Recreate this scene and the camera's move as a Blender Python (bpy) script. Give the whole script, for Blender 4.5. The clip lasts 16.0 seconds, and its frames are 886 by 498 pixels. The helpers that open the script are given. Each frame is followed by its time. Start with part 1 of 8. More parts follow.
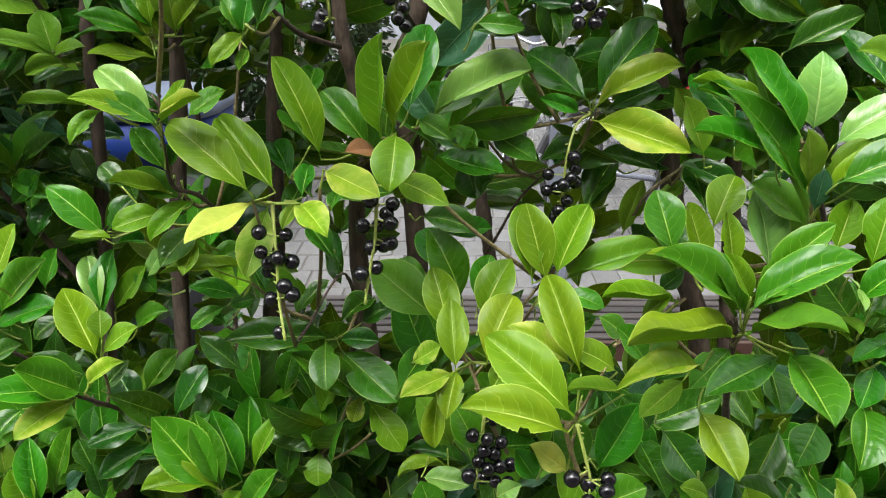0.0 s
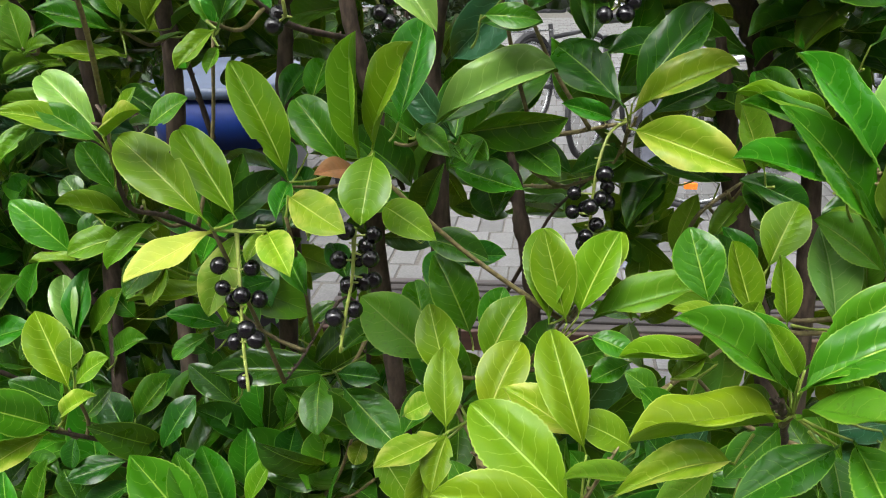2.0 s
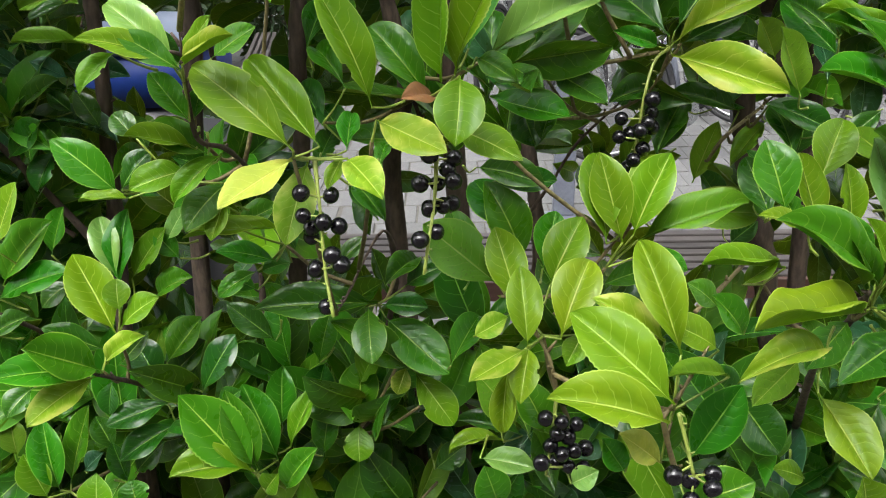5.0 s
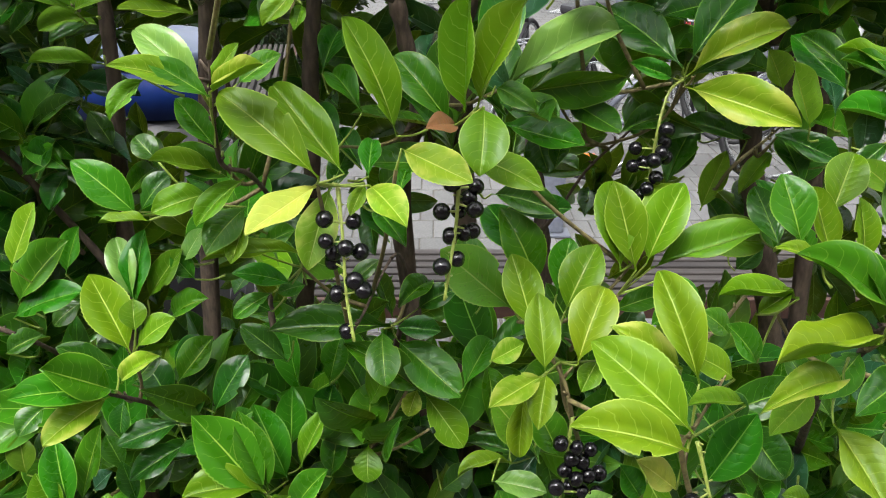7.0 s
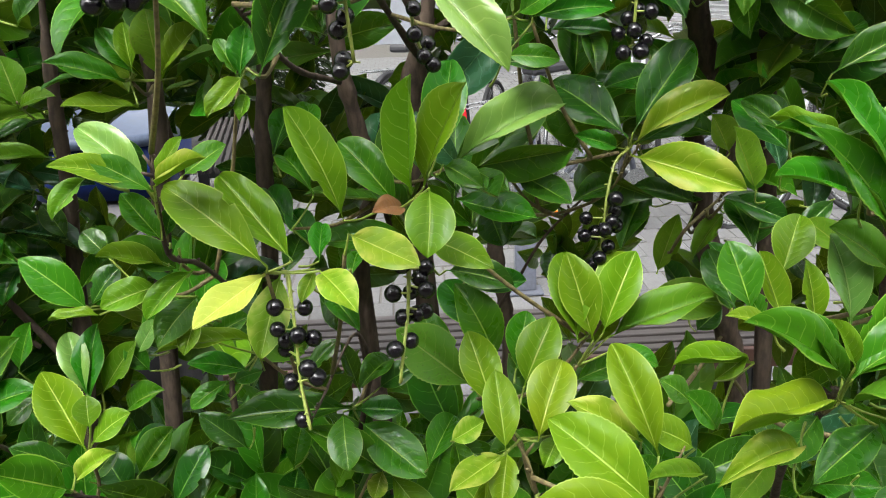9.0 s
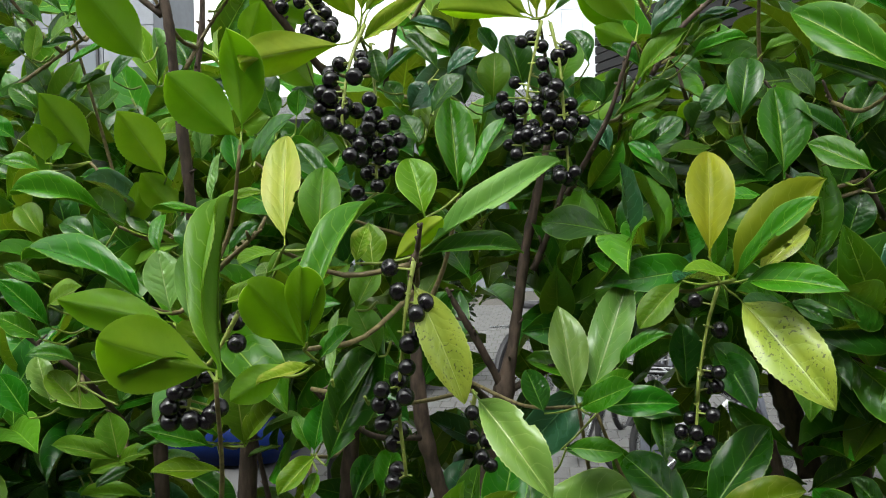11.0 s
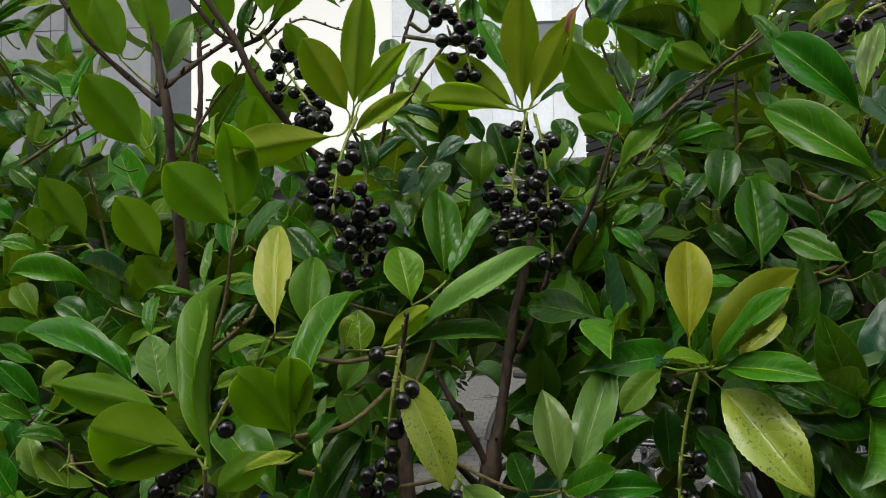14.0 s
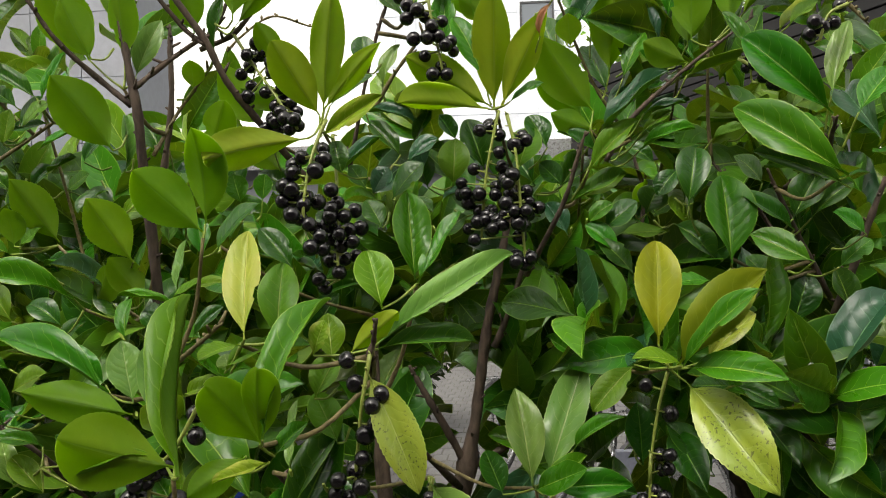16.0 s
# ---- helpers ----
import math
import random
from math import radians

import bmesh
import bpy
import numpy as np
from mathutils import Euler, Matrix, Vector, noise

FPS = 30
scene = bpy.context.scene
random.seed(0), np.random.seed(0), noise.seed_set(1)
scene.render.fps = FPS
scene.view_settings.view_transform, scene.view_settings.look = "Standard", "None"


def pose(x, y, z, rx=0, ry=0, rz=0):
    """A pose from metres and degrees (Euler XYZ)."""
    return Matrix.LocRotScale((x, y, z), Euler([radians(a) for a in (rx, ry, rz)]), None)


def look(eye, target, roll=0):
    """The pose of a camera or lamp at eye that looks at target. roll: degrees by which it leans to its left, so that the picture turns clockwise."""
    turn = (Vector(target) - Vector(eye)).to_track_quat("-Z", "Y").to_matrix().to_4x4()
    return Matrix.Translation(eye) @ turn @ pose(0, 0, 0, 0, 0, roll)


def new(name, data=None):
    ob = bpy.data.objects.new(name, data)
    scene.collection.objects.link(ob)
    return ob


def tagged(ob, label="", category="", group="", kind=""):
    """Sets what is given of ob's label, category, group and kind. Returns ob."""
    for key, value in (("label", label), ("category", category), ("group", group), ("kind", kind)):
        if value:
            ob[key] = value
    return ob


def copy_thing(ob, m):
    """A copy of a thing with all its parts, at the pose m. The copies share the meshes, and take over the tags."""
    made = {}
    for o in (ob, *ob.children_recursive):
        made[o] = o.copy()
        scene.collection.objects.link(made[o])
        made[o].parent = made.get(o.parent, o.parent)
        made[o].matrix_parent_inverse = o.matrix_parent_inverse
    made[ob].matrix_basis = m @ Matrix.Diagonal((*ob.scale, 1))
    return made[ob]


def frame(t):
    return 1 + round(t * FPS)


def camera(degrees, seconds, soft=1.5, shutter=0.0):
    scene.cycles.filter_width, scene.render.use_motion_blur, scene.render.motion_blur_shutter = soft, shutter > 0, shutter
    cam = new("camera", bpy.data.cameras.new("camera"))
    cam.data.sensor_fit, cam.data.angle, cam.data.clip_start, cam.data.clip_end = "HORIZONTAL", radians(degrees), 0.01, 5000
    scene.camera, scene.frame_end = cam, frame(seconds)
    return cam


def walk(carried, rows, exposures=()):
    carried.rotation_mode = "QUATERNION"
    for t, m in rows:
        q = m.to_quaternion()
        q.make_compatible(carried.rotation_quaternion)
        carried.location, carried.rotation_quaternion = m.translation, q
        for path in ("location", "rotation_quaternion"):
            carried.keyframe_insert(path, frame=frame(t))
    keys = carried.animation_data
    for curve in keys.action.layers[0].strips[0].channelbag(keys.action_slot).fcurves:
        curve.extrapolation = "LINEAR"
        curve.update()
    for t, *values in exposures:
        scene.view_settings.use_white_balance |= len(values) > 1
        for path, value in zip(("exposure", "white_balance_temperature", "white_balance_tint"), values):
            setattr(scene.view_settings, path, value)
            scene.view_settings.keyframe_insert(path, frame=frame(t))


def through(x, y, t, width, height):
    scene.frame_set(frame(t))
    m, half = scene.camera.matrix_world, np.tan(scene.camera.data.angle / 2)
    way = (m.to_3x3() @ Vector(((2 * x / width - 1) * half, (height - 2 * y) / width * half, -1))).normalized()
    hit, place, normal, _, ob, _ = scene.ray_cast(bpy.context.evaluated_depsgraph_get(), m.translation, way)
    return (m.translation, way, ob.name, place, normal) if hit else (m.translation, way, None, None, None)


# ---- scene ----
# The walk: a phone held in front of a laurel hedge, then raised.
cam = camera(51.8, 16.0, soft=1.0)
PATH = [
    (0, (0.014, -0.006, 1.477), (-0.011, 1.902, 0.879), -0.2),
    (0.5, (0.068, 0.054, 1.478), (-0.08, 1.939, 0.825), -0.9),
    (1, (0.095, 0.072, 1.482), (-0.201, 1.936, 0.82), -1.7),
    (1.5, (0.107, 0.102, 1.484), (-0.231, 1.961, 0.827), -2.1),
    (2, (0.086, 0.127, 1.487), (-0.16, 1.998, 0.823), -1.4),
    (2.5, (0.048, 0.138, 1.488), (-0.076, 2.019, 0.819), -0.7),
    (3, (0.026, 0.136, 1.484), (-0.03, 2.001, 0.765), -1.2),
    (3.5, (0.019, 0.131, 1.476), (-0.017, 1.982, 0.719), -1.5),
    (4, (-0.001, 0.122, 1.468), (-0.041, 1.967, 0.697), -1.6),
    (4.2, (-0.014, 0.108, 1.467), (-0.046, 1.958, 0.709), -1.4),
    (6.3, (-0.055, 0.084, 1.478), (-0.051, 1.945, 0.744), -0.3),
    (6.5, (-0.061, 0.083, 1.479), (-0.047, 1.946, 0.75), -0.1),
    (7, (-0.065, 0.086, 1.482), (-0.043, 1.953, 0.765), 0.3),
    (7.5, (-0.057, 0.091, 1.481), (-0.017, 1.962, 0.776), 0.6),
    (8, (-0.049, 0.09, 1.48), (0.017, 1.964, 0.785), 0.5),
    (8.5, (-0.045, 0.092, 1.478), (0.059, 1.973, 0.805), -1.1),
    (9, (-0.047, 0.092, 1.495), (0.029, 2.0, 0.901), -2.0),
    (9.5, (-0.039, 0.101, 1.539), (-0.03, 2.052, 1.1), -2.0),
    (10, (-0.014, 0.095, 1.581), (-0.134, 2.073, 1.308), -1.3),
    (10.2, (-0.007, 0.097, 1.583), (-0.155, 2.08, 1.365), -1.0),
    (12.3, (0.02, 0.074, 1.657), (-0.227, 2.058, 1.671), -1.6),
    (12.5, (0.02, 0.074, 1.658), (-0.227, 2.058, 1.683), -1.6),
    (13, (0.019, 0.061, 1.661), (-0.21, 2.047, 1.722), -1.5),
    (13.5, (0.016, 0.065, 1.657), (-0.179, 2.054, 1.737), -1.0),
    (14, (0.017, 0.071, 1.621), (-0.17, 2.061, 1.693), -0.6),
    (14.5, (0.017, 0.072, 1.626), (-0.178, 2.062, 1.684), -0.3),
    (15, (0.019, 0.076, 1.628), (-0.168, 2.066, 1.678), -0.4),
    (15.5, (0.03, 0.067, 1.633), (-0.143, 2.059, 1.677), -0.8),
    (16, (0.029, 0.07, 1.636), (-0.129, 2.064, 1.667), -1.1),
]

walk(cam, [(t, look(eye, target, roll)) for t, eye, target, roll in PATH],
     exposures=[(0.0, 0.22, 6500, 10), (9.0, 0.24, 6500, 10), (9.5, 0.56, 6500, 8), (10.0, 0.14, 6500, 6), (10.2, 0.06, 6500, 6), (11.4, -0.7, 6500, 4), (12.5, -1.50, 6500, 2),
                (13.0, -1.80, 6500, 3), (13.5, -1.70, 6550, 4), (14.1, -1.05, 6950, 8), (14.5, -0.60, 7200, 10), (16.0, -0.62, 7200, 10)])

# ---- light: an overcast sky with a wide, weak sun ----
world = bpy.data.worlds.new("overcast_sky")
world.use_nodes = True
scene.world = world
wn, wl = world.node_tree.nodes, world.node_tree.links
sky = wn.new("ShaderNodeTexSky")
sky.sky_type = "NISHITA"
sky.sun_disc = False
sky.sun_elevation = radians(52)
sky.sun_rotation = radians(200)
sky.air_density, sky.dust_density, sky.ozone_density = 1.0, 4.0, 1.0
grey = wn.new("ShaderNodeHueSaturation")
grey.inputs["Saturation"].default_value = 0.03
grey.inputs["Value"].default_value = 3.95
wl.new(sky.outputs["Color"], grey.inputs["Color"])
wl.new(grey.outputs["Color"], wn["Background"].inputs["Color"])
wn["Background"].inputs["Strength"].default_value = 0.15

sun = new("sun", bpy.data.lights.new("sun", "SUN"))
sun.data.energy, sun.data.angle, sun.data.color = 1.25, radians(20), (1.0, 0.95, 0.86)
sun.matrix_world = look((-0.8, -0.6, 4.2), (0.0, 1.0, 1.0))


# ---- materials ----
def material(name):
    m = bpy.data.materials.new(name)
    m.use_nodes = True
    return m, m.node_tree.nodes, m.node_tree.links, m.node_tree.nodes["Principled BSDF"]


def math_node(n, l, op, a, b=None, c=None):
    node = n.new("ShaderNodeMath")
    node.operation = op
    for i, v in enumerate((a, b, c)):
        if v is None:
            continue
        if isinstance(v, (int, float)):
            node.inputs[i].default_value = v
        else:
            l.new(v, node.inputs[i])
    return node.outputs[0]


def mix_node(n, l, fac, a, b, blend="MIX"):
    node = n.new("ShaderNodeMix")
    node.data_type, node.blend_type = "RGBA", blend
    for sock, v in ((node.inputs[0], fac), (node.inputs[6], a), (node.inputs[7], b)):
        if isinstance(v, (int, float)):
            sock.default_value = v
        elif isinstance(v, tuple):
            sock.default_value = (*v, 1)
        else:
            l.new(v, sock)
    return node.outputs[2]


def noise_node(n, l, scale, detail=4, vector=None, rough=0.55):
    node = n.new("ShaderNodeTexNoise")
    node.inputs["Scale"].default_value, node.inputs["Detail"].default_value = scale, detail
    node.inputs["Roughness"].default_value = rough
    if vector is not None:
        l.new(vector, node.inputs["Vector"])
    return node.outputs["Fac"]


def ramp_node(n, l, fac, lo, hi):
    node = n.new("ShaderNodeMapRange")
    node.interpolation_type = "SMOOTHSTEP"
    node.inputs[1].default_value, node.inputs[2].default_value = lo, hi
    l.new(fac, node.inputs[0])
    return node.outputs[0]


def bump_node(n, l, height, strength, distance, shader):
    node = n.new("ShaderNodeBump")
    node.inputs["Strength"].default_value, node.inputs["Distance"].default_value = strength, distance
    l.new(height, node.inputs["Height"])
    l.new(node.outputs["Normal"], shader.inputs["Normal"])
    return node


def leaf_material(name, base, vein, rough, blotch=None, spots=0.0, scatter=0.26, loose=False, tip=None, veins=0.32, through=(0.45, 0.62, 0.02), gloss=0.42):
    """A laurel leaf: midrib and side veins from its UV, blotches, gloss, light passing through."""
    m, n, l, p = material(name)
    uv = n.new("ShaderNodeUVMap")
    sep = n.new("ShaderNodeSeparateXYZ")
    l.new(uv.outputs[0], sep.inputs[0])
    u, v = sep.outputs[0], sep.outputs[1]
    side = math_node(n, l, "ABSOLUTE", math_node(n, l, "SUBTRACT", u, 0.5))
    rib_w = math_node(n, l, "MULTIPLY_ADD", v, -0.017, 0.027)
    rib = math_node(n, l, "SUBTRACT", 1.0, ramp_node(n, l, math_node(n, l, "DIVIDE", side, rib_w), 0.45, 1.25))
    if loose:
        rnd = n.new("ShaderNodeNewGeometry").outputs["Random Per Island"]
    else:
        rnd = n.new("ShaderNodeObjectInfo").outputs["Random"]
    spread = math_node(n, l, "MULTIPLY_ADD", math_node(n, l, "FRACT", math_node(n, l, "MULTIPLY", rnd, 5.7)), 3.0, 6.6)
    wob = math_node(n, l, "ADD", noise_node(n, l, 5.0, 2, uv.outputs[0]), math_node(n, l, "MULTIPLY", rnd, 3.0))
    row = math_node(n, l, "MULTIPLY_ADD", v, spread, math_node(n, l, "MULTIPLY_ADD", wob, 0.9, math_node(n, l, "MULTIPLY", side, -3.6)))
    fold = math_node(n, l, "PINGPONG", row, 0.5)
    lat = math_node(n, l, "SUBTRACT", 1.0, ramp_node(n, l, fold, 0.012, 0.055))
    lat = math_node(n, l, "MULTIPLY", lat, math_node(n, l, "SUBTRACT", 1.0, ramp_node(n, l, side, 0.26, 0.46)))
    edge = ramp_node(n, l, side, 0.466, 0.490)
    shift = n.new("ShaderNodeVectorMath")
    true_uv = n.new("ShaderNodeCombineXYZ")
    l.new(math_node(n, l, "MULTIPLY", u, 0.42), true_uv.inputs[0])
    l.new(v, true_uv.inputs[1])
    l.new(true_uv.outputs[0], shift.inputs[0])
    comb = n.new("ShaderNodeCombineXYZ")
    l.new(math_node(n, l, "MULTIPLY", rnd, 37.0), comb.inputs[0])
    l.new(math_node(n, l, "MULTIPLY", rnd, 11.0), comb.inputs[1])
    l.new(comb.outputs[0], shift.inputs[1])
    where = shift.outputs[0]
    big = noise_node(n, l, 3.4, 3, where)
    fine = noise_node(n, l, 60.0, 3, where)
    col = mix_node(n, l, ramp_node(n, l, big, 0.32, 0.72), base, blotch or tuple(c * f for c, f in zip(base, (1.35, 1.2, 1.1))))
    if tip:
        col = mix_node(n, l, math_node(n, l, "MULTIPLY", ramp_node(n, l, side, 0.1, 0.5), ramp_node(n, l, big, 0.4, 0.6)), col, tip)
    col = mix_node(n, l, math_node(n, l, "MULTIPLY", fine, 0.22), col, tuple(c * 0.62 for c in base))
    if spots:
        dots = ramp_node(n, l, noise_node(n, l, 38.0, 2, where), 0.57, 0.63)
        patch = ramp_node(n, l, noise_node(n, l, 5.0, 2, where), 0.44, 0.56)
        col = mix_node(n, l, math_node(n, l, "MULTIPLY", math_node(n, l, "MULTIPLY", dots, patch), spots), col, (0.035, 0.03, 0.012))
    else:
        dots = ramp_node(n, l, noise_node(n, l, 30.0, 2, where), 0.725, 0.76)
        col = mix_node(n, l, math_node(n, l, "MULTIPLY", dots, 0.55), col, (0.06, 0.045, 0.015))
    col = mix_node(n, l, math_node(n, l, "MULTIPLY", lat, veins), col, vein)
    col = mix_node(n, l, math_node(n, l, "MULTIPLY", rib, 0.85), col, vein)
    col = mix_node(n, l, math_node(n, l, "MULTIPLY", edge, 0.5), col, vein)
    hsv = n.new("ShaderNodeHueSaturation")
    l.new(col, hsv.inputs["Color"])
    l.new(math_node(n, l, "MULTIPLY_ADD", rnd, 0.40, 0.80), hsv.inputs["Value"])
    l.new(math_node(n, l, "MULTIPLY_ADD", math_node(n, l, "FRACT", math_node(n, l, "MULTIPLY", rnd, 7.3)), 0.03, 0.485), hsv.inputs["Hue"])
    l.new(hsv.outputs[0], p.inputs["Base Color"])
    l.new(math_node(n, l, "MULTIPLY_ADD", big, 0.16, rough - 0.08), p.inputs["Roughness"])
    p.inputs["IOR"].default_value = 1.45
    p.inputs["Specular IOR Level"].default_value = gloss
    p.inputs["Coat Weight"].default_value = 0.0 if gloss < 0.45 or rough > 0.45 else 0.14
    p.inputs["Coat Roughness"].default_value = 0.14
    quilt = math_node(n, l, "MULTIPLY", ramp_node(n, l, fold, -0.12, 0.5), math_node(n, l, "SUBTRACT", 1.0, ramp_node(n, l, side, 0.20, 0.47)))
    high = math_node(n, l, "SUBTRACT", math_node(n, l, "MULTIPLY_ADD", big, 0.9, math_node(n, l, "MULTIPLY", quilt, 0.19)), math_node(n, l, "MULTIPLY", rib, 0.6))
    high = math_node(n, l, "ADD", high, math_node(n, l, "MULTIPLY", fine, 0.04))
    bump_node(n, l, high, 0.6, 0.0025, p)
    tr = n.new("ShaderNodeBsdfTranslucent")
    through_col = mix_node(n, l, 0.6, hsv.outputs[0], through)
    l.new(through_col, tr.inputs["Color"])
    mixs = n.new("ShaderNodeMixShader")
    mixs.inputs[0].default_value = scatter
    l.new(p.outputs[0], mixs.inputs[1])
    l.new(tr.outputs[0], mixs.inputs[2])
    l.new(mixs.outputs[0], n["Material Output"].inputs["Surface"])
    return m


TONES = {  # base, vein, roughness
    "y": ((0.148, 0.284, 0.010), (0.50, 0.58, 0.12), 0.36),
    "Y": ((0.32, 0.42, 0.060), (0.60, 0.62, 0.16), 0.38),
    "l": ((0.090, 0.214, 0.005), (0.46, 0.58, 0.12), 0.33),
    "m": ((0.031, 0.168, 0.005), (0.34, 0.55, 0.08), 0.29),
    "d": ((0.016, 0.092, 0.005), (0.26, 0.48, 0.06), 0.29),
    # p: pale leaves, the sheen of the sky put into the base colour
    "p": ((0.13, 0.28, 0.05), (0.38, 0.50, 0.17), 0.31),
    "o": ((0.072, 0.188, 0.008), (0.28, 0.35, 0.06), 0.42),
    "g": ((0.016, 0.078, 0.033), (0.16, 0.32, 0.14), 0.26),
    "s": ((0.220, 0.310, 0.035), (0.40, 0.49, 0.12), 0.34),
    "b": ((0.28, 0.11, 0.06), (0.38, 0.18, 0.10), 0.6),
    "e": ((0.118, 0.213, 0.006), (0.42, 0.52, 0.10), 0.38),
    "q": ((0.19, 0.245, 0.012), (0.36, 0.42, 0.06), 0.38),
    "u": ((0.045, 0.18, 0.008), (0.20, 0.40, 0.05), 0.33),
    "v": ((0.19, 0.30, 0.016), (0.40, 0.50, 0.09), 0.35),
}
UNDER = {
    "u": ((0.165, 0.335, 0.012), (0.19, 0.36, 0.04), 0.50),
    "v": ((0.34, 0.46, 0.030), (0.44, 0.54, 0.10), 0.50),
}
leaf_top, leaf_under, leaf_loose = {}, {}, {}
for key, (base, vein, rough) in TONES.items():
    leaf_top[key] = leaf_material("leaf_top_" + key, base, vein, rough, spots=0.8 if key == "s" else (0.45 if key == "o" else 0.0),
                                  tip=(0.40, 0.44, 0.08) if key in "yY" else None, gloss=0.28 if key in "lyYoqe" else (0.40 if key == "m" else 0.48),
                                  scatter=0.75 if key in "uv" else (0.14 if key in "sYp" else 0.28), through=(0.75, 0.95, 0.2) if key in "uv" else ((0.24, 0.56, 0.03) if key in "mdgp" else (0.38, 0.62, 0.02)))
    ub, uvn, ur = UNDER.get(key, (tuple(0.5 * c + 0.5 * d for c, d in zip(base, (0.13, 0.25, 0.03))), vein, 0.5))
    leaf_under[key] = leaf_material("leaf_underside_" + key, ub, uvn, ur, scatter=0.65 if key in "uv" else 0.4, veins=0.10, through=(0.42, 0.70, 0.03))
for key in "lmdguo":
    base, vein, rough = TONES[key]
    leaf_loose[key] = leaf_material("leaf_loose_" + key, base, vein, rough, scatter=0.16, loose=True)


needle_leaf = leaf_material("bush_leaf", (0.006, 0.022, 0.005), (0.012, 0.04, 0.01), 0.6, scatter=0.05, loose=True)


def surface(name, base, dark, rough, scale, bump=0.3, dist=0.002, metal=0.0, stretch=None, detail=6):
    m, n, l, p = material(name)
    tex = n.new("ShaderNodeTexCoord")
    vec = tex.outputs["Object"]
    if stretch:
        mp = n.new("ShaderNodeMapping")
        mp.inputs["Scale"].default_value = stretch
        l.new(vec, mp.inputs["Vector"])
        vec = mp.outputs[0]
    a = noise_node(n, l, scale, detail, vec)
    b = noise_node(n, l, scale * 0.12, 3, vec)
    col = mix_node(n, l, ramp_node(n, l, a, 0.3, 0.7), dark, base)
    col = mix_node(n, l, math_node(n, l, "MULTIPLY", ramp_node(n, l, b, 0.4, 0.7), 0.35), col, tuple(c * 0.6 for c in base))
    rnd = n.new("ShaderNodeObjectInfo").outputs["Random"]
    hsv = n.new("ShaderNodeHueSaturation")
    l.new(col, hsv.inputs["Color"])
    l.new(math_node(n, l, "MULTIPLY_ADD", rnd, 0.3, 0.85), hsv.inputs["Value"])
    l.new(hsv.outputs[0], p.inputs["Base Color"])
    l.new(math_node(n, l, "MULTIPLY_ADD", a, 0.2, rough - 0.1), p.inputs["Roughness"])
    p.inputs["Metallic"].default_value = metal
    bump_node(n, l, a, bump, dist, p)
    return m


bark = surface("bark", (0.105, 0.074, 0.054), (0.036, 0.024, 0.017), 0.85, 160, 0.7, 0.002, stretch=(1, 1, 0.35))
bark_young = surface("young_bark", (0.20, 0.165, 0.065), (0.09, 0.07, 0.03), 0.6, 260, 0.4, 0.0008)
stalk_green = surface("green_stalk", (0.27, 0.33, 0.07), (0.19, 0.24, 0.04), 0.45, 300, 0.3, 0.0005)
petiole_green = surface("green_petiole", (0.25, 0.34, 0.05), (0.17, 0.24, 0.03), 0.45, 300, 0.3, 0.0005)
berry_skin = surface("berry_skin", (0.004, 0.0035, 0.006), (0.002, 0.002, 0.003), 0.24, 220, 0.10, 0.0004)
berry_skin.node_tree.nodes["Principled BSDF"].inputs["Coat Weight"].default_value = 0.15
berry_skin.node_tree.nodes["Principled BSDF"].inputs["Coat Roughness"].default_value = 0.12
bench_wood = surface("weathered_slat", (0.050, 0.042, 0.039), (0.020, 0.016, 0.015), 0.65, 30, 0.5, 0.002, stretch=(0.08, 1, 1))
# shade over the second bench is put into this slat colour
shaded_slat = surface("weathered_slat_shaded", (0.055, 0.047, 0.044), (0.022, 0.018, 0.017), 0.65, 30, 0.5, 0.002, stretch=(0.08, 1, 1))
rail_wood = surface("red_brown_rail", (0.09, 0.042, 0.030), (0.045, 0.022, 0.016), 0.55, 30, 0.4, 0.001, stretch=(0.08, 1, 1))
sett_stone = surface("sett_concrete", (0.136, 0.136, 0.135), (0.092, 0.092, 0.092), 0.85, 90, 0.5, 0.002)
joint_sand = surface("joint_sand", (0.10, 0.095, 0.08), (0.05, 0.045, 0.04), 0.95, 120, 0.6, 0.004)
far_ground = surface("asphalt", (0.12, 0.12, 0.12), (0.06, 0.06, 0.06), 0.9, 20, 0.4, 0.004)
soil = surface("soil", (0.06, 0.045, 0.03), (0.025, 0.02, 0.014), 0.95, 60, 0.9, 0.01)
bin_blue = surface("blue_plastic", (0.004, 0.020, 0.125), (0.003, 0.016, 0.10), 0.55, 60, 0.1, 0.0006)
bin_lid_grey = surface("grey_plastic", (0.085, 0.11, 0.17), (0.065, 0.085, 0.13), 0.38, 60, 0.1, 0.0006)
for plastic in (bin_blue, bin_lid_grey):
    plastic.node_tree.nodes["Principled BSDF"].inputs["Specular IOR Level"].default_value = 0.22
dark_plastic = surface("dark_plastic", (0.03, 0.03, 0.035), (0.02, 0.02, 0.022), 0.5, 80, 0.2, 0.0006)
grey_steel = surface("grey_painted_steel", (0.115, 0.125, 0.155), (0.085, 0.092, 0.115), 0.45, 50, 0.1, 0.0005)
bright_steel = surface("bright_steel", (0.42, 0.43, 0.44), (0.3, 0.31, 0.32), 0.28, 80, 0.1, 0.0004, metal=0.9)
white_paint = surface("white_paint", (0.55, 0.55, 0.56), (0.48, 0.48, 0.5), 0.35, 40, 0.05, 0.0004)
rubber = surface("tyre_rubber", (0.025, 0.025, 0.027), (0.012, 0.012, 0.013), 0.75, 200, 0.4, 0.001)
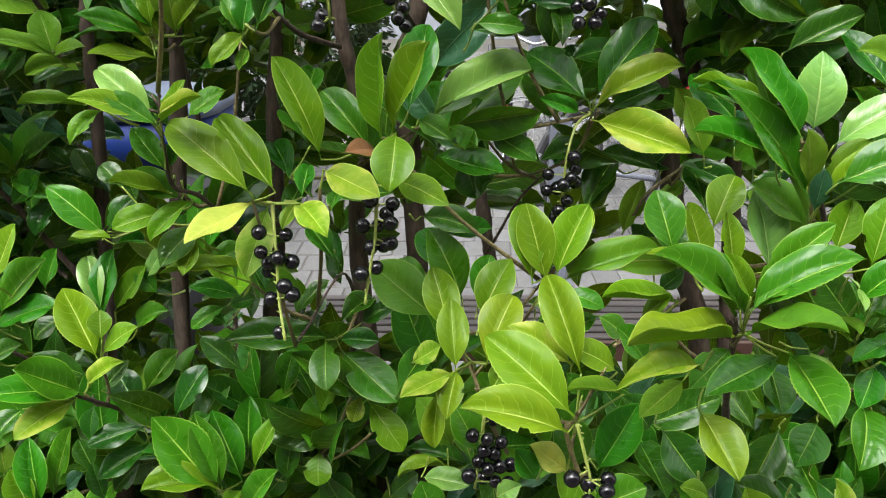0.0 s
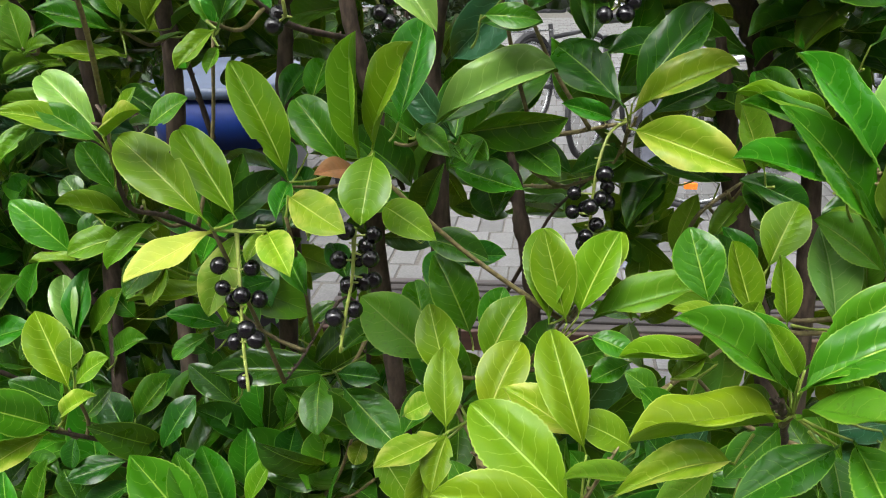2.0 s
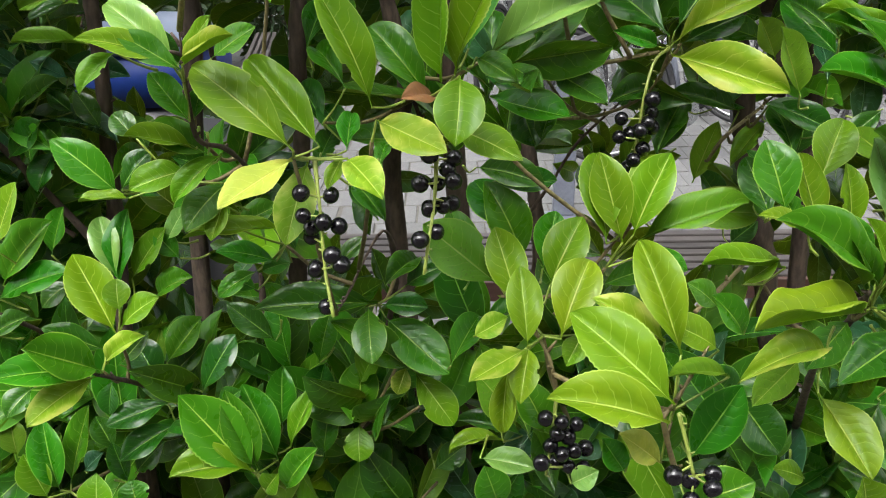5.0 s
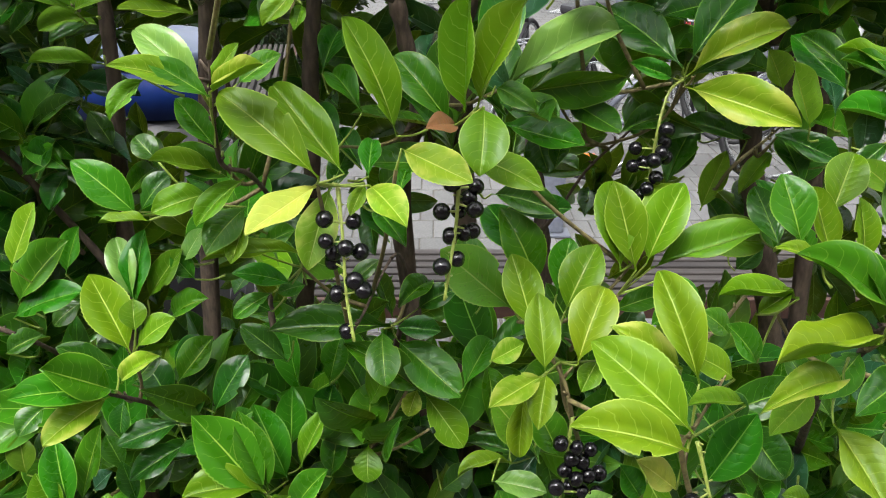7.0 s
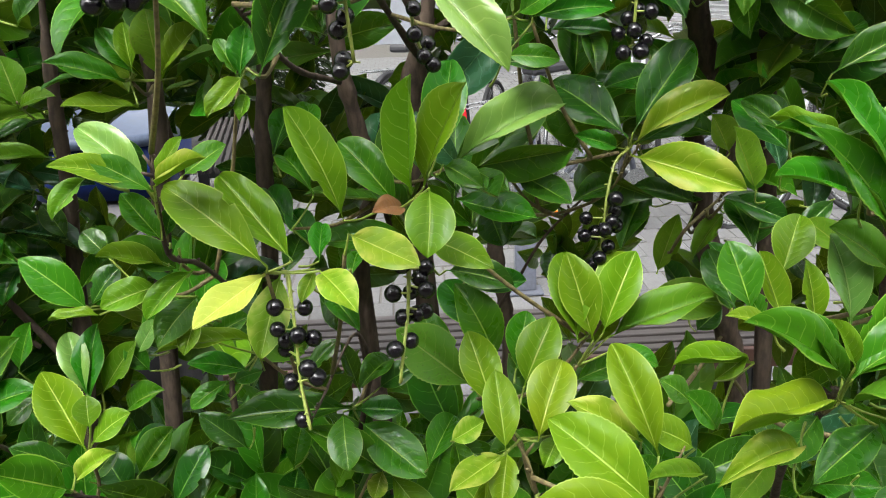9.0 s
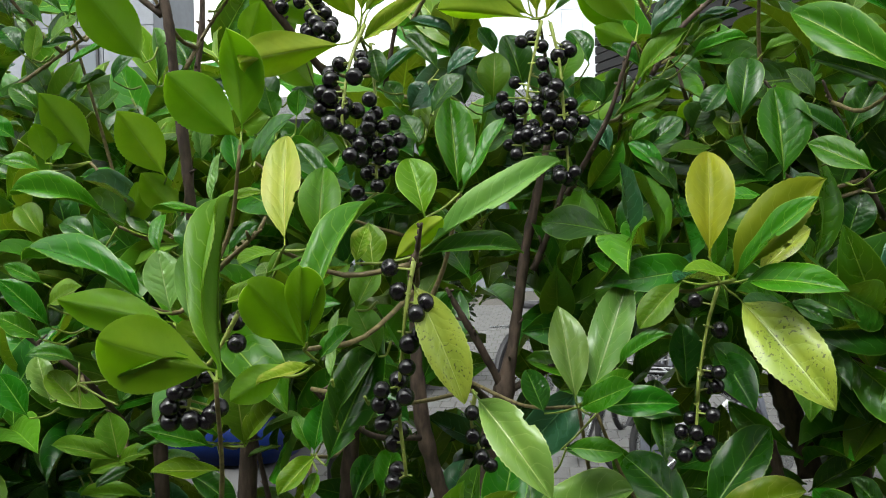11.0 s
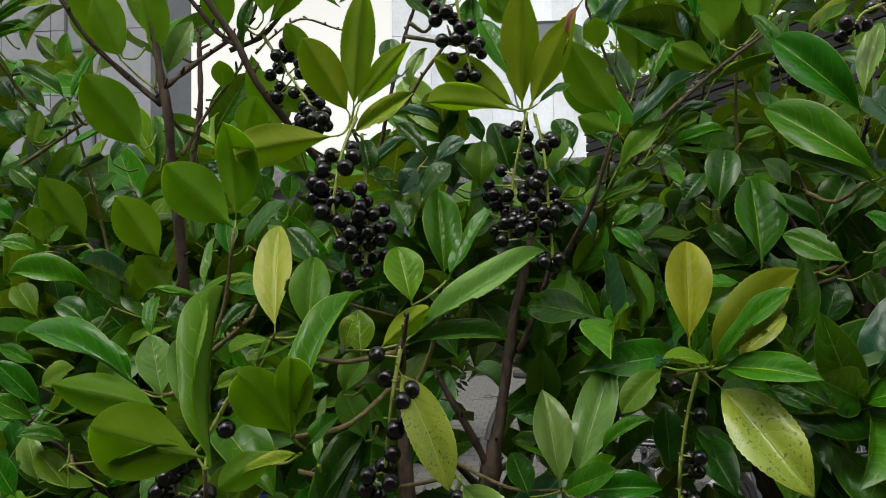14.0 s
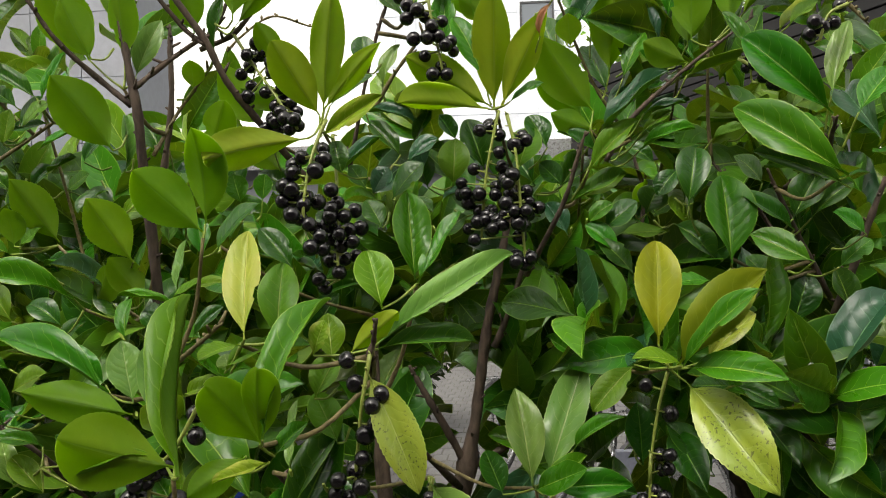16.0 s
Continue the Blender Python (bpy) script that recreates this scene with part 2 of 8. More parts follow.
orange_plastic = surface("orange_reflector", (0.85, 0.20, 0.02), (0.75, 0.16, 0.015), 0.25, 60, 0.1, 0.0004)
red_plastic = surface("red_plastic", (0.70, 0.02, 0.03), (0.6, 0.015, 0.02), 0.3, 60, 0.1, 0.0004)
facade_panel = surface("facade_panel", (0.20, 0.215, 0.24), (0.17, 0.18, 0.205), 0.6, 6, 0.1, 0.002)
facade_white = surface("white_plaster", (0.70, 0.745, 0.82), (0.64, 0.68, 0.75), 0.8, 12, 0.2, 0.002)
louvre_dark = surface("dark_louvre", (0.030, 0.032, 0.036), (0.018, 0.019, 0.022), 0.5, 30, 0.2, 0.001)
board_dark = surface("dark_board", (0.010, 0.010, 0.011), (0.005, 0.005, 0.006), 0.8, 30, 0.4, 0.002, stretch=(0.05, 1, 1))
roof_grey = surface("grey_roof", (0.20, 0.205, 0.21), (0.13, 0.135, 0.14), 0.8, 20, 0.3, 0.003)
shade_wall_brown = surface("shade_wall_brown", (0.17, 0.13, 0.11), (0.10, 0.08, 0.07), 0.9, 14, 0.4, 0.004)
glass_m, gn, gl, gp = material("window_glass")
gp.inputs["Base Color"].default_value = (0.10, 0.12, 0.14, 1)
gp.inputs["Roughness"].default_value = 0.06
gp.inputs["IOR"].default_value = 1.5


# ---- building helpers ----
def part(name, bm, mat, parent=None, label="", smooth=False):
    me = bpy.data.meshes.new(name)
    bm.to_mesh(me)
    bm.free()
    if mat:
        me.materials.append(mat)
    if smooth:
        me.shade_smooth()
    ob = new(name, me)
    if parent:
        ob.parent = parent
    if label:
        tagged(ob, label)
    return ob


def thing(name, label, category, group="", kind="", at=(0, 0, 0)):
    ob = new(name)
    ob.empty_display_size = 0.05
    ob.location = at
    return tagged(ob, label, category, group, kind)


def box(bm, x0, x1, y0, y1, z0, z1, bevel=0.0, m=None):
    r = bmesh.ops.create_cube(bm, size=1.0)
    vs = r["verts"]
    bmesh.ops.scale(bm, vec=(x1 - x0, y1 - y0, z1 - z0), verts=vs)
    bmesh.ops.translate(bm, vec=((x0 + x1) / 2, (y0 + y1) / 2, (z0 + z1) / 2), verts=vs)
    if bevel:
        es = list({e for v in vs for e in v.link_edges})
        out = bmesh.ops.bevel(bm, geom=es, offset=bevel, segments=2, affect="EDGES", profile=0.5)
        vs = list({v for f in out["faces"] for v in f.verts} | {v for v in vs if v.is_valid})
    if m is not None:
        bmesh.ops.transform(bm, matrix=m, verts=vs)
    return vs


def smooth_line(pts, steps=4):
    """Catmull-Rom through points that carry a radius."""
    pts = [np.array(p, float) for p in pts]
    if len(pts) < 3:
        return pts
    ext = [2 * pts[0] - pts[1]] + pts + [2 * pts[-1] - pts[-2]]
    out = []
    for i in range(1, len(ext) - 2):
        a, b, c, d = ext[i - 1:i + 3]
        for k in range(steps):
            t = k / steps
            out.append(0.5 * (2 * b + (c - a) * t + (2 * a - 5 * b + 4 * c - d) * t ** 2 + (3 * b - a - 3 * c + d) * t ** 3))
    out.append(pts[-1])
    return out


def tube(bm, pts, sides=7, knots=0.0, cap=True):
    """A tube along points (x, y, z, radius)."""
    rings = []
    side = None
    for i, p in enumerate(pts):
        a = Vector(pts[max(i - 1, 0)][:3])
        b = Vector(pts[min(i + 1, len(pts) - 1)][:3])
        d = (b - a)
        d = d.normalized() if d.length > 1e-9 else Vector((0, 0, 1))
        if side is None:
            side = d.orthogonal().normalized()
        side = (side - d * side.dot(d)).normalized()
        up = d.cross(side)
        r = p[3] * (1 + knots * (random.random() - 0.4))
        rings.append([bm.verts.new(Vector(p[:3]) + (side * math.cos(q) + up * math.sin(q)) * r * (1 + knots * 0.4 * (random.random() - 0.5)))
                      for q in (2 * math.pi * k / sides for k in range(sides))])
    for r0, r1 in zip(rings, rings[1:]):
        for k in range(sides):
            bm.faces.new((r0[k], r0[(k + 1) % sides], r1[(k + 1) % sides], r1[k]))
    if cap:
        bm.faces.new(rings[0][::-1])
        bm.faces.new(rings[-1])


# ---- ground ----
def flat(name, x0, x1, y0, y1, z, mat, label, category, cuts=1):
    bm = bmesh.new()
    bmesh.ops.create_grid(bm, x_segments=cuts, y_segments=cuts, size=0.5)
    bmesh.ops.scale(bm, vec=(x1 - x0, y1 - y0, 1), verts=bm.verts)
    bmesh.ops.translate(bm, vec=((x0 + x1) / 2, (y0 + y1) / 2, z), verts=bm.verts)
    ob = part(name, bm, mat)
    return tagged(ob, label, category, kind="structure")


ground = flat("ground", -600, 600, -600, 600, -0.06, far_ground, "grey asphalt ground running out to the distance", "ground")
pavement = flat("pavement", -14, 14, 1.55, 24, -0.005, joint_sand, "pale grey concrete setts with sandy joints", "pavement")
bed = flat("planting_bed", -4, 4, 0.45, 1.55, -0.008, soil, "dark bare soil under the laurel hedge", "soil", 12)
path_front = flat("footpath", -14, 14, -6, 0.45, -0.012, joint_sand, "grey footpath in front of the hedge", "footpath")


# unseen wall behind the camera, added to block sky light and darken reflections
wall_bm = bmesh.new()
box(wall_bm, -24, 24, -9.4, -9.0, -0.05, 11.0)
wall_south = tagged(part("wall_south", wall_bm, shade_wall_brown), "unseen plain wall added behind the camera to block light", "wall", kind="structure")


# ---- plants: helpers ----
def leaf_mesh(name, rows, cols, fold, arch, wave, twist, teeth, phase, mats, under=True, notch=None, low=0.85, high=0.62):
    """A laurel leaf of length 1 along +Y and width 1 across X; the tip lies on the chord."""
    bm = bmesh.new()
    uvl = bm.loops.layers.uv.new("UVMap")
    grid = []
    top = low / (low + high)
    peak = top ** low * (1 - top) ** high
    for i in range(rows + 1):
        v = i / rows
        s = max(0.0, (v - 0.07) / 0.93)
        half = 0.5 * (s ** low) * ((1 - s) ** high) / peak if s > 0 else 0.0
        half = min(half, 0.5) + (0.02 if v < 0.1 else 0.004)
        if i == rows:
            half = 0.004
        line = []
        for j in range(cols + 1):
            a = 2 * j / cols - 1
            h = half
            if abs(a) == 1 and 0.22 < s < 0.97:
                h *= 1 + teeth * ((0.0, 0.55, 1.0)[(i + (1 if a > 0 else 0)) % 3] - 0.4)
                if notch and notch[0] * a > 0 and abs(v - notch[1]) < notch[2]:
                    h *= 0.80
            x = a * h
            arc = arch * 4 * v * (1 - v)
            z = arc + fold * abs(x) - 0.30 * fold * x * x * 4 + wave * math.sin(11 * v + phase + 1.2 * a) * a * a + twist * x * (v - 0.3)
            line.append((x + 0.022 * math.sin(2.6 * v + phase) * v, v, z, (0.5 + 0.5 * a, v)))
        grid.append(line)
    layers = ((0.0, 0), (-0.007, 1)) if under else ((0.0, 0),)
    for dz, slot in layers:
        vs = [[bm.verts.new((x, y, z + dz)) for x, y, z, _ in line] for line in grid]
        for i in range(rows):
            for j in range(cols):
                quad = [(i, j), (i, j + 1), (i + 1, j + 1), (i + 1, j)]
                if slot:
                    quad = quad[::-1]
                f = bm.faces.new([vs[p][q] for p, q in quad])
                f.material_index, f.smooth = slot, True
                for lp, (p, q) in zip(f.loops, quad):
                    lp[uvl].uv = grid[p][q][3]
    me = bpy.data.meshes.new(name)
    bm.to_mesh(me)
    bm.free()
    for mt in mats:
        me.materials.append(mt)
    return me


leaf_rng = random.Random(11)
LEAF_SHAPES = []
for k in range(16):
    LEAF_SHAPES.append(dict(fold=leaf_rng.uniform(0.28, 0.85), arch=leaf_rng.uniform(-0.02, 0.13), wave=leaf_rng.uniform(0.006, 0.024),
                            twist=leaf_rng.uniform(-0.16, 0.16), teeth=leaf_rng.uniform(0.018, 0.042), phase=leaf_rng.uniform(0, 6), low=leaf_rng.uniform(0.86, 1.06), high=leaf_rng.uniform(0.72, 0.98),
                            notch=(leaf_rng.choice((-1, 1)), leaf_rng.uniform(0.35, 0.8), 0.05) if k % 4 == 3 else None))
leaf_cache = {}


def leaf_data(tone, k):
    if (tone, k) not in leaf_cache:
        leaf_cache[tone, k] = leaf_mesh("leaf", 60, 8, mats=(leaf_top[tone], leaf_under[tone]), **LEAF_SHAPES[k])
    return leaf_cache[tone, k]


FACING = Vector((0, -0.84, 0.54)).normalized()


def leaf_pose(base, tip, width, turn):
    """Length runs from base to tip; the upper face looks out of the hedge, turned about the length by that many degrees."""
    b, t = Vector(base), Vector(tip)
    ax = t - b
    n = ax.length
    ax.normalize()
    up = FACING - ax * FACING.dot(ax)
    if up.length < 1e-4:
        up = ax.orthogonal()
    up.normalize()
    up = Matrix.Rotation(radians(turn), 3, ax) @ up
    x = ax.cross(up)
    rot = Matrix((x * width, ax * n, up * n)).transposed().to_4x4()
    return Matrix.Translation(b) @ rot


def shrub(at, label):
    return thing("cherry_laurel", label, "shrub", group="laurel hedge", at=at)


left_shrub = shrub((-0.40, 1.0, 0), "evergreen cherry laurel with dense glossy green leaves beside the bin")
middle_shrub = shrub((0.03, 1.0, 0), "evergreen cherry laurel hung with black berries before a slatted bench")
right_shrub = shrub((0.42, 1.0, 0), "evergreen cherry laurel with yellowing spotted leaves and black berries")
trunk_lines = []
stub_rng = random.Random(31)
sprigs = []


def to_shrub(s, p):
    return Vector(p) - s.location


def branch(s, name, *pts):
    pts = [(*to_shrub(s, p[:3]), p[3]) for p in pts]
    if name != "trunk" and pts[0][3] > pts[-1][3]:
        pts.reverse()
    if name == "trunk":
        low = pts[-1]
        pts.append((low[0] * 0.8, low[1] + 0.01, max(low[2] - 0.35, 0.25), low[3] * 1.1))
        pts.append((low[0] * 0.6, low[1] + 0.02, -0.03, low[3] * 1.4))
    a, b = np.array(pts[0]), np.array(pts[1])
    way = (a[:3] - b[:3]) / np.linalg.norm(a[:3] - b[:3])
    reach = 0.10 if name == "trunk" else 0.025
    ends = [(*(a[:3] + way * reach * k + np.array((0.02 * k * k, 0.03 * k, 0.03 * k)) * reach), a[3] * f) for k, f in ((1.0, 0.5), (0.5, 0.8))]
    line = smooth_line([(*p[:3], p[3] * (0.85 if name == "trunk" and p[2] < 1.45 else 0.58)) for p in ends + pts], 6)
    for p in line:
        trunk_lines.append((s, Vector(p[:3]) + s.location))
    bm = bmesh.new()
    tube(bm, line, 9, 0.32)
    for q in line[2:-1:3]:
        d = Vector((stub_rng.gauss(0, 1), stub_rng.gauss(0, 1), stub_rng.uniform(0.0, 1.4))).normalized()
        n = stub_rng.choice((0.2, 0.25, 0.3, 0.4, 0.9)) * 0.01
        a = Vector(q[:3]) + d * q[3] * 0.7
        b = a + d * n + Vector((0, 0, 0.2 * n))
        tube(bm, [(*a, 0.0016), (*a.lerp(b, 0.6), 0.0012), (*b, 0.0009)], 5, 0.3)
    return part(name, bm, bark if max(p[3] for p in pts) > 0.0036 else bark_young, s, smooth=True)


def sprig(s, node):
    """A leafy shoot: its twig runs from the node back to the nearest wood."""
    e = new("shoot")
    e.parent = s
    e.location = to_shrub(s, node)
    rec = dict(ob=e, node=Vector(node), shrub=s, bases=[])
    sprigs.append(rec)
    return rec


def leaf(rec, base, tip, width, turn, tone):
    k = leaf_rng.randrange(len(LEAF_SHAPES))
    ob = new("leaf", leaf_data(tone, k))
    ob.parent = rec["ob"]
    ob.matrix_basis = Matrix.Translation(-rec["node"]) @ leaf_pose(base, tip, width, turn)
    rec["bases"].append(Vector(base))
    return ob


def finish_shoots():
    for rec in sprigs:
        node = rec["node"]
        near = min((p for s, p in trunk_lines if s is rec["shrub"] and p.y > node.y + 0.012 and p.z < node.z + 0.03), key=lambda p: (p - node).length + max(0, p.z - node.z) * 2, default=node + Vector((0, 0.15, -0.1)))
        if (near - node).length > 0.2:
            near = node + (near - node).normalized() * 0.2
        mid = node.lerp(near, 0.45) + Vector((0, 0.01, -0.012))
        bm = bmesh.new()
        line = [(*(p - node), r) for p, r in ((node, 0.0014), (mid, 0.0017), (near, 0.0021))]
        tube(bm, smooth_line(line, 4), 6, 0.15)
        part("twig", bm, bark_young, rec["ob"], smooth=True)
        for b in rec["bases"]:
            d = (b - node).length
            if d < 0.004:
                continue
            way = (node - b).normalized()
            end = node if d < 0.045 else b + way * 0.022 + Vector((0, 0.018, -0.006))
            sag = b.lerp(end, 0.5) + Vector((0, 0.06 * d, -0.05 * d))
            bm = bmesh.new()
            tube(bm, smooth_line([(*(p - node), r) for p, r in ((b, 0.0008), (sag, 0.0009), (end, 0.0012))], 3), 5)
            part("petiole", bm, petiole_green, rec["ob"], smooth=True)



def berry_mesh():
    bm = bmesh.new()
    bmesh.ops.create_uvsphere(bm, u_segments=16, v_segments=10, radius=1.0)
    for v in bm.verts:
        if v.co.z > 0.9:
            v.co.z -= 0.10
        if v.co.z < -0.97:
            v.co.z += 0.06
    me = bpy.data.meshes.new("berry")
    bm.to_mesh(me)
    bm.free()
    me.materials.append(berry_skin)
    me.shade_smooth()
    return me


BERRY = berry_mesh()
racemes = []


def raceme(s, *pts):
    line = smooth_line([(*to_shrub(s, p), 0.0012 if i else 0.0017) for i, p in enumerate(pts)], 6)
    bm = bmesh.new()
    tube(bm, line, 7, 0.2)
    rec = dict(shrub=s, line=line, bm=bm, berries=[])
    racemes.append(rec)
    return rec


def berry(rec, p):
    rec["berries"].append(to_shrub(rec["shrub"], p))


def finish_racemes():
    rng = random.Random(3)
    for rec in racemes:
        for b in rec["berries"]:
            q = min(rec["line"], key=lambda p: (Vector(p[:3]) - b).length)
            tube(rec["bm"], [(*q[:3], 0.0009), (*b, 0.0007)], 5, cap=False)
        for q in rec["line"][::2]:
            d = Vector((rng.uniform(-1, 1), rng.uniform(-1, 1), rng.uniform(-0.2, 0.5))).normalized() * 0.004
            tube(rec["bm"], [(*q[:3], 0.0008), (q[0] + d.x, q[1] + d.y, q[2] + d.z, 0.0006)], 5)
        stalk = part("fruit_stalk", rec["bm"], stalk_green, rec["shrub"], "cluster of shiny black berries on a pale green stalk", True)
        for b in rec["berries"]:
            ob = new("berry", BERRY)
            ob.parent = stalk
            r = rng.uniform(0.0056, 0.0067)
            ob.matrix_basis = Matrix.LocRotScale(b, Euler([rng.uniform(0, 6) for _ in range(3)]), (r, r, r * 0.96))


# ---- plants: trunks, shoots, berries ----
branch(left_shrub, "trunk", (-0.384, 1.000, 1.378, 0.0080), (-0.384, 1.000, 1.290, 0.0085), (-0.391, 1.005, 1.217, 0.0090), (-0.393, 1.000, 1.125, 0.0100), (-0.404, 1.000, 0.952, 0.0110))
branch(left_shrub, "branch", (-0.290, 0.980, 1.443, 0.0035), (-0.285, 1.000, 1.393, 0.0040), (-0.282, 1.020, 1.343, 0.0045), (-0.277, 1.040, 1.282, 0.0055))
branch(left_shrub, "branch", (-0.504, 0.950, 1.267, 0.0050), (-0.471, 0.950, 1.235, 0.0060), (-0.443, 0.960, 1.189, 0.0065), (-0.416, 0.970, 1.143, 0.0070), (-0.395, 1.000, 1.079, 0.0080))
branch(left_shrub, "branch", (-0.480, 1.000, 1.200, 0.0030), (-0.465, 0.990, 1.160, 0.0035), (-0.430, 0.980, 1.133, 0.0040))
branch(left_shrub, "branch", (-0.331, 0.760, 1.091, 0.0030), (-0.315, 0.800, 1.059, 0.0040), (-0.302, 0.850, 1.014, 0.0050), (-0.281, 0.950, 0.917, 0.0060))
branch(left_shrub, "branch", (-0.488, 0.840, 1.127, 0.0035), (-0.450, 0.840, 1.110, 0.0040), (-0.430, 0.880, 1.069, 0.0040), (-0.412, 0.960, 0.982, 0.0050))
branch(middle_shrub, "trunk", (-0.183, 1.020, 1.387, 0.0090), (-0.189, 1.020, 1.330, 0.0095), (-0.191, 1.020, 1.283, 0.0100), (-0.196, 1.030, 1.174, 0.0110), (-0.209, 1.030, 0.998, 0.0120))
branch(middle_shrub, "trunk", (-0.106, 0.950, 1.483, 0.0085), (-0.102, 0.950, 1.418, 0.0090), (-0.093, 0.960, 1.364, 0.0095), (-0.079, 0.980, 1.287, 0.0100), (-0.098, 1.000, 1.180, 0.0110))
branch(middle_shrub, "branch", (-0.087, 0.970, 1.340, 0.0040), (-0.076, 0.960, 1.292, 0.0040), (-0.064, 0.980, 1.246, 0.0040))
branch(middle_shrub, "branch", (-0.158, 0.800, 1.459, 0.0030), (-0.134, 0.860, 1.418, 0.0040), (-0.103, 0.940, 1.396, 0.0050))
branch(middle_shrub, "trunk", (0.048, 1.050, 1.196, 0.0090), (0.054, 1.050, 1.158, 0.0090), (0.060, 1.050, 1.113, 0.0095), (0.063, 1.050, 1.045, 0.0100))
branch(middle_shrub, "branch", (0.119, 0.930, 1.276, 0.0020), (0.083, 0.930, 1.240, 0.0025), (0.061, 0.950, 1.193, 0.0030), (0.037, 1.000, 1.132, 0.0040))
branch(middle_shrub, "branch", (0.101, 0.770, 1.213, 0.0022), (0.083, 0.765, 1.192, 0.0025), (0.067, 0.770, 1.165, 0.0030), (0.056, 0.800, 1.113, 0.0030))
branch(middle_shrub, "branch", (0.021, 0.680, 1.171, 0.0022), (0.032, 0.675, 1.150, 0.0026), (0.040, 0.680, 1.118, 0.0028), (0.064, 0.760, 1.035, 0.0035))
branch(middle_shrub, "branch", (-0.126, 0.800, 1.146, 0.0020), (-0.099, 0.860, 1.180, 0.0025), (-0.090, 0.900, 1.123, 0.0040), (-0.105, 0.950, 1.035, 0.0050))
branch(middle_shrub, "branch", (-0.125, 0.870, 0.969, 0.0035), (-0.098, 0.920, 0.971, 0.0045), (-0.069, 0.970, 0.969, 0.0050))
branch(middle_shrub, "branch", (-0.233, 0.950, 1.075, 0.0060), (-0.231, 0.950, 1.022, 0.0065), (-0.244, 0.970, 0.911, 0.0080))
branch(right_shrub, "trunk", (0.239, 0.950, 1.291, 0.0120), (0.249, 0.950, 1.235, 0.0135), (0.266, 0.950, 1.163, 0.0142), (0.291, 0.960, 1.070, 0.0150), (0.328, 0.980, 0.889, 0.0180))
branch(right_shrub, "branch", (0.236, 0.980, 1.466, 0.0184), (0.244, 0.980, 1.424, 0.0196), (0.260, 0.980, 1.385, 0.0207), (0.264, 0.970, 1.353, 0.0207))
branch(right_shrub, "branch", (0.294, 0.980, 1.422, 0.0050), (0.279, 0.980, 1.395, 0.0060), (0.261, 0.970, 1.365, 0.0070))
branch(right_shrub, "branch", (0.291, 0.990, 1.421, 0.0161), (0.295, 0.980, 1.367, 0.0172), (0.274, 0.960, 1.276, 0.0196))
branch(right_shrub, "branch", (0.045, 0.860, 1.325, 0.0025), (0.090, 0.850, 1.330, 0.0030), (0.131, 0.830, 1.342, 0.0025))
branch(right_shrub, "branch", (0.138, 0.830, 1.332, 0.0020), (0.127, 0.860, 1.299, 0.0022), (0.094, 0.900, 1.273, 0.0025), (0.055, 0.950, 1.259, 0.0030))
branch(right_shrub, "branch", (0.239, 0.900, 1.276, 0.0025), (0.205, 0.880, 1.256, 0.0030), (0.196, 0.900, 1.223, 0.0030))
branch(right_shrub, "branch", (0.272, 0.950, 1.120, 0.0030), (0.191, 0.800, 1.146, 0.0035), (0.157, 0.750, 1.149, 0.0030))
branch(right_shrub, "branch", (0.214, 0.600, 1.226, 0.0040), (0.233, 0.660, 1.175, 0.0050), (0.272, 0.780, 1.078, 0.0060), (0.317, 0.900, 0.944, 0.0080))
branch(right_shrub, "branch", (0.302, 0.730, 1.320, 0.0030), (0.340, 0.780, 1.268, 0.0040), (0.381, 0.850, 1.186, 0.0060))
branch(right_shrub, "branch", (0.268, 0.645, 1.334, 0.0022), (0.280, 0.655, 1.301, 0.0030), (0.292, 0.670, 1.266, 0.0034), (0.317, 0.720, 1.210, 0.0036))
branch(middle_shrub, "branch", (0.112, 0.600, 1.173, 0.0022), (0.103, 0.595, 1.159, 0.0026), (0.096, 0.590, 1.149, 0.0030), (0.111, 0.600, 1.100, 0.0034))
branch(left_shrub, "branch", (-0.215, 0.700, 1.358, 0.0020), (-0.216, 0.705, 1.334, 0.0026), (-0.216, 0.720, 1.303, 0.0030), (-0.204, 0.760, 1.283, 0.0034), (-0.213, 0.930, 1.197, 0.0040))
branch(middle_shrub, "branch", (-0.038, 0.850, 1.900, 0.0018), (-0.088, 0.850, 1.900, 0.0024), (-0.134, 0.850, 1.897, 0.0028), (-0.180, 0.850, 1.877, 0.0032), (-0.215, 0.860, 1.844, 0.0038), (-0.247, 0.860, 1.830, 0.0040))
branch(left_shrub, "trunk", (-0.294, 0.820, 1.797, 0.0060), (-0.288, 0.820, 1.766, 0.0070), (-0.288, 0.830, 1.719, 0.0075), (-0.285, 0.840, 1.661, 0.0080), (-0.285, 0.850, 1.616, 0.0085), (-0.287, 0.880, 1.549, 0.0090), (-0.273, 0.950, 1.399, 0.0100))
branch(left_shrub, "branch", (-0.373, 0.800, 1.862, 0.0030), (-0.356, 0.810, 1.833, 0.0035), (-0.333, 0.820, 1.808, 0.0040), (-0.294, 0.820, 1.775, 0.0050))
branch(left_shrub, "branch", (-0.290, 0.820, 1.790, 0.0040), (-0.272, 0.830, 1.809, 0.0040), (-0.247, 0.840, 1.830, 0.0035), (-0.230, 0.850, 1.845, 0.0030), (-0.218, 0.860, 1.883, 0.0025))
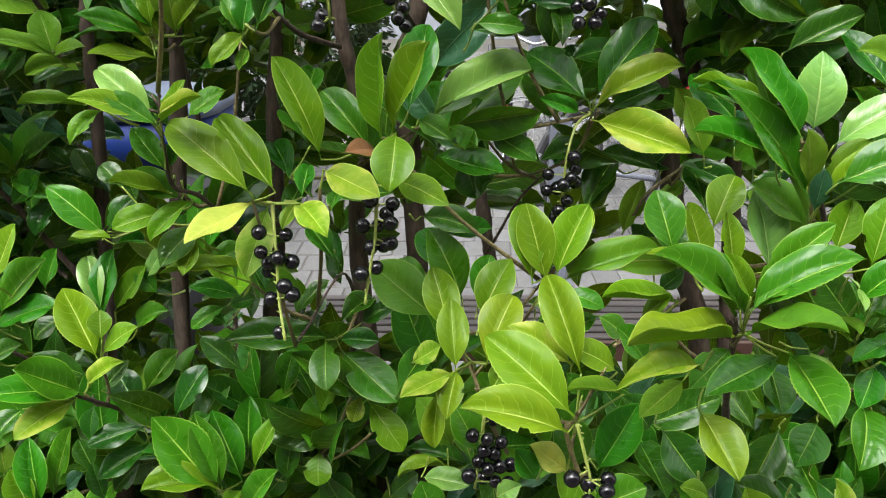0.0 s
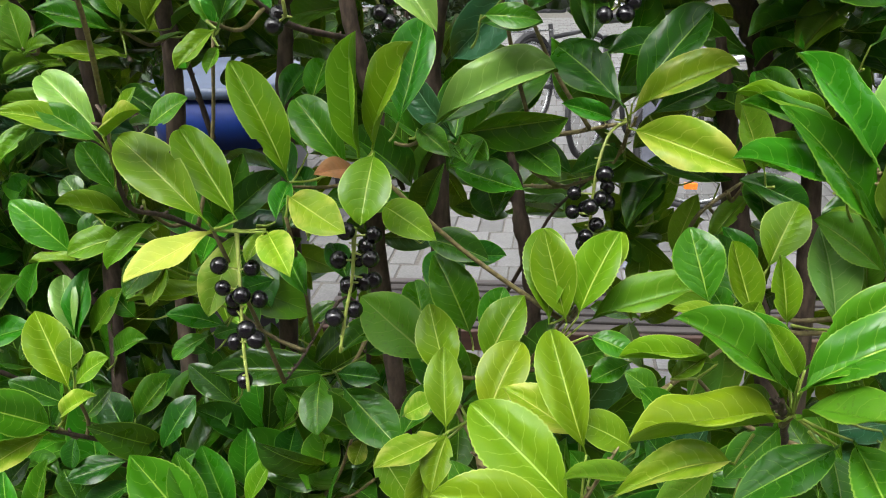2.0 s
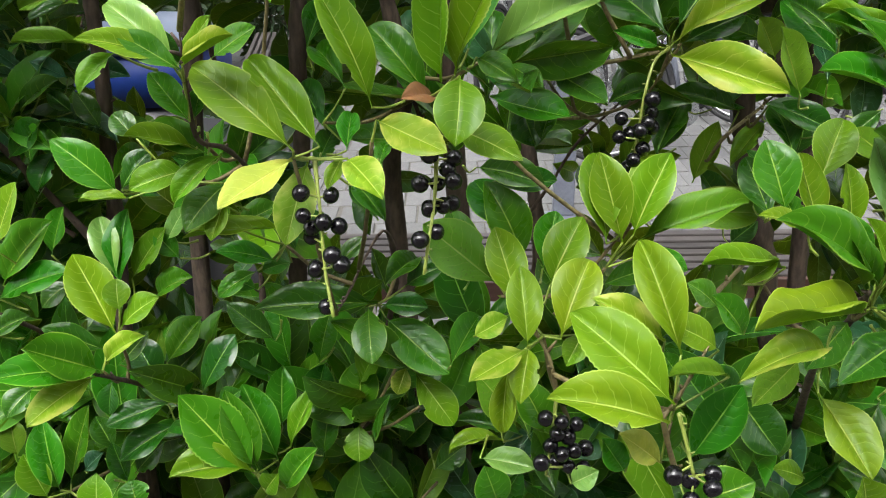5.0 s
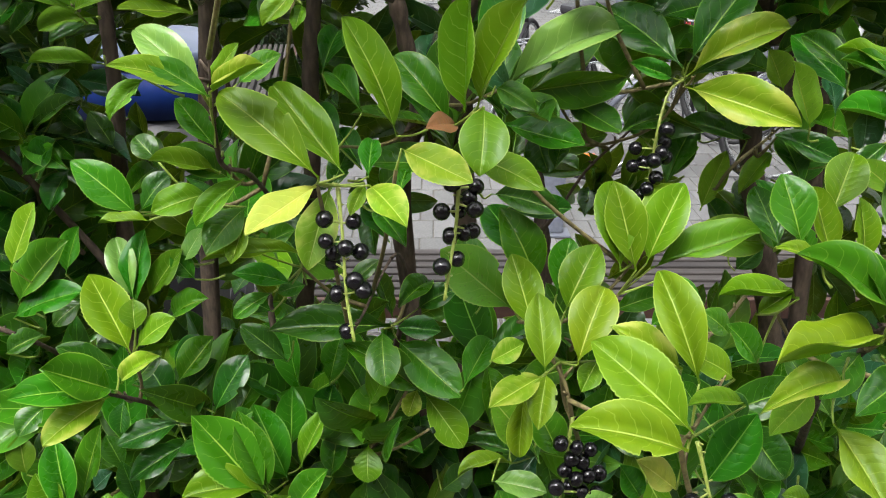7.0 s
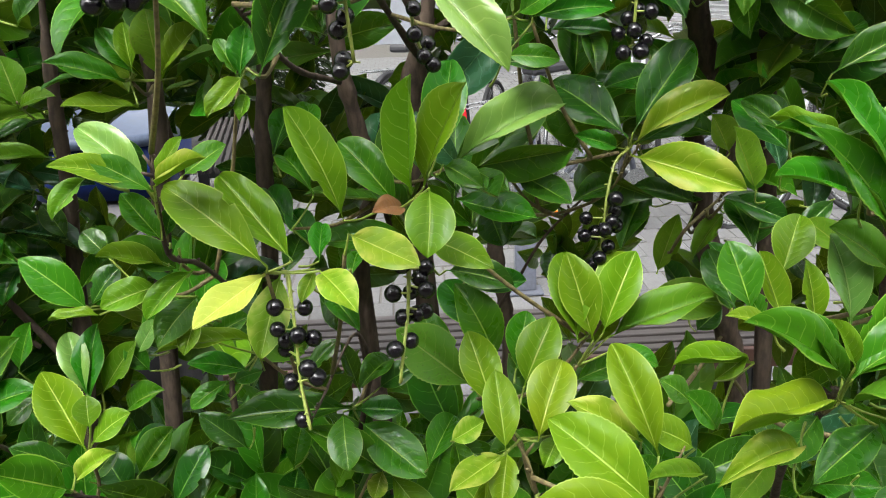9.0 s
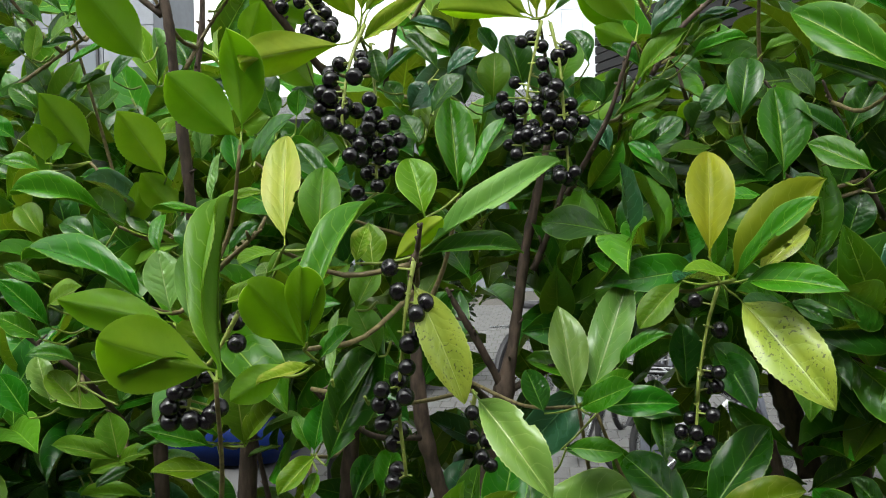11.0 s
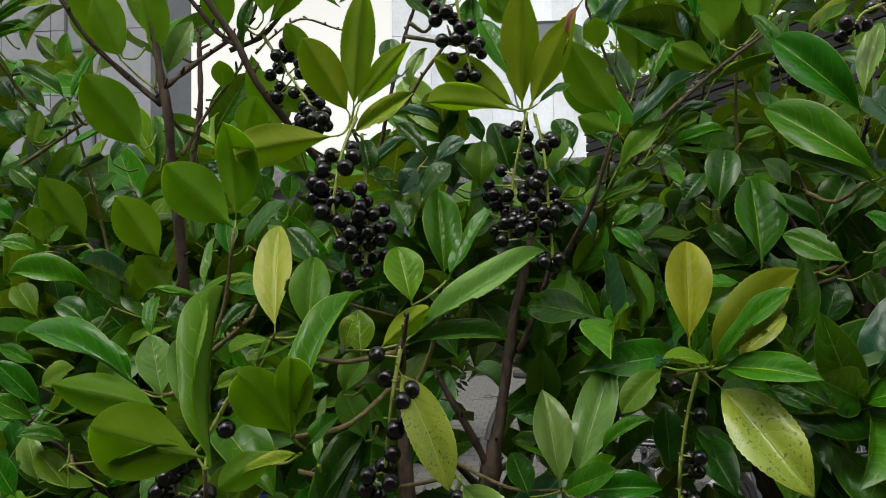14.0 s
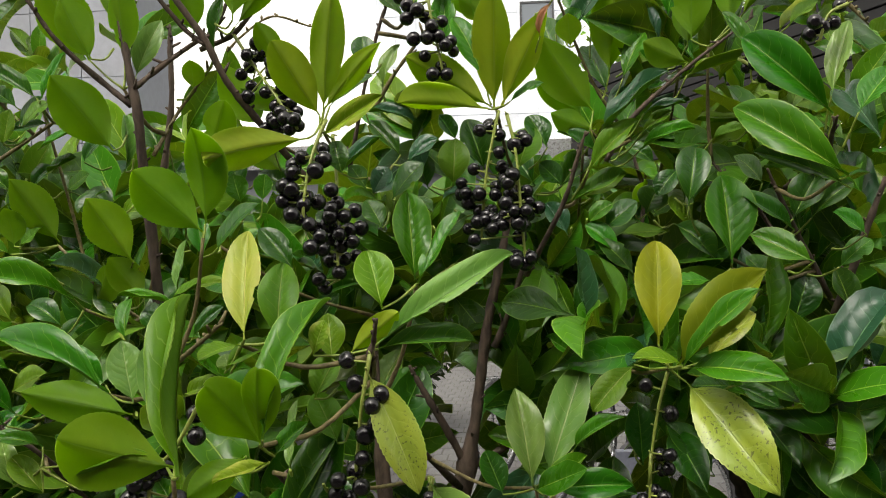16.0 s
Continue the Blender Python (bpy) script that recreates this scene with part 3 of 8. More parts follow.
branch(left_shrub, "branch", (-0.256, 0.820, 1.867, 0.0045), (-0.232, 0.830, 1.830, 0.0050), (-0.217, 0.840, 1.797, 0.0050), (-0.198, 0.860, 1.768, 0.0050), (-0.160, 0.900, 1.714, 0.0060))
branch(left_shrub, "branch", (-0.270, 0.820, 1.867, 0.0030), (-0.249, 0.830, 1.840, 0.0035), (-0.232, 0.830, 1.827, 0.0040))
branch(left_shrub, "branch", (-0.290, 0.900, 1.839, 0.0040), (-0.289, 0.900, 1.796, 0.0045), (-0.293, 0.900, 1.759, 0.0050), (-0.301, 0.900, 1.711, 0.0050))
branch(left_shrub, "branch", (-0.256, 0.880, 1.804, 0.0025), (-0.277, 0.880, 1.776, 0.0030), (-0.291, 0.860, 1.737, 0.0035))
branch(left_shrub, "branch", (-0.411, 0.950, 1.797, 0.0025), (-0.450, 0.950, 1.772, 0.0030), (-0.498, 0.950, 1.742, 0.0035))
branch(left_shrub, "branch", (-0.398, 0.800, 1.504, 0.0030), (-0.374, 0.820, 1.477, 0.0040), (-0.376, 0.900, 1.420, 0.0050))
branch(left_shrub, "branch", (-0.177, 0.660, 1.589, 0.0025), (-0.198, 0.680, 1.576, 0.0030), (-0.238, 0.750, 1.557, 0.0035))
branch(middle_shrub, "branch", (-0.167, 0.930, 1.867, 0.0016), (-0.197, 0.920, 1.874, 0.0018), (-0.225, 0.920, 1.858, 0.0020), (-0.242, 0.920, 1.842, 0.0025))
branch(middle_shrub, "branch", (-0.089, 0.950, 1.895, 0.0025), (-0.101, 0.950, 1.862, 0.0030), (-0.115, 0.950, 1.807, 0.0032), (-0.134, 0.970, 1.732, 0.0040))
branch(middle_shrub, "branch", (-0.062, 0.920, 1.840, 0.0025), (-0.085, 0.930, 1.813, 0.0030), (-0.102, 0.940, 1.788, 0.0035))
branch(middle_shrub, "trunk", (0.010, 0.980, 1.619, 0.0070), (-0.002, 0.980, 1.563, 0.0085), (-0.013, 0.980, 1.485, 0.0100), (-0.025, 0.980, 1.424, 0.0120), (-0.038, 1.000, 1.334, 0.0140))
branch(middle_shrub, "branch", (-0.064, 0.950, 1.516, 0.0050), (-0.046, 0.960, 1.482, 0.0060), (-0.024, 0.980, 1.435, 0.0070))
branch(middle_shrub, "branch", (0.040, 1.000, 1.465, 0.0050), (0.014, 0.990, 1.450, 0.0060), (-0.016, 0.980, 1.435, 0.0070))
branch(middle_shrub, "branch", (0.034, 0.950, 1.624, 0.0040), (0.021, 0.960, 1.586, 0.0050), (0.007, 0.970, 1.553, 0.0060))
branch(middle_shrub, "branch", (-0.064, 0.657, 1.585, 0.0030), (-0.070, 0.680, 1.565, 0.0035), (-0.072, 0.850, 1.495, 0.0050), (-0.030, 0.970, 1.415, 0.0060))
branch(right_shrub, "branch", (0.143, 0.950, 1.581, 0.0055), (0.121, 0.950, 1.557, 0.0060), (0.100, 0.950, 1.538, 0.0065), (0.047, 0.970, 1.487, 0.0080))
branch(right_shrub, "branch", (0.225, 0.900, 1.836, 0.0020), (0.192, 0.900, 1.812, 0.0025), (0.165, 0.900, 1.790, 0.0030), (0.133, 0.900, 1.760, 0.0035), (0.113, 0.910, 1.726, 0.0040))
branch(right_shrub, "branch", (0.084, 0.865, 1.724, 0.0030), (0.073, 0.880, 1.689, 0.0035), (0.056, 0.900, 1.655, 0.0040), (0.039, 0.930, 1.624, 0.0050))
branch(right_shrub, "branch", (0.152, 1.000, 1.731, 0.0030), (0.159, 1.000, 1.703, 0.0035), (0.156, 1.000, 1.669, 0.0040))
branch(right_shrub, "trunk", (0.326, 0.920, 1.608, 0.0070), (0.314, 0.930, 1.567, 0.0080), (0.302, 0.940, 1.515, 0.0090), (0.302, 0.960, 1.418, 0.0100))
branch(right_shrub, "branch", (0.301, 0.830, 1.841, 0.0030), (0.289, 0.830, 1.855, 0.0030))
branch(right_shrub, "branch", (0.257, 0.880, 1.691, 0.0030), (0.282, 0.900, 1.648, 0.0040), (0.312, 0.920, 1.598, 0.0050))
branch(right_shrub, "branch", (0.237, 0.970, 1.710, 0.0030), (0.263, 0.970, 1.682, 0.0035), (0.283, 0.970, 1.650, 0.0040))
branch(right_shrub, "branch", (0.280, 0.810, 1.733, 0.0030), (0.288, 0.860, 1.713, 0.0040), (0.274, 0.920, 1.699, 0.0040))
s = sprig(middle_shrub, (-0.145, 0.690, 1.298))
leaf(s, (-0.112, 0.724, 1.293), (-0.111, 0.758, 1.312), 0.017, -2, "m")
leaf(s, (-0.109, 0.696, 1.295), (-0.082, 0.654, 1.279), 0.024, -8, "y")
leaf(s, (-0.108, 0.735, 1.263), (-0.084, 0.694, 1.250), 0.020, -9, "m")
leaf(s, (-0.113, 0.705, 1.294), (-0.122, 0.686, 1.276), 0.012, 2, "l")
s = sprig(middle_shrub, (-0.040, 0.700, 1.344))
leaf(s, (-0.043, 0.700, 1.346), (-0.040, 0.694, 1.428), 0.033, -40, "l")
leaf(s, (-0.034, 0.700, 1.351), (-0.004, 0.694, 1.421), 0.034, -40, "l")
leaf(s, (-0.090, 0.693, 1.331), (-0.124, 0.697, 1.410), 0.031, 24, "l")
leaf(s, (-0.052, 0.710, 1.334), (-0.093, 0.730, 1.379), 0.029, 4, "m")
leaf(s, (-0.031, 0.690, 1.352), (-0.034, 0.655, 1.314), 0.033, -4, "l")
leaf(s, (-0.024, 0.744, 1.361), (-0.008, 0.776, 1.428), 0.033, -7, "m")
leaf(s, (-0.017, 0.784, 1.348), (0.012, 0.749, 1.336), 0.020, 2, "m")
leaf(s, (0.010, 0.824, 1.334), (0.034, 0.792, 1.322), 0.018, 2, "m")
leaf(s, (-0.049, 0.716, 1.333), (-0.070, 0.683, 1.339), 0.017, 0, "b")
s = sprig(middle_shrub, (-0.009, 0.800, 1.344))
leaf(s, (-0.010, 0.790, 1.345), (0.085, 0.827, 1.383), 0.039, -14, "p")
leaf(s, (-0.008, 0.820, 1.341), (0.054, 0.850, 1.380), 0.030, -2, "d")
leaf(s, (0.031, 0.780, 1.429), (0.073, 0.780, 1.425), 0.019, 8, "m")
leaf(s, (0.050, 0.866, 1.288), (0.038, 0.830, 1.270), 0.018, 11, "d")
s = sprig(middle_shrub, (-0.090, 0.680, 1.311))
leaf(s, (-0.086, 0.675, 1.327), (-0.040, 0.635, 1.316), 0.027, -2, "y")
leaf(s, (-0.032, 0.715, 1.309), (0.010, 0.672, 1.299), 0.025, -1, "l")
leaf(s, (-0.017, 0.803, 1.255), (0.036, 0.774, 1.250), 0.026, -4, "d")
leaf(s, (-0.090, 0.726, 1.279), (-0.085, 0.751, 1.291), 0.012, -4, "m")
s = sprig(middle_shrub, (-0.033, 0.690, 1.490))
leaf(s, (-0.031, 0.679, 1.489), (0.018, 0.641, 1.433), 0.030, -4, "p")
s = sprig(right_shrub, (0.140, 0.830, 1.345))
leaf(s, (0.136, 0.821, 1.356), (0.085, 0.889, 1.394), 0.041, -9, "d")
leaf(s, (0.141, 0.824, 1.359), (0.201, 0.866, 1.426), 0.039, -13, "d")
leaf(s, (0.137, 0.811, 1.351), (0.214, 0.809, 1.390), 0.031, -20, "y")
leaf(s, (0.128, 0.818, 1.348), (0.088, 0.802, 1.363), 0.016, -7, "m")
leaf(s, (0.178, 0.952, 1.282), (0.244, 0.948, 1.269), 0.027, 2, "d")
leaf(s, (0.181, 0.931, 1.282), (0.145, 0.872, 1.244), 0.033, 18, "d")
leaf(s, (0.142, 0.883, 1.300), (0.096, 0.847, 1.297), 0.024, 4, "d")
s = sprig(right_shrub, (0.297, 0.730, 1.323))
leaf(s, (0.268, 0.811, 1.340), (0.234, 0.859, 1.377), 0.031, -15, "m")
s = sprig(right_shrub, (0.196, 0.660, 1.262))
leaf(s, (0.223, 0.790, 1.213), (0.214, 0.843, 1.250), 0.029, -13, "d")
s = sprig(middle_shrub, (0.001, 0.730, 1.174))
leaf(s, (0.012, 0.790, 1.197), (-0.017, 0.857, 1.227), 0.035, 3, "d")
leaf(s, (0.033, 0.794, 1.000), (0.021, 0.838, 1.009), 0.020, 6, "d")
leaf(s, (0.008, 0.802, 0.995), (-0.042, 0.788, 0.990), 0.019, 50, "l")
s = sprig(middle_shrub, (0.092, 0.760, 1.209))
leaf(s, (0.082, 0.746, 1.210), (0.079, 0.794, 1.269), 0.035, -5, "l")
leaf(s, (0.098, 0.758, 1.217), (0.137, 0.805, 1.263), 0.034, -19, "l")
leaf(s, (0.148, 0.859, 1.186), (0.240, 0.874, 1.188), 0.041, -9, "o")
leaf(s, (0.090, 0.797, 1.152), (0.136, 0.803, 1.166), 0.022, -15, "m")
s = sprig(left_shrub, (-0.223, 0.750, 1.295))
leaf(s, (-0.143, 0.802, 1.218), (-0.164, 0.766, 1.221), 0.018, 5, "d")
s = sprig(left_shrub, (-0.385, 0.980, 1.181))
leaf(s, (-0.382, 0.970, 1.195), (-0.457, 1.011, 1.237), 0.042, 18, "d")
leaf(s, (-0.381, 0.973, 1.191), (-0.362, 1.024, 1.213), 0.025, 8, "m")
leaf(s, (-0.381, 0.970, 1.181), (-0.424, 0.981, 1.179), 0.019, 7, "m")
leaf(s, (-0.368, 0.969, 1.177), (-0.348, 1.007, 1.167), 0.019, -4, "m")
leaf(s, (-0.462, 1.055, 1.229), (-0.473, 0.996, 1.220), 0.025, -10, "d")
leaf(s, (-0.464, 1.104, 1.293), (-0.389, 1.096, 1.276), 0.031, -3, "g")
leaf(s, (-0.533, 1.109, 1.304), (-0.483, 1.091, 1.264), 0.029, -17, "g")
leaf(s, (-0.365, 1.007, 1.253), (-0.337, 0.966, 1.229), 0.024, -20, "d")
s = sprig(left_shrub, (-0.308, 0.840, 1.025))
leaf(s, (-0.320, 0.891, 1.022), (-0.307, 0.972, 1.038), 0.037, 0, "d")
s = sprig(middle_shrub, (-0.137, 0.875, 0.976))
leaf(s, (-0.134, 0.864, 0.986), (-0.140, 0.949, 1.010), 0.039, -3, "d")
leaf(s, (-0.092, 0.895, 0.939), (-0.071, 0.944, 0.942), 0.023, -14, "d")
s = sprig(middle_shrub, (-0.088, 0.810, 1.068))
leaf(s, (-0.068, 0.865, 1.150), (-0.095, 0.816, 1.146), 0.023, 9, "d")
s = sprig(left_shrub, (-0.358, 0.850, 1.400))
leaf(s, (-0.355, 0.902, 1.385), (-0.408, 0.898, 1.373), 0.021, -5, "o")
leaf(s, (-0.358, 1.005, 1.341), (-0.303, 0.995, 1.307), 0.029, -14, "d")
s = sprig(middle_shrub, (-0.153, 0.740, 1.431))
leaf(s, (-0.144, 0.734, 1.426), (-0.101, 0.736, 1.520), 0.038, 6, "d")
s = sprig(left_shrub, (-0.444, 0.950, 1.807))
leaf(s, (-0.532, 0.996, 1.827), (-0.581, 1.024, 1.859), 0.029, 2, "m")
leaf(s, (-0.512, 0.995, 1.778), (-0.551, 1.029, 1.822), 0.030, 20, "m")
s = sprig(right_shrub, (0.041, 0.800, 1.458))
leaf(s, (0.041, 0.786, 1.458), (0.078, 0.745, 1.484), 0.025, -1, "m")
s = sprig(right_shrub, (0.055, 0.800, 1.451))
leaf(s, (0.055, 0.799, 1.455), (0.117, 0.791, 1.460), 0.025, 3, "m")
leaf(s, (0.027, 0.800, 1.422), (0.074, 0.790, 1.422), 0.019, 1, "d")
s = sprig(right_shrub, (0.212, 0.860, 1.635))
leaf(s, (0.202, 1.020, 1.693), (0.227, 1.065, 1.759), 0.037, -11, "d")
leaf(s, (0.172, 0.996, 1.680), (0.156, 1.029, 1.705), 0.019, -16, "m")
leaf(s, (0.167, 0.996, 1.663), (0.140, 1.040, 1.694), 0.027, -16, "m")
s = sprig(right_shrub, (0.117, 0.950, 1.629))
leaf(s, (0.132, 0.996, 1.562), (0.104, 1.040, 1.582), 0.024, -10, "d")
s = sprig(right_shrub, (0.282, 0.850, 1.554))
leaf(s, (0.302, 0.945, 1.432), (0.284, 0.996, 1.459), 0.027, -11, "d")
leaf(s, (0.321, 0.913, 1.449), (0.327, 0.954, 1.486), 0.025, -13, "d")
s = sprig(middle_shrub, (-0.069, 0.840, 0.903))
leaf(s, (0.029, 0.837, 0.977), (-0.036, 0.843, 0.991), 0.024, 30, "d")
s = sprig(right_shrub, (0.271, 0.900, 1.504))
leaf(s, (0.220, 0.818, 1.487), (0.206, 0.768, 1.452), 0.026, 14, "o")
leaf(s, (0.341, 0.909, 1.459), (0.360, 0.940, 1.510), 0.028, -29, "d")
leaf(s, (0.328, 0.959, 1.458), (0.339, 0.891, 1.420), 0.033, 20, "d")
leaf(s, (0.322, 0.958, 1.453), (0.256, 0.929, 1.420), 0.033, 7, "d")
leaf(s, (0.330, 0.960, 1.421), (0.276, 0.903, 1.381), 0.037, 18, "o")
leaf(s, (0.317, 0.902, 1.402), (0.375, 0.922, 1.435), 0.031, -12, "d")
s = sprig(right_shrub, (0.163, 0.860, 1.481))
leaf(s, (0.160, 0.869, 1.490), (0.178, 0.815, 1.449), 0.029, 14, "d")
leaf(s, (0.239, 0.949, 1.457), (0.217, 0.987, 1.462), 0.019, -11, "o")
leaf(s, (0.178, 0.893, 1.399), (0.122, 0.862, 1.390), 0.027, 1, "d")
leaf(s, (0.370, 0.945, 1.357), (0.354, 1.002, 1.378), 0.028, -15, "d")
s = sprig(middle_shrub, (0.039, 0.860, 1.324))
leaf(s, (0.032, 0.851, 1.333), (0.069, 0.899, 1.368), 0.031, 3, "m")
leaf(s, (0.042, 0.854, 1.329), (0.025, 0.827, 1.315), 0.015, -2, "m")
leaf(s, (0.050, 0.866, 1.321), (0.088, 0.809, 1.306), 0.029, -3, "d")
s = sprig(right_shrub, (0.237, 0.880, 1.277))
leaf(s, (0.234, 0.855, 1.293), (0.280, 0.835, 1.275), 0.024, 2, "d")
leaf(s, (0.251, 0.908, 1.264), (0.215, 0.882, 1.230), 0.020, 19, "o")
leaf(s, (0.159, 0.875, 1.340), (0.214, 0.885, 1.362), 0.025, 0, "d")
leaf(s, (0.247, 0.916, 1.335), (0.212, 0.970, 1.344), 0.029, -5, "d")
leaf(s, (0.111, 0.868, 1.437), (0.110, 0.827, 1.406), 0.021, -5, "d")
s = sprig(right_shrub, (0.099, 1.000, 1.743))
leaf(s, (0.101, 1.000, 1.780), (0.053, 1.000, 1.822), 0.029, 134, "u")
leaf(s, (0.118, 0.981, 1.769), (0.186, 1.009, 1.828), 0.034, -38, "g")
s = sprig(right_shrub, (0.166, 1.020, 1.733))
leaf(s, (0.158, 1.027, 1.783), (0.215, 1.043, 1.802), 0.022, -19, "g")
leaf(s, (0.160, 1.018, 1.757), (0.214, 1.022, 1.767), 0.020, -3, "m")
leaf(s, (0.088, 0.996, 1.697), (0.142, 1.004, 1.724), 0.022, 11, "o")
leaf(s, (0.120, 0.995, 1.668), (0.157, 1.020, 1.701), 0.024, 5, "o")
leaf(s, (0.168, 1.020, 1.678), (0.155, 0.974, 1.711), 0.024, 142, "u")
leaf(s, (0.204, 0.981, 1.690), (0.219, 1.025, 1.754), 0.035, -16, "m")
leaf(s, (0.268, 0.999, 1.768), (0.211, 1.001, 1.774), 0.021, 23, "o")
s = sprig(right_shrub, (0.197, 1.000, 1.827))
leaf(s, (0.190, 1.023, 1.826), (0.159, 1.037, 1.877), 0.023, -19, "m")
leaf(s, (0.205, 1.040, 1.823), (0.245, 1.040, 1.869), 0.024, -147, "u")
s = sprig(right_shrub, (0.307, 0.740, 1.274))
leaf(s, (0.259, 0.794, 1.356), (0.234, 0.835, 1.380), 0.023, -13, "d")
leaf(s, (0.312, 0.774, 1.254), (0.298, 0.837, 1.273), 0.030, -10, "o")
leaf(s, (0.253, 0.832, 1.249), (0.251, 0.890, 1.279), 0.029, -9, "d")
leaf(s, (0.280, 0.854, 1.309), (0.285, 0.892, 1.335), 0.020, -11, "g")
s = sprig(middle_shrub, (-0.068, 0.800, 1.033))
leaf(s, (-0.039, 0.772, 1.090), (-0.014, 0.822, 1.113), 0.027, -14, "m")
leaf(s, (-0.019, 0.810, 1.162), (-0.036, 0.864, 1.195), 0.029, 5, "m")
s = sprig(right_shrub, (0.116, 1.080, 1.828))
leaf(s, (0.083, 1.052, 1.841), (0.062, 1.090, 1.907), 0.035, -9, "d")
leaf(s, (0.163, 1.070, 1.855), (0.173, 1.090, 1.922), 0.031, -11, "m")
leaf(s, (0.175, 1.071, 1.846), (0.209, 1.089, 1.908), 0.028, 0, "d")
leaf(s, (0.135, 1.092, 1.823), (0.115, 1.131, 1.883), 0.033, -12, "d")
leaf(s, (0.153, 1.086, 1.809), (0.196, 1.120, 1.840), 0.028, 14, "m")
leaf(s, (0.116, 1.072, 1.888), (0.095, 1.108, 1.949), 0.033, -12, "m")
s = sprig(middle_shrub, (0.028, 1.020, 1.718))
leaf(s, (0.050, 0.994, 1.712), (0.023, 1.038, 1.755), 0.030, -9, "d")
leaf(s, (0.074, 1.015, 1.708), (0.104, 1.054, 1.747), 0.028, 5, "d")
leaf(s, (-0.018, 0.995, 1.730), (0.014, 1.031, 1.767), 0.027, 13, "g")
leaf(s, (-0.029, 0.995, 1.716), (-0.066, 1.026, 1.756), 0.028, -9, "m")
leaf(s, (0.056, 1.016, 1.682), (0.029, 1.054, 1.708), 0.023, -12, "m")
s = sprig(middle_shrub, (-0.149, 0.880, 1.275))
leaf(s, (-0.127, 0.873, 1.307), (-0.157, 0.915, 1.334), 0.026, 6, "m")
leaf(s, (-0.152, 0.912, 1.261), (-0.181, 0.961, 1.293), 0.029, 10, "d")
leaf(s, (-0.130, 0.893, 1.250), (-0.157, 0.937, 1.277), 0.026, 9, "d")
leaf(s, (-0.169, 0.942, 1.329), (-0.157, 0.991, 1.362), 0.027, 3, "d")
leaf(s, (-0.140, 0.941, 1.335), (-0.137, 0.990, 1.370), 0.027, -0, "m")
leaf(s, (-0.162, 0.892, 1.226), (-0.147, 0.938, 1.254), 0.024, -0, "d")
leaf(s, (-0.107, 0.913, 1.171), (-0.134, 0.958, 1.196), 0.026, 10, "d")
s = sprig(right_shrub, (0.282, 0.660, 1.287))
leaf(s, (0.262, 0.645, 1.354), (0.211, 0.639, 1.420), 0.032, 20, "m")
leaf(s, (0.274, 0.650, 1.311), (0.207, 0.644, 1.391), 0.031, 8, "m")
leaf(s, (0.280, 0.670, 1.356), (0.283, 0.675, 1.415), 0.035, -14, "p")
leaf(s, (0.252, 0.660, 1.339), (0.182, 0.635, 1.364), 0.029, 22, "m")
leaf(s, (0.244, 0.680, 1.375), (0.184, 0.655, 1.396), 0.018, 15, "l")
leaf(s, (0.249, 0.675, 1.361), (0.186, 0.650, 1.391), 0.020, 18, "m")
leaf(s, (0.271, 0.645, 1.321), (0.264, 0.639, 1.364), 0.023, 10, "o")
leaf(s, (0.282, 0.650, 1.318), (0.314, 0.644, 1.355), 0.019, -20, "o")
leaf(s, (0.293, 0.660, 1.348), (0.347, 0.654, 1.382), 0.032, -22, "p")
leaf(s, (0.283, 0.640, 1.316), (0.319, 0.634, 1.349), 0.014, -35, "l")
leaf(s, (0.282, 0.620, 1.329), (0.339, 0.614, 1.355), 0.034, -12, "m")
leaf(s, (0.284, 0.670, 1.283), (0.242, 0.680, 1.315), 0.033, 14, "o")
leaf(s, (0.273, 0.640, 1.297), (0.239, 0.635, 1.354), 0.015, 48, "d")
leaf(s, (0.278, 0.645, 1.302), (0.281, 0.640, 1.335), 0.015, -20, "g")
leaf(s, (0.404, 0.800, 1.387), (0.357, 0.790, 1.404), 0.028, 10, "o")
leaf(s, (0.315, 0.850, 1.397), (0.385, 0.850, 1.432), 0.030, -14, "d")
leaf(s, (0.237, 0.800, 1.312), (0.215, 0.800, 1.365), 0.028, 8, "o")
leaf(s, (0.300, 0.630, 1.325), (0.332, 0.624, 1.337), 0.020, -20, "m")
s = sprig(right_shrub, (0.213, 0.670, 1.247))
leaf(s, (0.178, 0.645, 1.270), (0.165, 0.665, 1.313), 0.031, -6, "m")
leaf(s, (0.209, 0.665, 1.252), (0.195, 0.680, 1.300), 0.023, 10, "l")
leaf(s, (0.224, 0.710, 1.270), (0.248, 0.740, 1.307), 0.031, -12, "l")
leaf(s, (0.226, 0.655, 1.254), (0.220, 0.665, 1.297), 0.018, -4, "l")
leaf(s, (0.259, 0.670, 1.246), (0.247, 0.690, 1.307), 0.035, 8, "p")
leaf(s, (0.289, 0.625, 1.278), (0.300, 0.630, 1.315), 0.024, -18, "l")
leaf(s, (0.304, 0.600, 1.273), (0.318, 0.610, 1.322), 0.027, -22, "l")
leaf(s, (0.282, 0.690, 1.260), (0.276, 0.700, 1.303), 0.028, 5, "o")
leaf(s, (0.192, 0.660, 1.255), (0.180, 0.660, 1.276), 0.019, 10, "m")
leaf(s, (0.201, 0.655, 1.252), (0.208, 0.650, 1.272), 0.015, -10, "l")
s = sprig(right_shrub, (0.220, 0.600, 1.224))
leaf(s, (0.219, 0.590, 1.243), (0.293, 0.584, 1.285), 0.035, -32, "m")
leaf(s, (0.225, 0.605, 1.250), (0.276, 0.599, 1.305), 0.024, -20, "m")
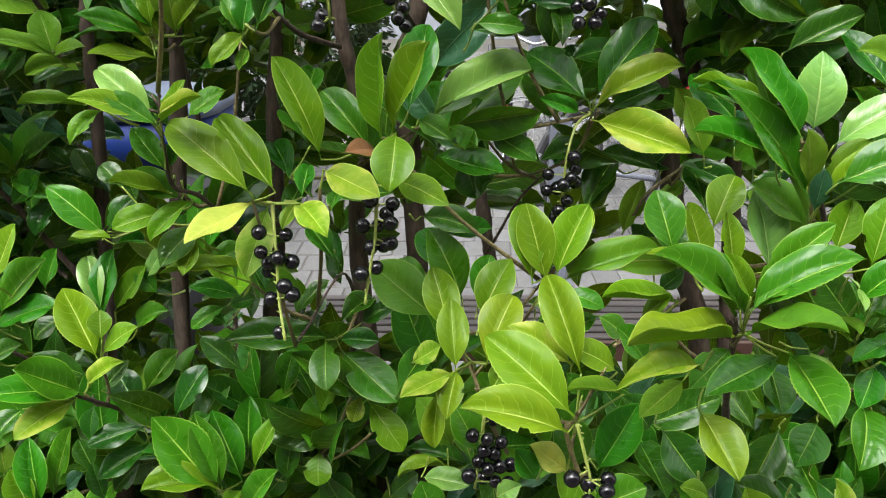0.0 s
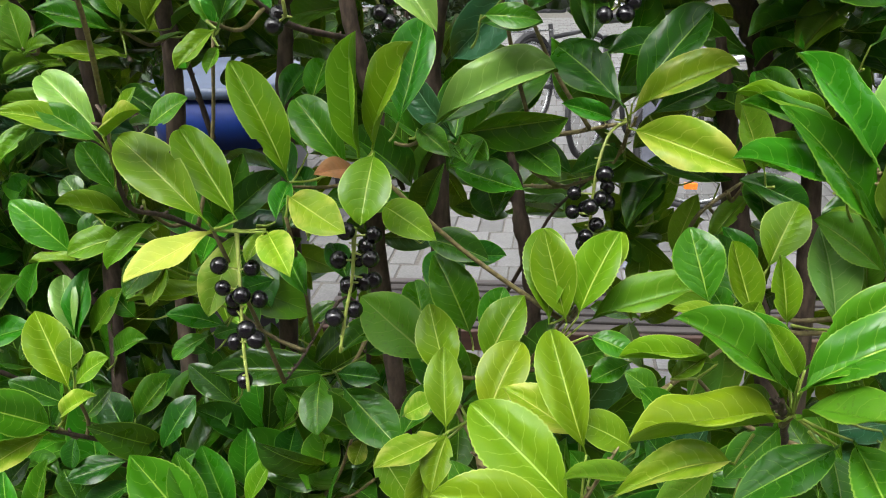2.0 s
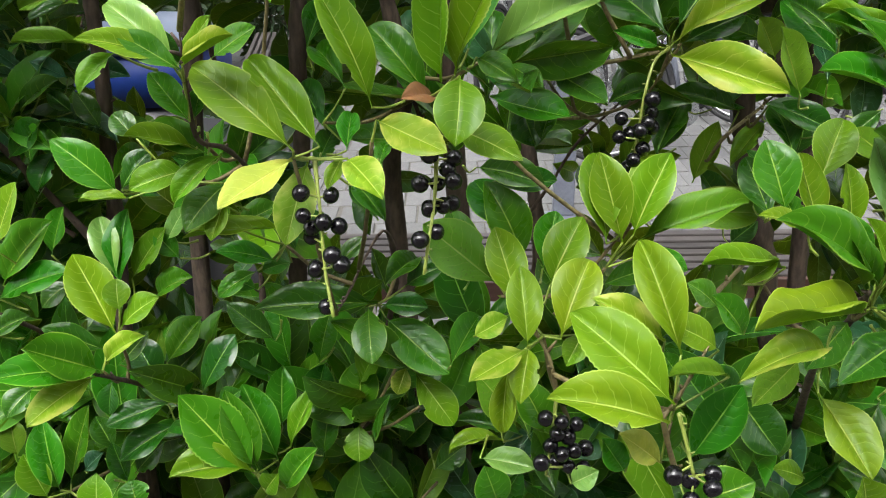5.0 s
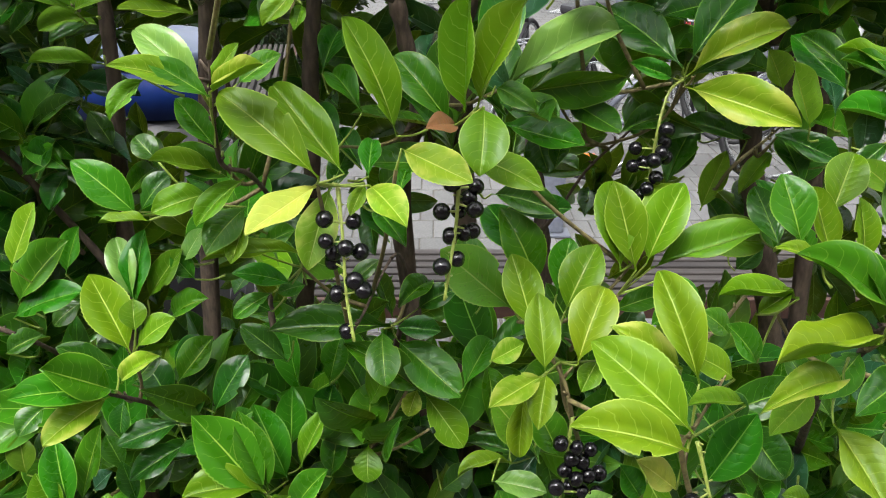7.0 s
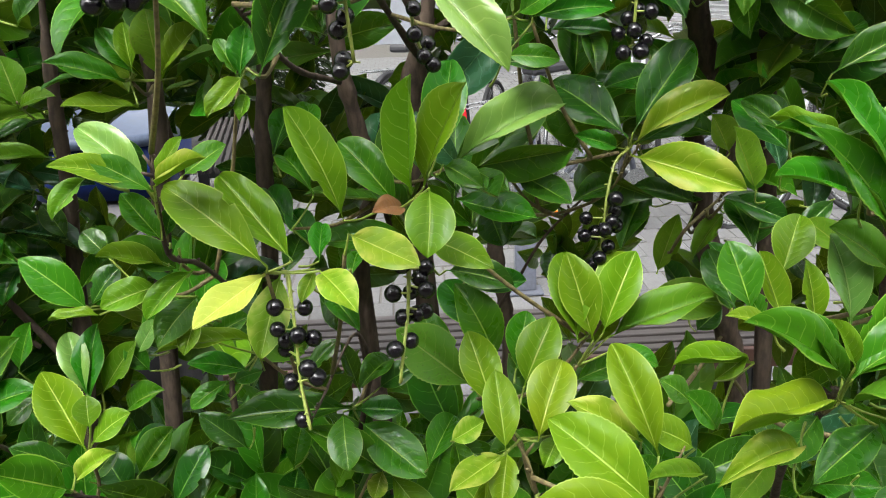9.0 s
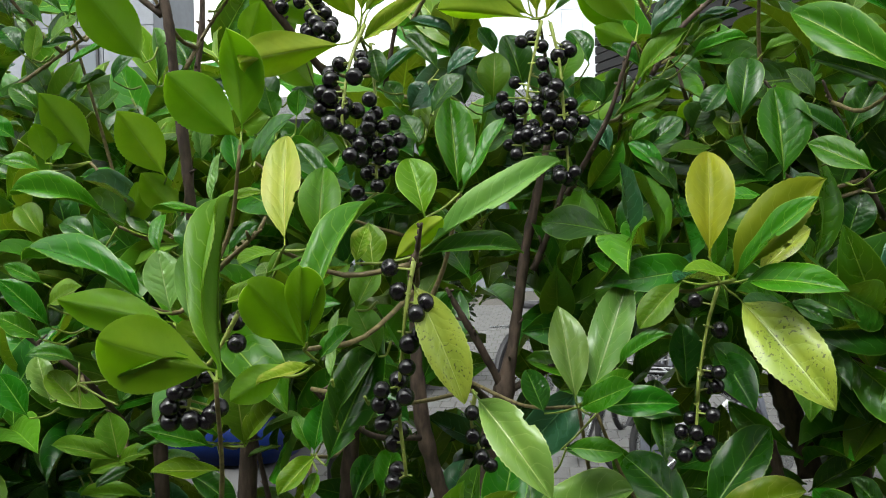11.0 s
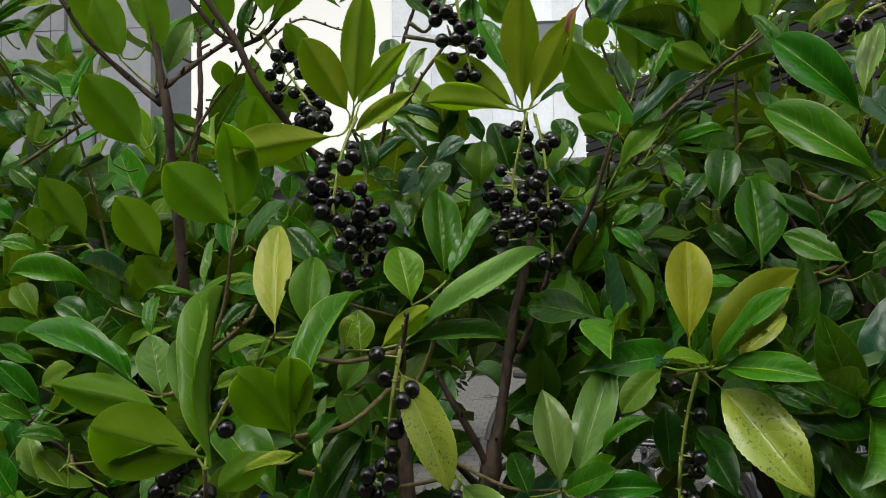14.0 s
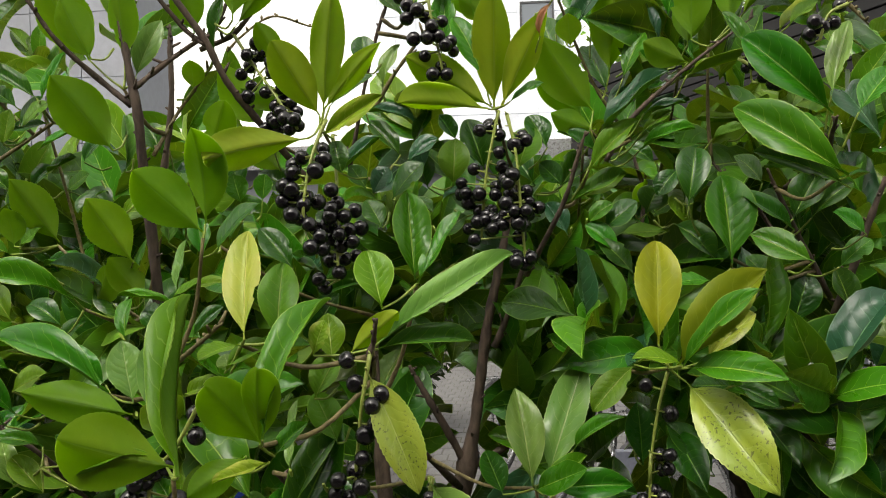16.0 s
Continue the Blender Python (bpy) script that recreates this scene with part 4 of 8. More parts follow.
leaf(s, (0.210, 0.590, 1.240), (0.149, 0.584, 1.288), 0.031, 24, "m")
leaf(s, (0.216, 0.600, 1.242), (0.164, 0.594, 1.280), 0.023, 30, "m")
leaf(s, (0.219, 0.612, 1.245), (0.184, 0.606, 1.285), 0.019, 14, "m")
leaf(s, (0.191, 0.640, 1.259), (0.153, 0.625, 1.276), 0.014, 26, "l")
leaf(s, (0.214, 0.575, 1.259), (0.192, 0.566, 1.295), 0.015, 6, "l")
leaf(s, (0.217, 0.590, 1.241), (0.190, 0.584, 1.279), 0.016, 12, "m")
leaf(s, (0.213, 0.590, 1.226), (0.123, 0.525, 1.247), 0.032, 46, "e")
leaf(s, (0.219, 0.590, 1.228), (0.263, 0.530, 1.254), 0.029, -44, "o")
leaf(s, (0.184, 0.570, 1.209), (0.117, 0.525, 1.216), 0.021, 30, "y")
leaf(s, (0.247, 0.600, 1.205), (0.179, 0.540, 1.205), 0.026, 20, "d")
leaf(s, (0.254, 0.600, 1.209), (0.262, 0.530, 1.187), 0.035, -6, "m")
leaf(s, (0.280, 0.630, 1.199), (0.293, 0.590, 1.163), 0.029, -16, "o")
leaf(s, (0.187, 0.580, 1.175), (0.206, 0.535, 1.144), 0.030, -8, "e")
leaf(s, (0.181, 0.600, 1.188), (0.144, 0.570, 1.172), 0.021, 22, "o")
leaf(s, (0.223, 0.630, 1.200), (0.186, 0.600, 1.180), 0.025, 14, "m")
leaf(s, (0.253, 0.630, 1.184), (0.255, 0.600, 1.160), 0.024, -8, "m")
leaf(s, (0.219, 0.585, 1.247), (0.259, 0.579, 1.272), 0.023, -55, "m")
leaf(s, (0.210, 0.600, 1.224), (0.185, 0.594, 1.240), 0.016, 40, "o")
s = sprig(right_shrub, (0.327, 0.630, 1.165))
leaf(s, (0.322, 0.620, 1.157), (0.305, 0.575, 1.128), 0.035, -6, "m")
leaf(s, (0.317, 0.680, 1.111), (0.291, 0.650, 1.086), 0.034, 4, "m")
leaf(s, (0.344, 0.630, 1.207), (0.301, 0.600, 1.202), 0.017, 30, "m")
leaf(s, (0.337, 0.640, 1.180), (0.316, 0.610, 1.159), 0.023, 6, "m")
leaf(s, (0.291, 0.620, 1.229), (0.299, 0.590, 1.227), 0.018, -30, "o")
leaf(s, (0.294, 0.610, 1.263), (0.294, 0.580, 1.249), 0.012, -40, "p")
leaf(s, (0.299, 0.600, 1.248), (0.327, 0.594, 1.277), 0.023, -25, "m")
leaf(s, (0.291, 0.560, 1.093), (0.278, 0.554, 1.135), 0.017, 0, "y")
leaf(s, (0.339, 0.620, 1.137), (0.341, 0.580, 1.113), 0.029, -10, "m")
leaf(s, (0.293, 0.660, 1.041), (0.244, 0.654, 1.069), 0.030, 14, "d")
leaf(s, (0.242, 0.600, 1.066), (0.232, 0.594, 1.103), 0.030, 4, "l")
leaf(s, (0.290, 0.660, 1.175), (0.304, 0.640, 1.156), 0.027, -10, "d")
leaf(s, (0.318, 0.620, 1.229), (0.339, 0.580, 1.233), 0.028, -40, "m")
leaf(s, (0.321, 0.600, 1.202), (0.341, 0.570, 1.191), 0.024, -20, "m")
leaf(s, (0.302, 0.720, 1.083), (0.275, 0.700, 1.038), 0.035, 10, "d")
leaf(s, (0.329, 0.700, 1.044), (0.352, 0.680, 1.029), 0.029, 0, "m")
s = sprig(right_shrub, (0.178, 0.670, 1.209))
leaf(s, (0.188, 0.660, 1.225), (0.125, 0.640, 1.237), 0.019, 44, "l")
leaf(s, (0.167, 0.665, 1.172), (0.140, 0.660, 1.205), 0.023, 10, "m")
leaf(s, (0.160, 0.660, 1.213), (0.181, 0.654, 1.234), 0.016, -30, "l")
leaf(s, (0.217, 0.800, 1.040), (0.254, 0.780, 0.993), 0.044, -6, "d")
leaf(s, (0.158, 0.700, 1.177), (0.134, 0.700, 1.197), 0.021, 14, "m")
leaf(s, (0.192, 0.740, 1.071), (0.163, 0.734, 1.108), 0.030, 12, "d")
leaf(s, (0.233, 0.680, 1.039), (0.205, 0.674, 1.053), 0.019, 20, "l")
s = sprig(middle_shrub, (0.103, 0.595, 1.155))
leaf(s, (0.099, 0.580, 1.168), (0.037, 0.610, 1.218), 0.042, 8, "e")
leaf(s, (0.094, 0.570, 1.161), (0.018, 0.564, 1.183), 0.036, 24, "e")
leaf(s, (0.106, 0.600, 1.192), (0.083, 0.640, 1.254), 0.029, -6, "e")
leaf(s, (0.136, 0.620, 1.184), (0.099, 0.614, 1.208), 0.025, 20, "e")
leaf(s, (0.138, 0.600, 1.176), (0.092, 0.575, 1.191), 0.017, 40, "o")
leaf(s, (0.103, 0.630, 1.186), (0.054, 0.640, 1.213), 0.027, 16, "y")
leaf(s, (0.125, 0.620, 1.101), (0.153, 0.614, 1.161), 0.032, -12, "m")
leaf(s, (0.115, 0.580, 1.091), (0.153, 0.574, 1.115), 0.032, -22, "m")
leaf(s, (0.099, 0.600, 1.111), (0.070, 0.600, 1.134), 0.022, 16, "Y")
leaf(s, (0.110, 0.625, 1.098), (0.092, 0.630, 1.152), 0.031, 8, "m")
leaf(s, (0.076, 0.600, 1.104), (0.059, 0.600, 1.131), 0.019, 6, "m")
leaf(s, (0.109, 0.610, 1.170), (0.096, 0.610, 1.188), 0.014, 10, "m")
s = sprig(middle_shrub, (0.085, 0.760, 1.184))
leaf(s, (0.111, 0.750, 1.200), (0.145, 0.740, 1.189), 0.021, -20, "m")
leaf(s, (0.095, 0.750, 1.209), (0.076, 0.770, 1.276), 0.033, -4, "l")
leaf(s, (0.103, 0.750, 1.215), (0.132, 0.770, 1.275), 0.034, -18, "l")
leaf(s, (0.108, 0.755, 1.209), (0.193, 0.760, 1.238), 0.031, -30, "o")
leaf(s, (0.146, 0.770, 1.170), (0.114, 0.760, 1.157), 0.021, 20, "m")
s = sprig(middle_shrub, (0.028, 0.680, 1.165))
leaf(s, (-0.002, 0.735, 1.182), (-0.060, 0.750, 1.226), 0.044, 10, "o")
leaf(s, (0.011, 0.710, 1.177), (-0.005, 0.735, 1.229), 0.031, 4, "l")
leaf(s, (0.021, 0.780, 1.182), (-0.010, 0.800, 1.245), 0.036, 8, "m")
leaf(s, (0.015, 0.660, 1.167), (0.011, 0.690, 1.216), 0.026, 2, "e")
leaf(s, (0.040, 0.675, 1.165), (0.063, 0.710, 1.212), 0.035, -12, "e")
leaf(s, (0.037, 0.725, 1.185), (0.064, 0.750, 1.231), 0.034, -12, "l")
leaf(s, (0.013, 0.660, 1.165), (-0.027, 0.620, 1.162), 0.022, 22, "y")
leaf(s, (0.016, 0.660, 1.167), (0.008, 0.630, 1.139), 0.021, 6, "e")
leaf(s, (0.002, 0.670, 1.145), (-0.002, 0.650, 1.103), 0.019, 10, "e")
leaf(s, (-0.022, 0.700, 1.155), (0.003, 0.694, 1.173), 0.019, -16, "y")
leaf(s, (0.012, 0.720, 1.065), (-0.020, 0.720, 1.112), 0.035, 10, "o")
leaf(s, (0.035, 0.760, 1.184), (0.047, 0.780, 1.225), 0.027, -6, "m")
leaf(s, (0.060, 0.700, 1.156), (0.045, 0.680, 1.140), 0.019, 6, "l")
leaf(s, (0.034, 0.700, 1.071), (0.012, 0.710, 1.114), 0.029, 8, "m")
leaf(s, (-0.016, 0.720, 1.033), (0.027, 0.700, 1.037), 0.023, -24, "p")
leaf(s, (-0.003, 0.680, 1.016), (-0.014, 0.674, 1.058), 0.029, 4, "m")
leaf(s, (0.050, 0.660, 1.051), (0.069, 0.654, 1.067), 0.019, -10, "p")
s = sprig(left_shrub, (-0.216, 0.700, 1.349))
leaf(s, (-0.219, 0.700, 1.360), (-0.268, 0.720, 1.398), 0.027, 6, "p")
leaf(s, (-0.220, 0.690, 1.363), (-0.269, 0.660, 1.384), 0.020, 16, "l")
leaf(s, (-0.211, 0.680, 1.360), (-0.249, 0.674, 1.386), 0.020, 16, "m")
leaf(s, (-0.213, 0.690, 1.361), (-0.171, 0.660, 1.385), 0.018, -22, "y")
leaf(s, (-0.252, 0.680, 1.372), (-0.271, 0.660, 1.349), 0.017, 10, "l")
leaf(s, (-0.219, 0.710, 1.362), (-0.196, 0.710, 1.391), 0.013, -14, "l")
leaf(s, (-0.206, 0.740, 1.357), (-0.173, 0.740, 1.379), 0.023, -14, "m")
leaf(s, (-0.215, 0.700, 1.321), (-0.242, 0.710, 1.353), 0.021, 12, "m")
leaf(s, (-0.219, 0.720, 1.296), (-0.262, 0.700, 1.312), 0.021, 34, "l")
leaf(s, (-0.212, 0.725, 1.291), (-0.252, 0.720, 1.314), 0.026, 14, "m")
leaf(s, (-0.215, 0.710, 1.320), (-0.207, 0.710, 1.343), 0.013, -6, "m")
s = sprig(left_shrub, (-0.250, 0.760, 1.263))
leaf(s, (-0.301, 0.780, 1.244), (-0.349, 0.780, 1.289), 0.031, 12, "m")
leaf(s, (-0.232, 0.740, 1.275), (-0.271, 0.720, 1.266), 0.027, 14, "l")
leaf(s, (-0.205, 0.735, 1.288), (-0.236, 0.710, 1.259), 0.020, 10, "l")
leaf(s, (-0.286, 0.760, 1.247), (-0.322, 0.750, 1.248), 0.015, 40, "l")
leaf(s, (-0.210, 0.760, 1.258), (-0.237, 0.730, 1.230), 0.029, 8, "m")
leaf(s, (-0.299, 0.780, 1.247), (-0.274, 0.790, 1.276), 0.023, -10, "d")
leaf(s, (-0.274, 0.760, 1.294), (-0.293, 0.770, 1.311), 0.020, 8, "d")
s = sprig(left_shrub, (-0.260, 0.830, 1.417))
leaf(s, (-0.261, 0.820, 1.417), (-0.315, 0.800, 1.435), 0.024, 12, "m")
leaf(s, (-0.253, 0.820, 1.397), (-0.302, 0.790, 1.404), 0.022, 26, "l")
leaf(s, (-0.285, 0.830, 1.422), (-0.322, 0.810, 1.414), 0.011, 40, "m")
leaf(s, (-0.233, 0.820, 1.417), (-0.238, 0.820, 1.471), 0.031, 8, "o")
leaf(s, (-0.232, 0.820, 1.418), (-0.195, 0.810, 1.459), 0.023, -14, "l")
leaf(s, (-0.209, 0.840, 1.413), (-0.234, 0.830, 1.406), 0.009, 40, "p")
leaf(s, (-0.231, 0.860, 1.414), (-0.190, 0.850, 1.434), 0.012, -45, "p")
leaf(s, (-0.253, 0.820, 1.423), (-0.281, 0.830, 1.457), 0.022, 10, "m")
leaf(s, (-0.254, 0.820, 1.424), (-0.260, 0.830, 1.461), 0.017, 0, "l")
leaf(s, (-0.254, 0.830, 1.421), (-0.299, 0.830, 1.447), 0.019, 20, "d")
s = sprig(left_shrub, (-0.359, 0.860, 1.394))
leaf(s, (-0.357, 0.850, 1.395), (-0.370, 0.860, 1.437), 0.029, 8, "o")
leaf(s, (-0.358, 0.850, 1.396), (-0.408, 0.830, 1.414), 0.022, 22, "o")
leaf(s, (-0.357, 0.850, 1.394), (-0.323, 0.840, 1.405), 0.019, -20, "l")
leaf(s, (-0.368, 0.930, 1.339), (-0.431, 0.920, 1.342), 0.019, 20, "o")
leaf(s, (-0.358, 0.880, 1.382), (-0.384, 0.860, 1.369), 0.018, 20, "d")
s = sprig(left_shrub, (-0.169, 0.790, 1.415))
leaf(s, (-0.163, 0.780, 1.422), (-0.188, 0.760, 1.395), 0.021, 8, "l")
leaf(s, (-0.162, 0.780, 1.409), (-0.165, 0.760, 1.392), 0.012, 0, "l")
leaf(s, (-0.167, 0.790, 1.420), (-0.161, 0.800, 1.457), 0.022, -6, "m")
leaf(s, (-0.164, 0.800, 1.424), (-0.138, 0.800, 1.452), 0.024, -10, "d")
leaf(s, (-0.169, 0.790, 1.420), (-0.184, 0.800, 1.448), 0.014, 10, "m")
s = sprig(middle_shrub, (-0.145, 0.690, 1.298))
leaf(s, (-0.142, 0.677, 1.306), (-0.211, 0.706, 1.358), 0.036, 9, "l")
leaf(s, (-0.126, 0.687, 1.306), (-0.178, 0.733, 1.358), 0.031, 9, "l")
leaf(s, (-0.145, 0.690, 1.297), (-0.185, 0.634, 1.281), 0.025, 14, "Y")
leaf(s, (-0.140, 0.723, 1.286), (-0.154, 0.687, 1.235), 0.029, -0, "y")
s = sprig(right_shrub, (0.140, 0.830, 1.345))
leaf(s, (0.139, 0.820, 1.341), (0.218, 0.770, 1.321), 0.037, 6, "y")
s = sprig(left_shrub, (-0.300, 0.820, 1.789))
leaf(s, (-0.310, 0.820, 1.737), (-0.349, 0.790, 1.797), 0.044, 170, "u")
leaf(s, (-0.330, 0.820, 1.815), (-0.363, 0.800, 1.879), 0.044, 170, "u")
leaf(s, (-0.299, 0.820, 1.814), (-0.301, 0.810, 1.880), 0.027, 176, "u")
leaf(s, (-0.298, 0.840, 1.803), (-0.278, 0.850, 1.855), 0.023, 16, "p")
leaf(s, (-0.231, 0.850, 1.822), (-0.220, 0.850, 1.875), 0.015, -20, "d")
leaf(s, (-0.254, 0.860, 1.795), (-0.253, 0.850, 1.819), 0.023, 172, "u")
leaf(s, (-0.317, 0.860, 1.723), (-0.323, 0.870, 1.776), 0.015, 40, "p")
s = sprig(left_shrub, (-0.191, 0.700, 1.657))
leaf(s, (-0.191, 0.700, 1.661), (-0.231, 0.675, 1.704), 0.038, 162, "u")
leaf(s, (-0.193, 0.710, 1.667), (-0.192, 0.680, 1.733), 0.033, 176, "u")
leaf(s, (-0.196, 0.730, 1.721), (-0.178, 0.715, 1.757), 0.025, -150, "u")
s = sprig(left_shrub, (-0.375, 0.850, 1.658))
leaf(s, (-0.374, 0.850, 1.661), (-0.409, 0.830, 1.716), 0.035, 168, "u")
leaf(s, (-0.294, 0.820, 1.642), (-0.326, 0.800, 1.695), 0.038, 168, "u")
leaf(s, (-0.416, 0.850, 1.658), (-0.419, 0.840, 1.692), 0.028, 172, "u")
leaf(s, (-0.411, 0.850, 1.656), (-0.387, 0.850, 1.677), 0.025, -20, "o")
leaf(s, (-0.419, 0.850, 1.651), (-0.453, 0.840, 1.659), 0.020, 14, "m")
leaf(s, (-0.447, 0.860, 1.680), (-0.481, 0.850, 1.700), 0.022, 14, "m")
s = sprig(left_shrub, (-0.424, 0.910, 1.797))
leaf(s, (-0.417, 0.900, 1.797), (-0.396, 0.910, 1.845), 0.016, -20, "m")
leaf(s, (-0.426, 0.910, 1.802), (-0.481, 0.920, 1.834), 0.022, 14, "d")
leaf(s, (-0.462, 0.940, 1.798), (-0.502, 0.950, 1.822), 0.023, 12, "m")
leaf(s, (-0.435, 0.900, 1.773), (-0.413, 0.910, 1.798), 0.023, -14, "o")
leaf(s, (-0.420, 0.900, 1.751), (-0.377, 0.900, 1.771), 0.019, -26, "m")
leaf(s, (-0.466, 0.920, 1.759), (-0.459, 0.920, 1.794), 0.020, 4, "o")
leaf(s, (-0.423, 0.920, 1.730), (-0.387, 0.910, 1.744), 0.012, -20, "d")
leaf(s, (-0.516, 0.930, 1.866), (-0.468, 0.920, 1.872), 0.014, -20, "m")
leaf(s, (-0.510, 0.930, 1.883), (-0.475, 0.930, 1.907), 0.015, -20, "m")
leaf(s, (-0.425, 0.930, 1.781), (-0.460, 0.920, 1.772), 0.020, 12, "d")
leaf(s, (-0.465, 0.930, 1.715), (-0.494, 0.930, 1.738), 0.022, 10, "d")
leaf(s, (-0.362, 0.920, 1.712), (-0.381, 0.900, 1.689), 0.022, 20, "d")
s = sprig(middle_shrub, (-0.225, 0.840, 1.654))
leaf(s, (-0.286, 0.880, 1.659), (-0.289, 0.880, 1.691), 0.017, 30, "p")
leaf(s, (-0.215, 0.800, 1.648), (-0.176, 0.790, 1.687), 0.027, -24, "d")
leaf(s, (-0.224, 0.900, 1.695), (-0.232, 0.900, 1.723), 0.022, 8, "m")
leaf(s, (-0.204, 0.900, 1.697), (-0.201, 0.900, 1.722), 0.019, -6, "m")
leaf(s, (-0.166, 0.860, 1.634), (-0.199, 0.870, 1.670), 0.025, 10, "d")
leaf(s, (-0.247, 0.860, 1.645), (-0.259, 0.880, 1.681), 0.020, 8, "m")
s = sprig(middle_shrub, (-0.121, 0.770, 1.745))
leaf(s, (-0.121, 0.770, 1.753), (-0.151, 0.740, 1.805), 0.031, 156, "v")
leaf(s, (-0.118, 0.770, 1.756), (-0.107, 0.755, 1.847), 0.027, -160, "v")
leaf(s, (-0.119, 0.780, 1.760), (-0.073, 0.780, 1.811), 0.019, -130, "v")
leaf(s, (-0.117, 0.755, 1.734), (-0.068, 0.745, 1.763), 0.017, 20, "y")
leaf(s, (-0.124, 0.740, 1.731), (-0.187, 0.690, 1.712), 0.031, 125, "v")
leaf(s, (-0.119, 0.800, 1.765), (-0.084, 0.810, 1.791), 0.018, -16, "d")
leaf(s, (-0.169, 0.850, 1.810), (-0.191, 0.840, 1.847), 0.022, 165, "u")
leaf(s, (-0.116, 0.800, 1.738), (-0.108, 0.790, 1.710), 0.018, 0, "d")
s = sprig(middle_shrub, (0.015, 0.870, 1.771))
leaf(s, (0.013, 0.870, 1.771), (0.016, 0.845, 1.874), 0.035, -160, "v")
leaf(s, (0.020, 0.870, 1.773), (0.060, 0.860, 1.853), 0.029, -136, "v")
leaf(s, (0.054, 0.862, 1.831), (0.064, 0.855, 1.857), 0.010, -30, "b")
leaf(s, (0.009, 0.880, 1.775), (-0.065, 0.870, 1.819), 0.035, 133, "v")
leaf(s, (0.008, 0.860, 1.769), (-0.064, 0.800, 1.766), 0.028, 98, "v")
leaf(s, (0.005, 0.910, 1.800), (-0.025, 0.920, 1.866), 0.027, 8, "m")
leaf(s, (-0.037, 0.930, 1.835), (-0.034, 0.940, 1.894), 0.025, 0, "m")
leaf(s, (-0.003, 0.930, 1.866), (-0.017, 0.920, 1.902), 0.032, 168, "u")
leaf(s, (0.027, 0.880, 1.778), (0.057, 0.880, 1.794), 0.013, -20, "m")
s = sprig(middle_shrub, (-0.081, 0.900, 1.727))
leaf(s, (-0.097, 0.950, 1.809), (-0.080, 0.960, 1.852), 0.018, -20, "p")
leaf(s, (-0.111, 0.930, 1.781), (-0.063, 0.920, 1.769), 0.017, -20, "g")
leaf(s, (-0.074, 0.900, 1.736), (-0.105, 0.910, 1.769), 0.022, 12, "d")
leaf(s, (-0.068, 0.950, 1.753), (-0.051, 0.960, 1.790), 0.018, -12, "d")
leaf(s, (-0.127, 0.880, 1.719), (-0.089, 0.880, 1.750), 0.020, -24, "g")
leaf(s, (-0.066, 0.880, 1.726), (-0.037, 0.880, 1.747), 0.023, -20, "g")
leaf(s, (-0.077, 0.860, 1.692), (-0.049, 0.860, 1.724), 0.027, -16, "d")
leaf(s, (-0.100, 0.900, 1.700), (-0.085, 0.900, 1.725), 0.024, -10, "g")
leaf(s, (-0.026, 0.900, 1.706), (-0.024, 0.910, 1.751), 0.029, 0, "o")
leaf(s, (-0.024, 0.920, 1.751), (-0.040, 0.920, 1.775), 0.019, 12, "d")
leaf(s, (-0.008, 0.900, 1.705), (-0.034, 0.880, 1.694), 0.013, 20, "g")
leaf(s, (-0.111, 0.930, 1.709), (-0.127, 0.930, 1.731), 0.021, 10, "d")
leaf(s, (-0.010, 0.920, 1.681), (-0.026, 0.930, 1.708), 0.023, 10, "d")
leaf(s, (-0.089, 0.880, 1.669), (-0.105, 0.890, 1.695), 0.022, 10, "d")
leaf(s, (-0.133, 0.900, 1.660), (-0.151, 0.910, 1.687), 0.023, 4, "d")
leaf(s, (-0.035, 0.900, 1.659), (-0.014, 0.900, 1.679), 0.022, -10, "d")
s = sprig(middle_shrub, (-0.042, 0.720, 1.621))
leaf(s, (-0.043, 0.720, 1.624), (-0.050, 0.740, 1.689), 0.029, 14, "m")
leaf(s, (-0.040, 0.710, 1.622), (-0.010, 0.730, 1.674), 0.018, -34, "m")
leaf(s, (-0.064, 0.700, 1.605), (-0.077, 0.715, 1.646), 0.028, 8, "l")
leaf(s, (-0.037, 0.740, 1.612), (-0.004, 0.730, 1.632), 0.016, -30, "y")
s = sprig(middle_shrub, (-0.065, 0.660, 1.581))
leaf(s, (-0.061, 0.660, 1.585), (0.027, 0.715, 1.642), 0.023, -8, "p")
leaf(s, (-0.081, 0.665, 1.578), (-0.048, 0.660, 1.605), 0.017, -142, "v")
leaf(s, (-0.063, 0.670, 1.580), (0.002, 0.700, 1.580), 0.017, -4, "d")
leaf(s, (-0.069, 0.660, 1.566), (-0.035, 0.650, 1.489), 0.029, -13, "s")
leaf(s, (-0.100, 0.700, 1.570), (-0.105, 0.710, 1.602), 0.022, 4, "l")
leaf(s, (-0.104, 0.660, 1.577), (-0.096, 0.660, 1.600), 0.015, -10, "y")
leaf(s, (-0.113, 0.700, 1.543), (-0.098, 0.710, 1.573), 0.024, -10, "o")
leaf(s, (-0.101, 0.720, 1.508), (-0.119, 0.730, 1.543), 0.024, 8, "o")
s = sprig(middle_shrub, (-0.119, 0.585, 1.533))
leaf(s, (-0.114, 0.572, 1.539), (-0.084, 0.620, 1.616), 0.024, -22, "m")
leaf(s, (-0.118, 0.587, 1.533), (-0.139, 0.550, 1.573), 0.030, 172, "u")
leaf(s, (-0.118, 0.580, 1.535), (-0.112, 0.555, 1.581), 0.022, -174, "u")
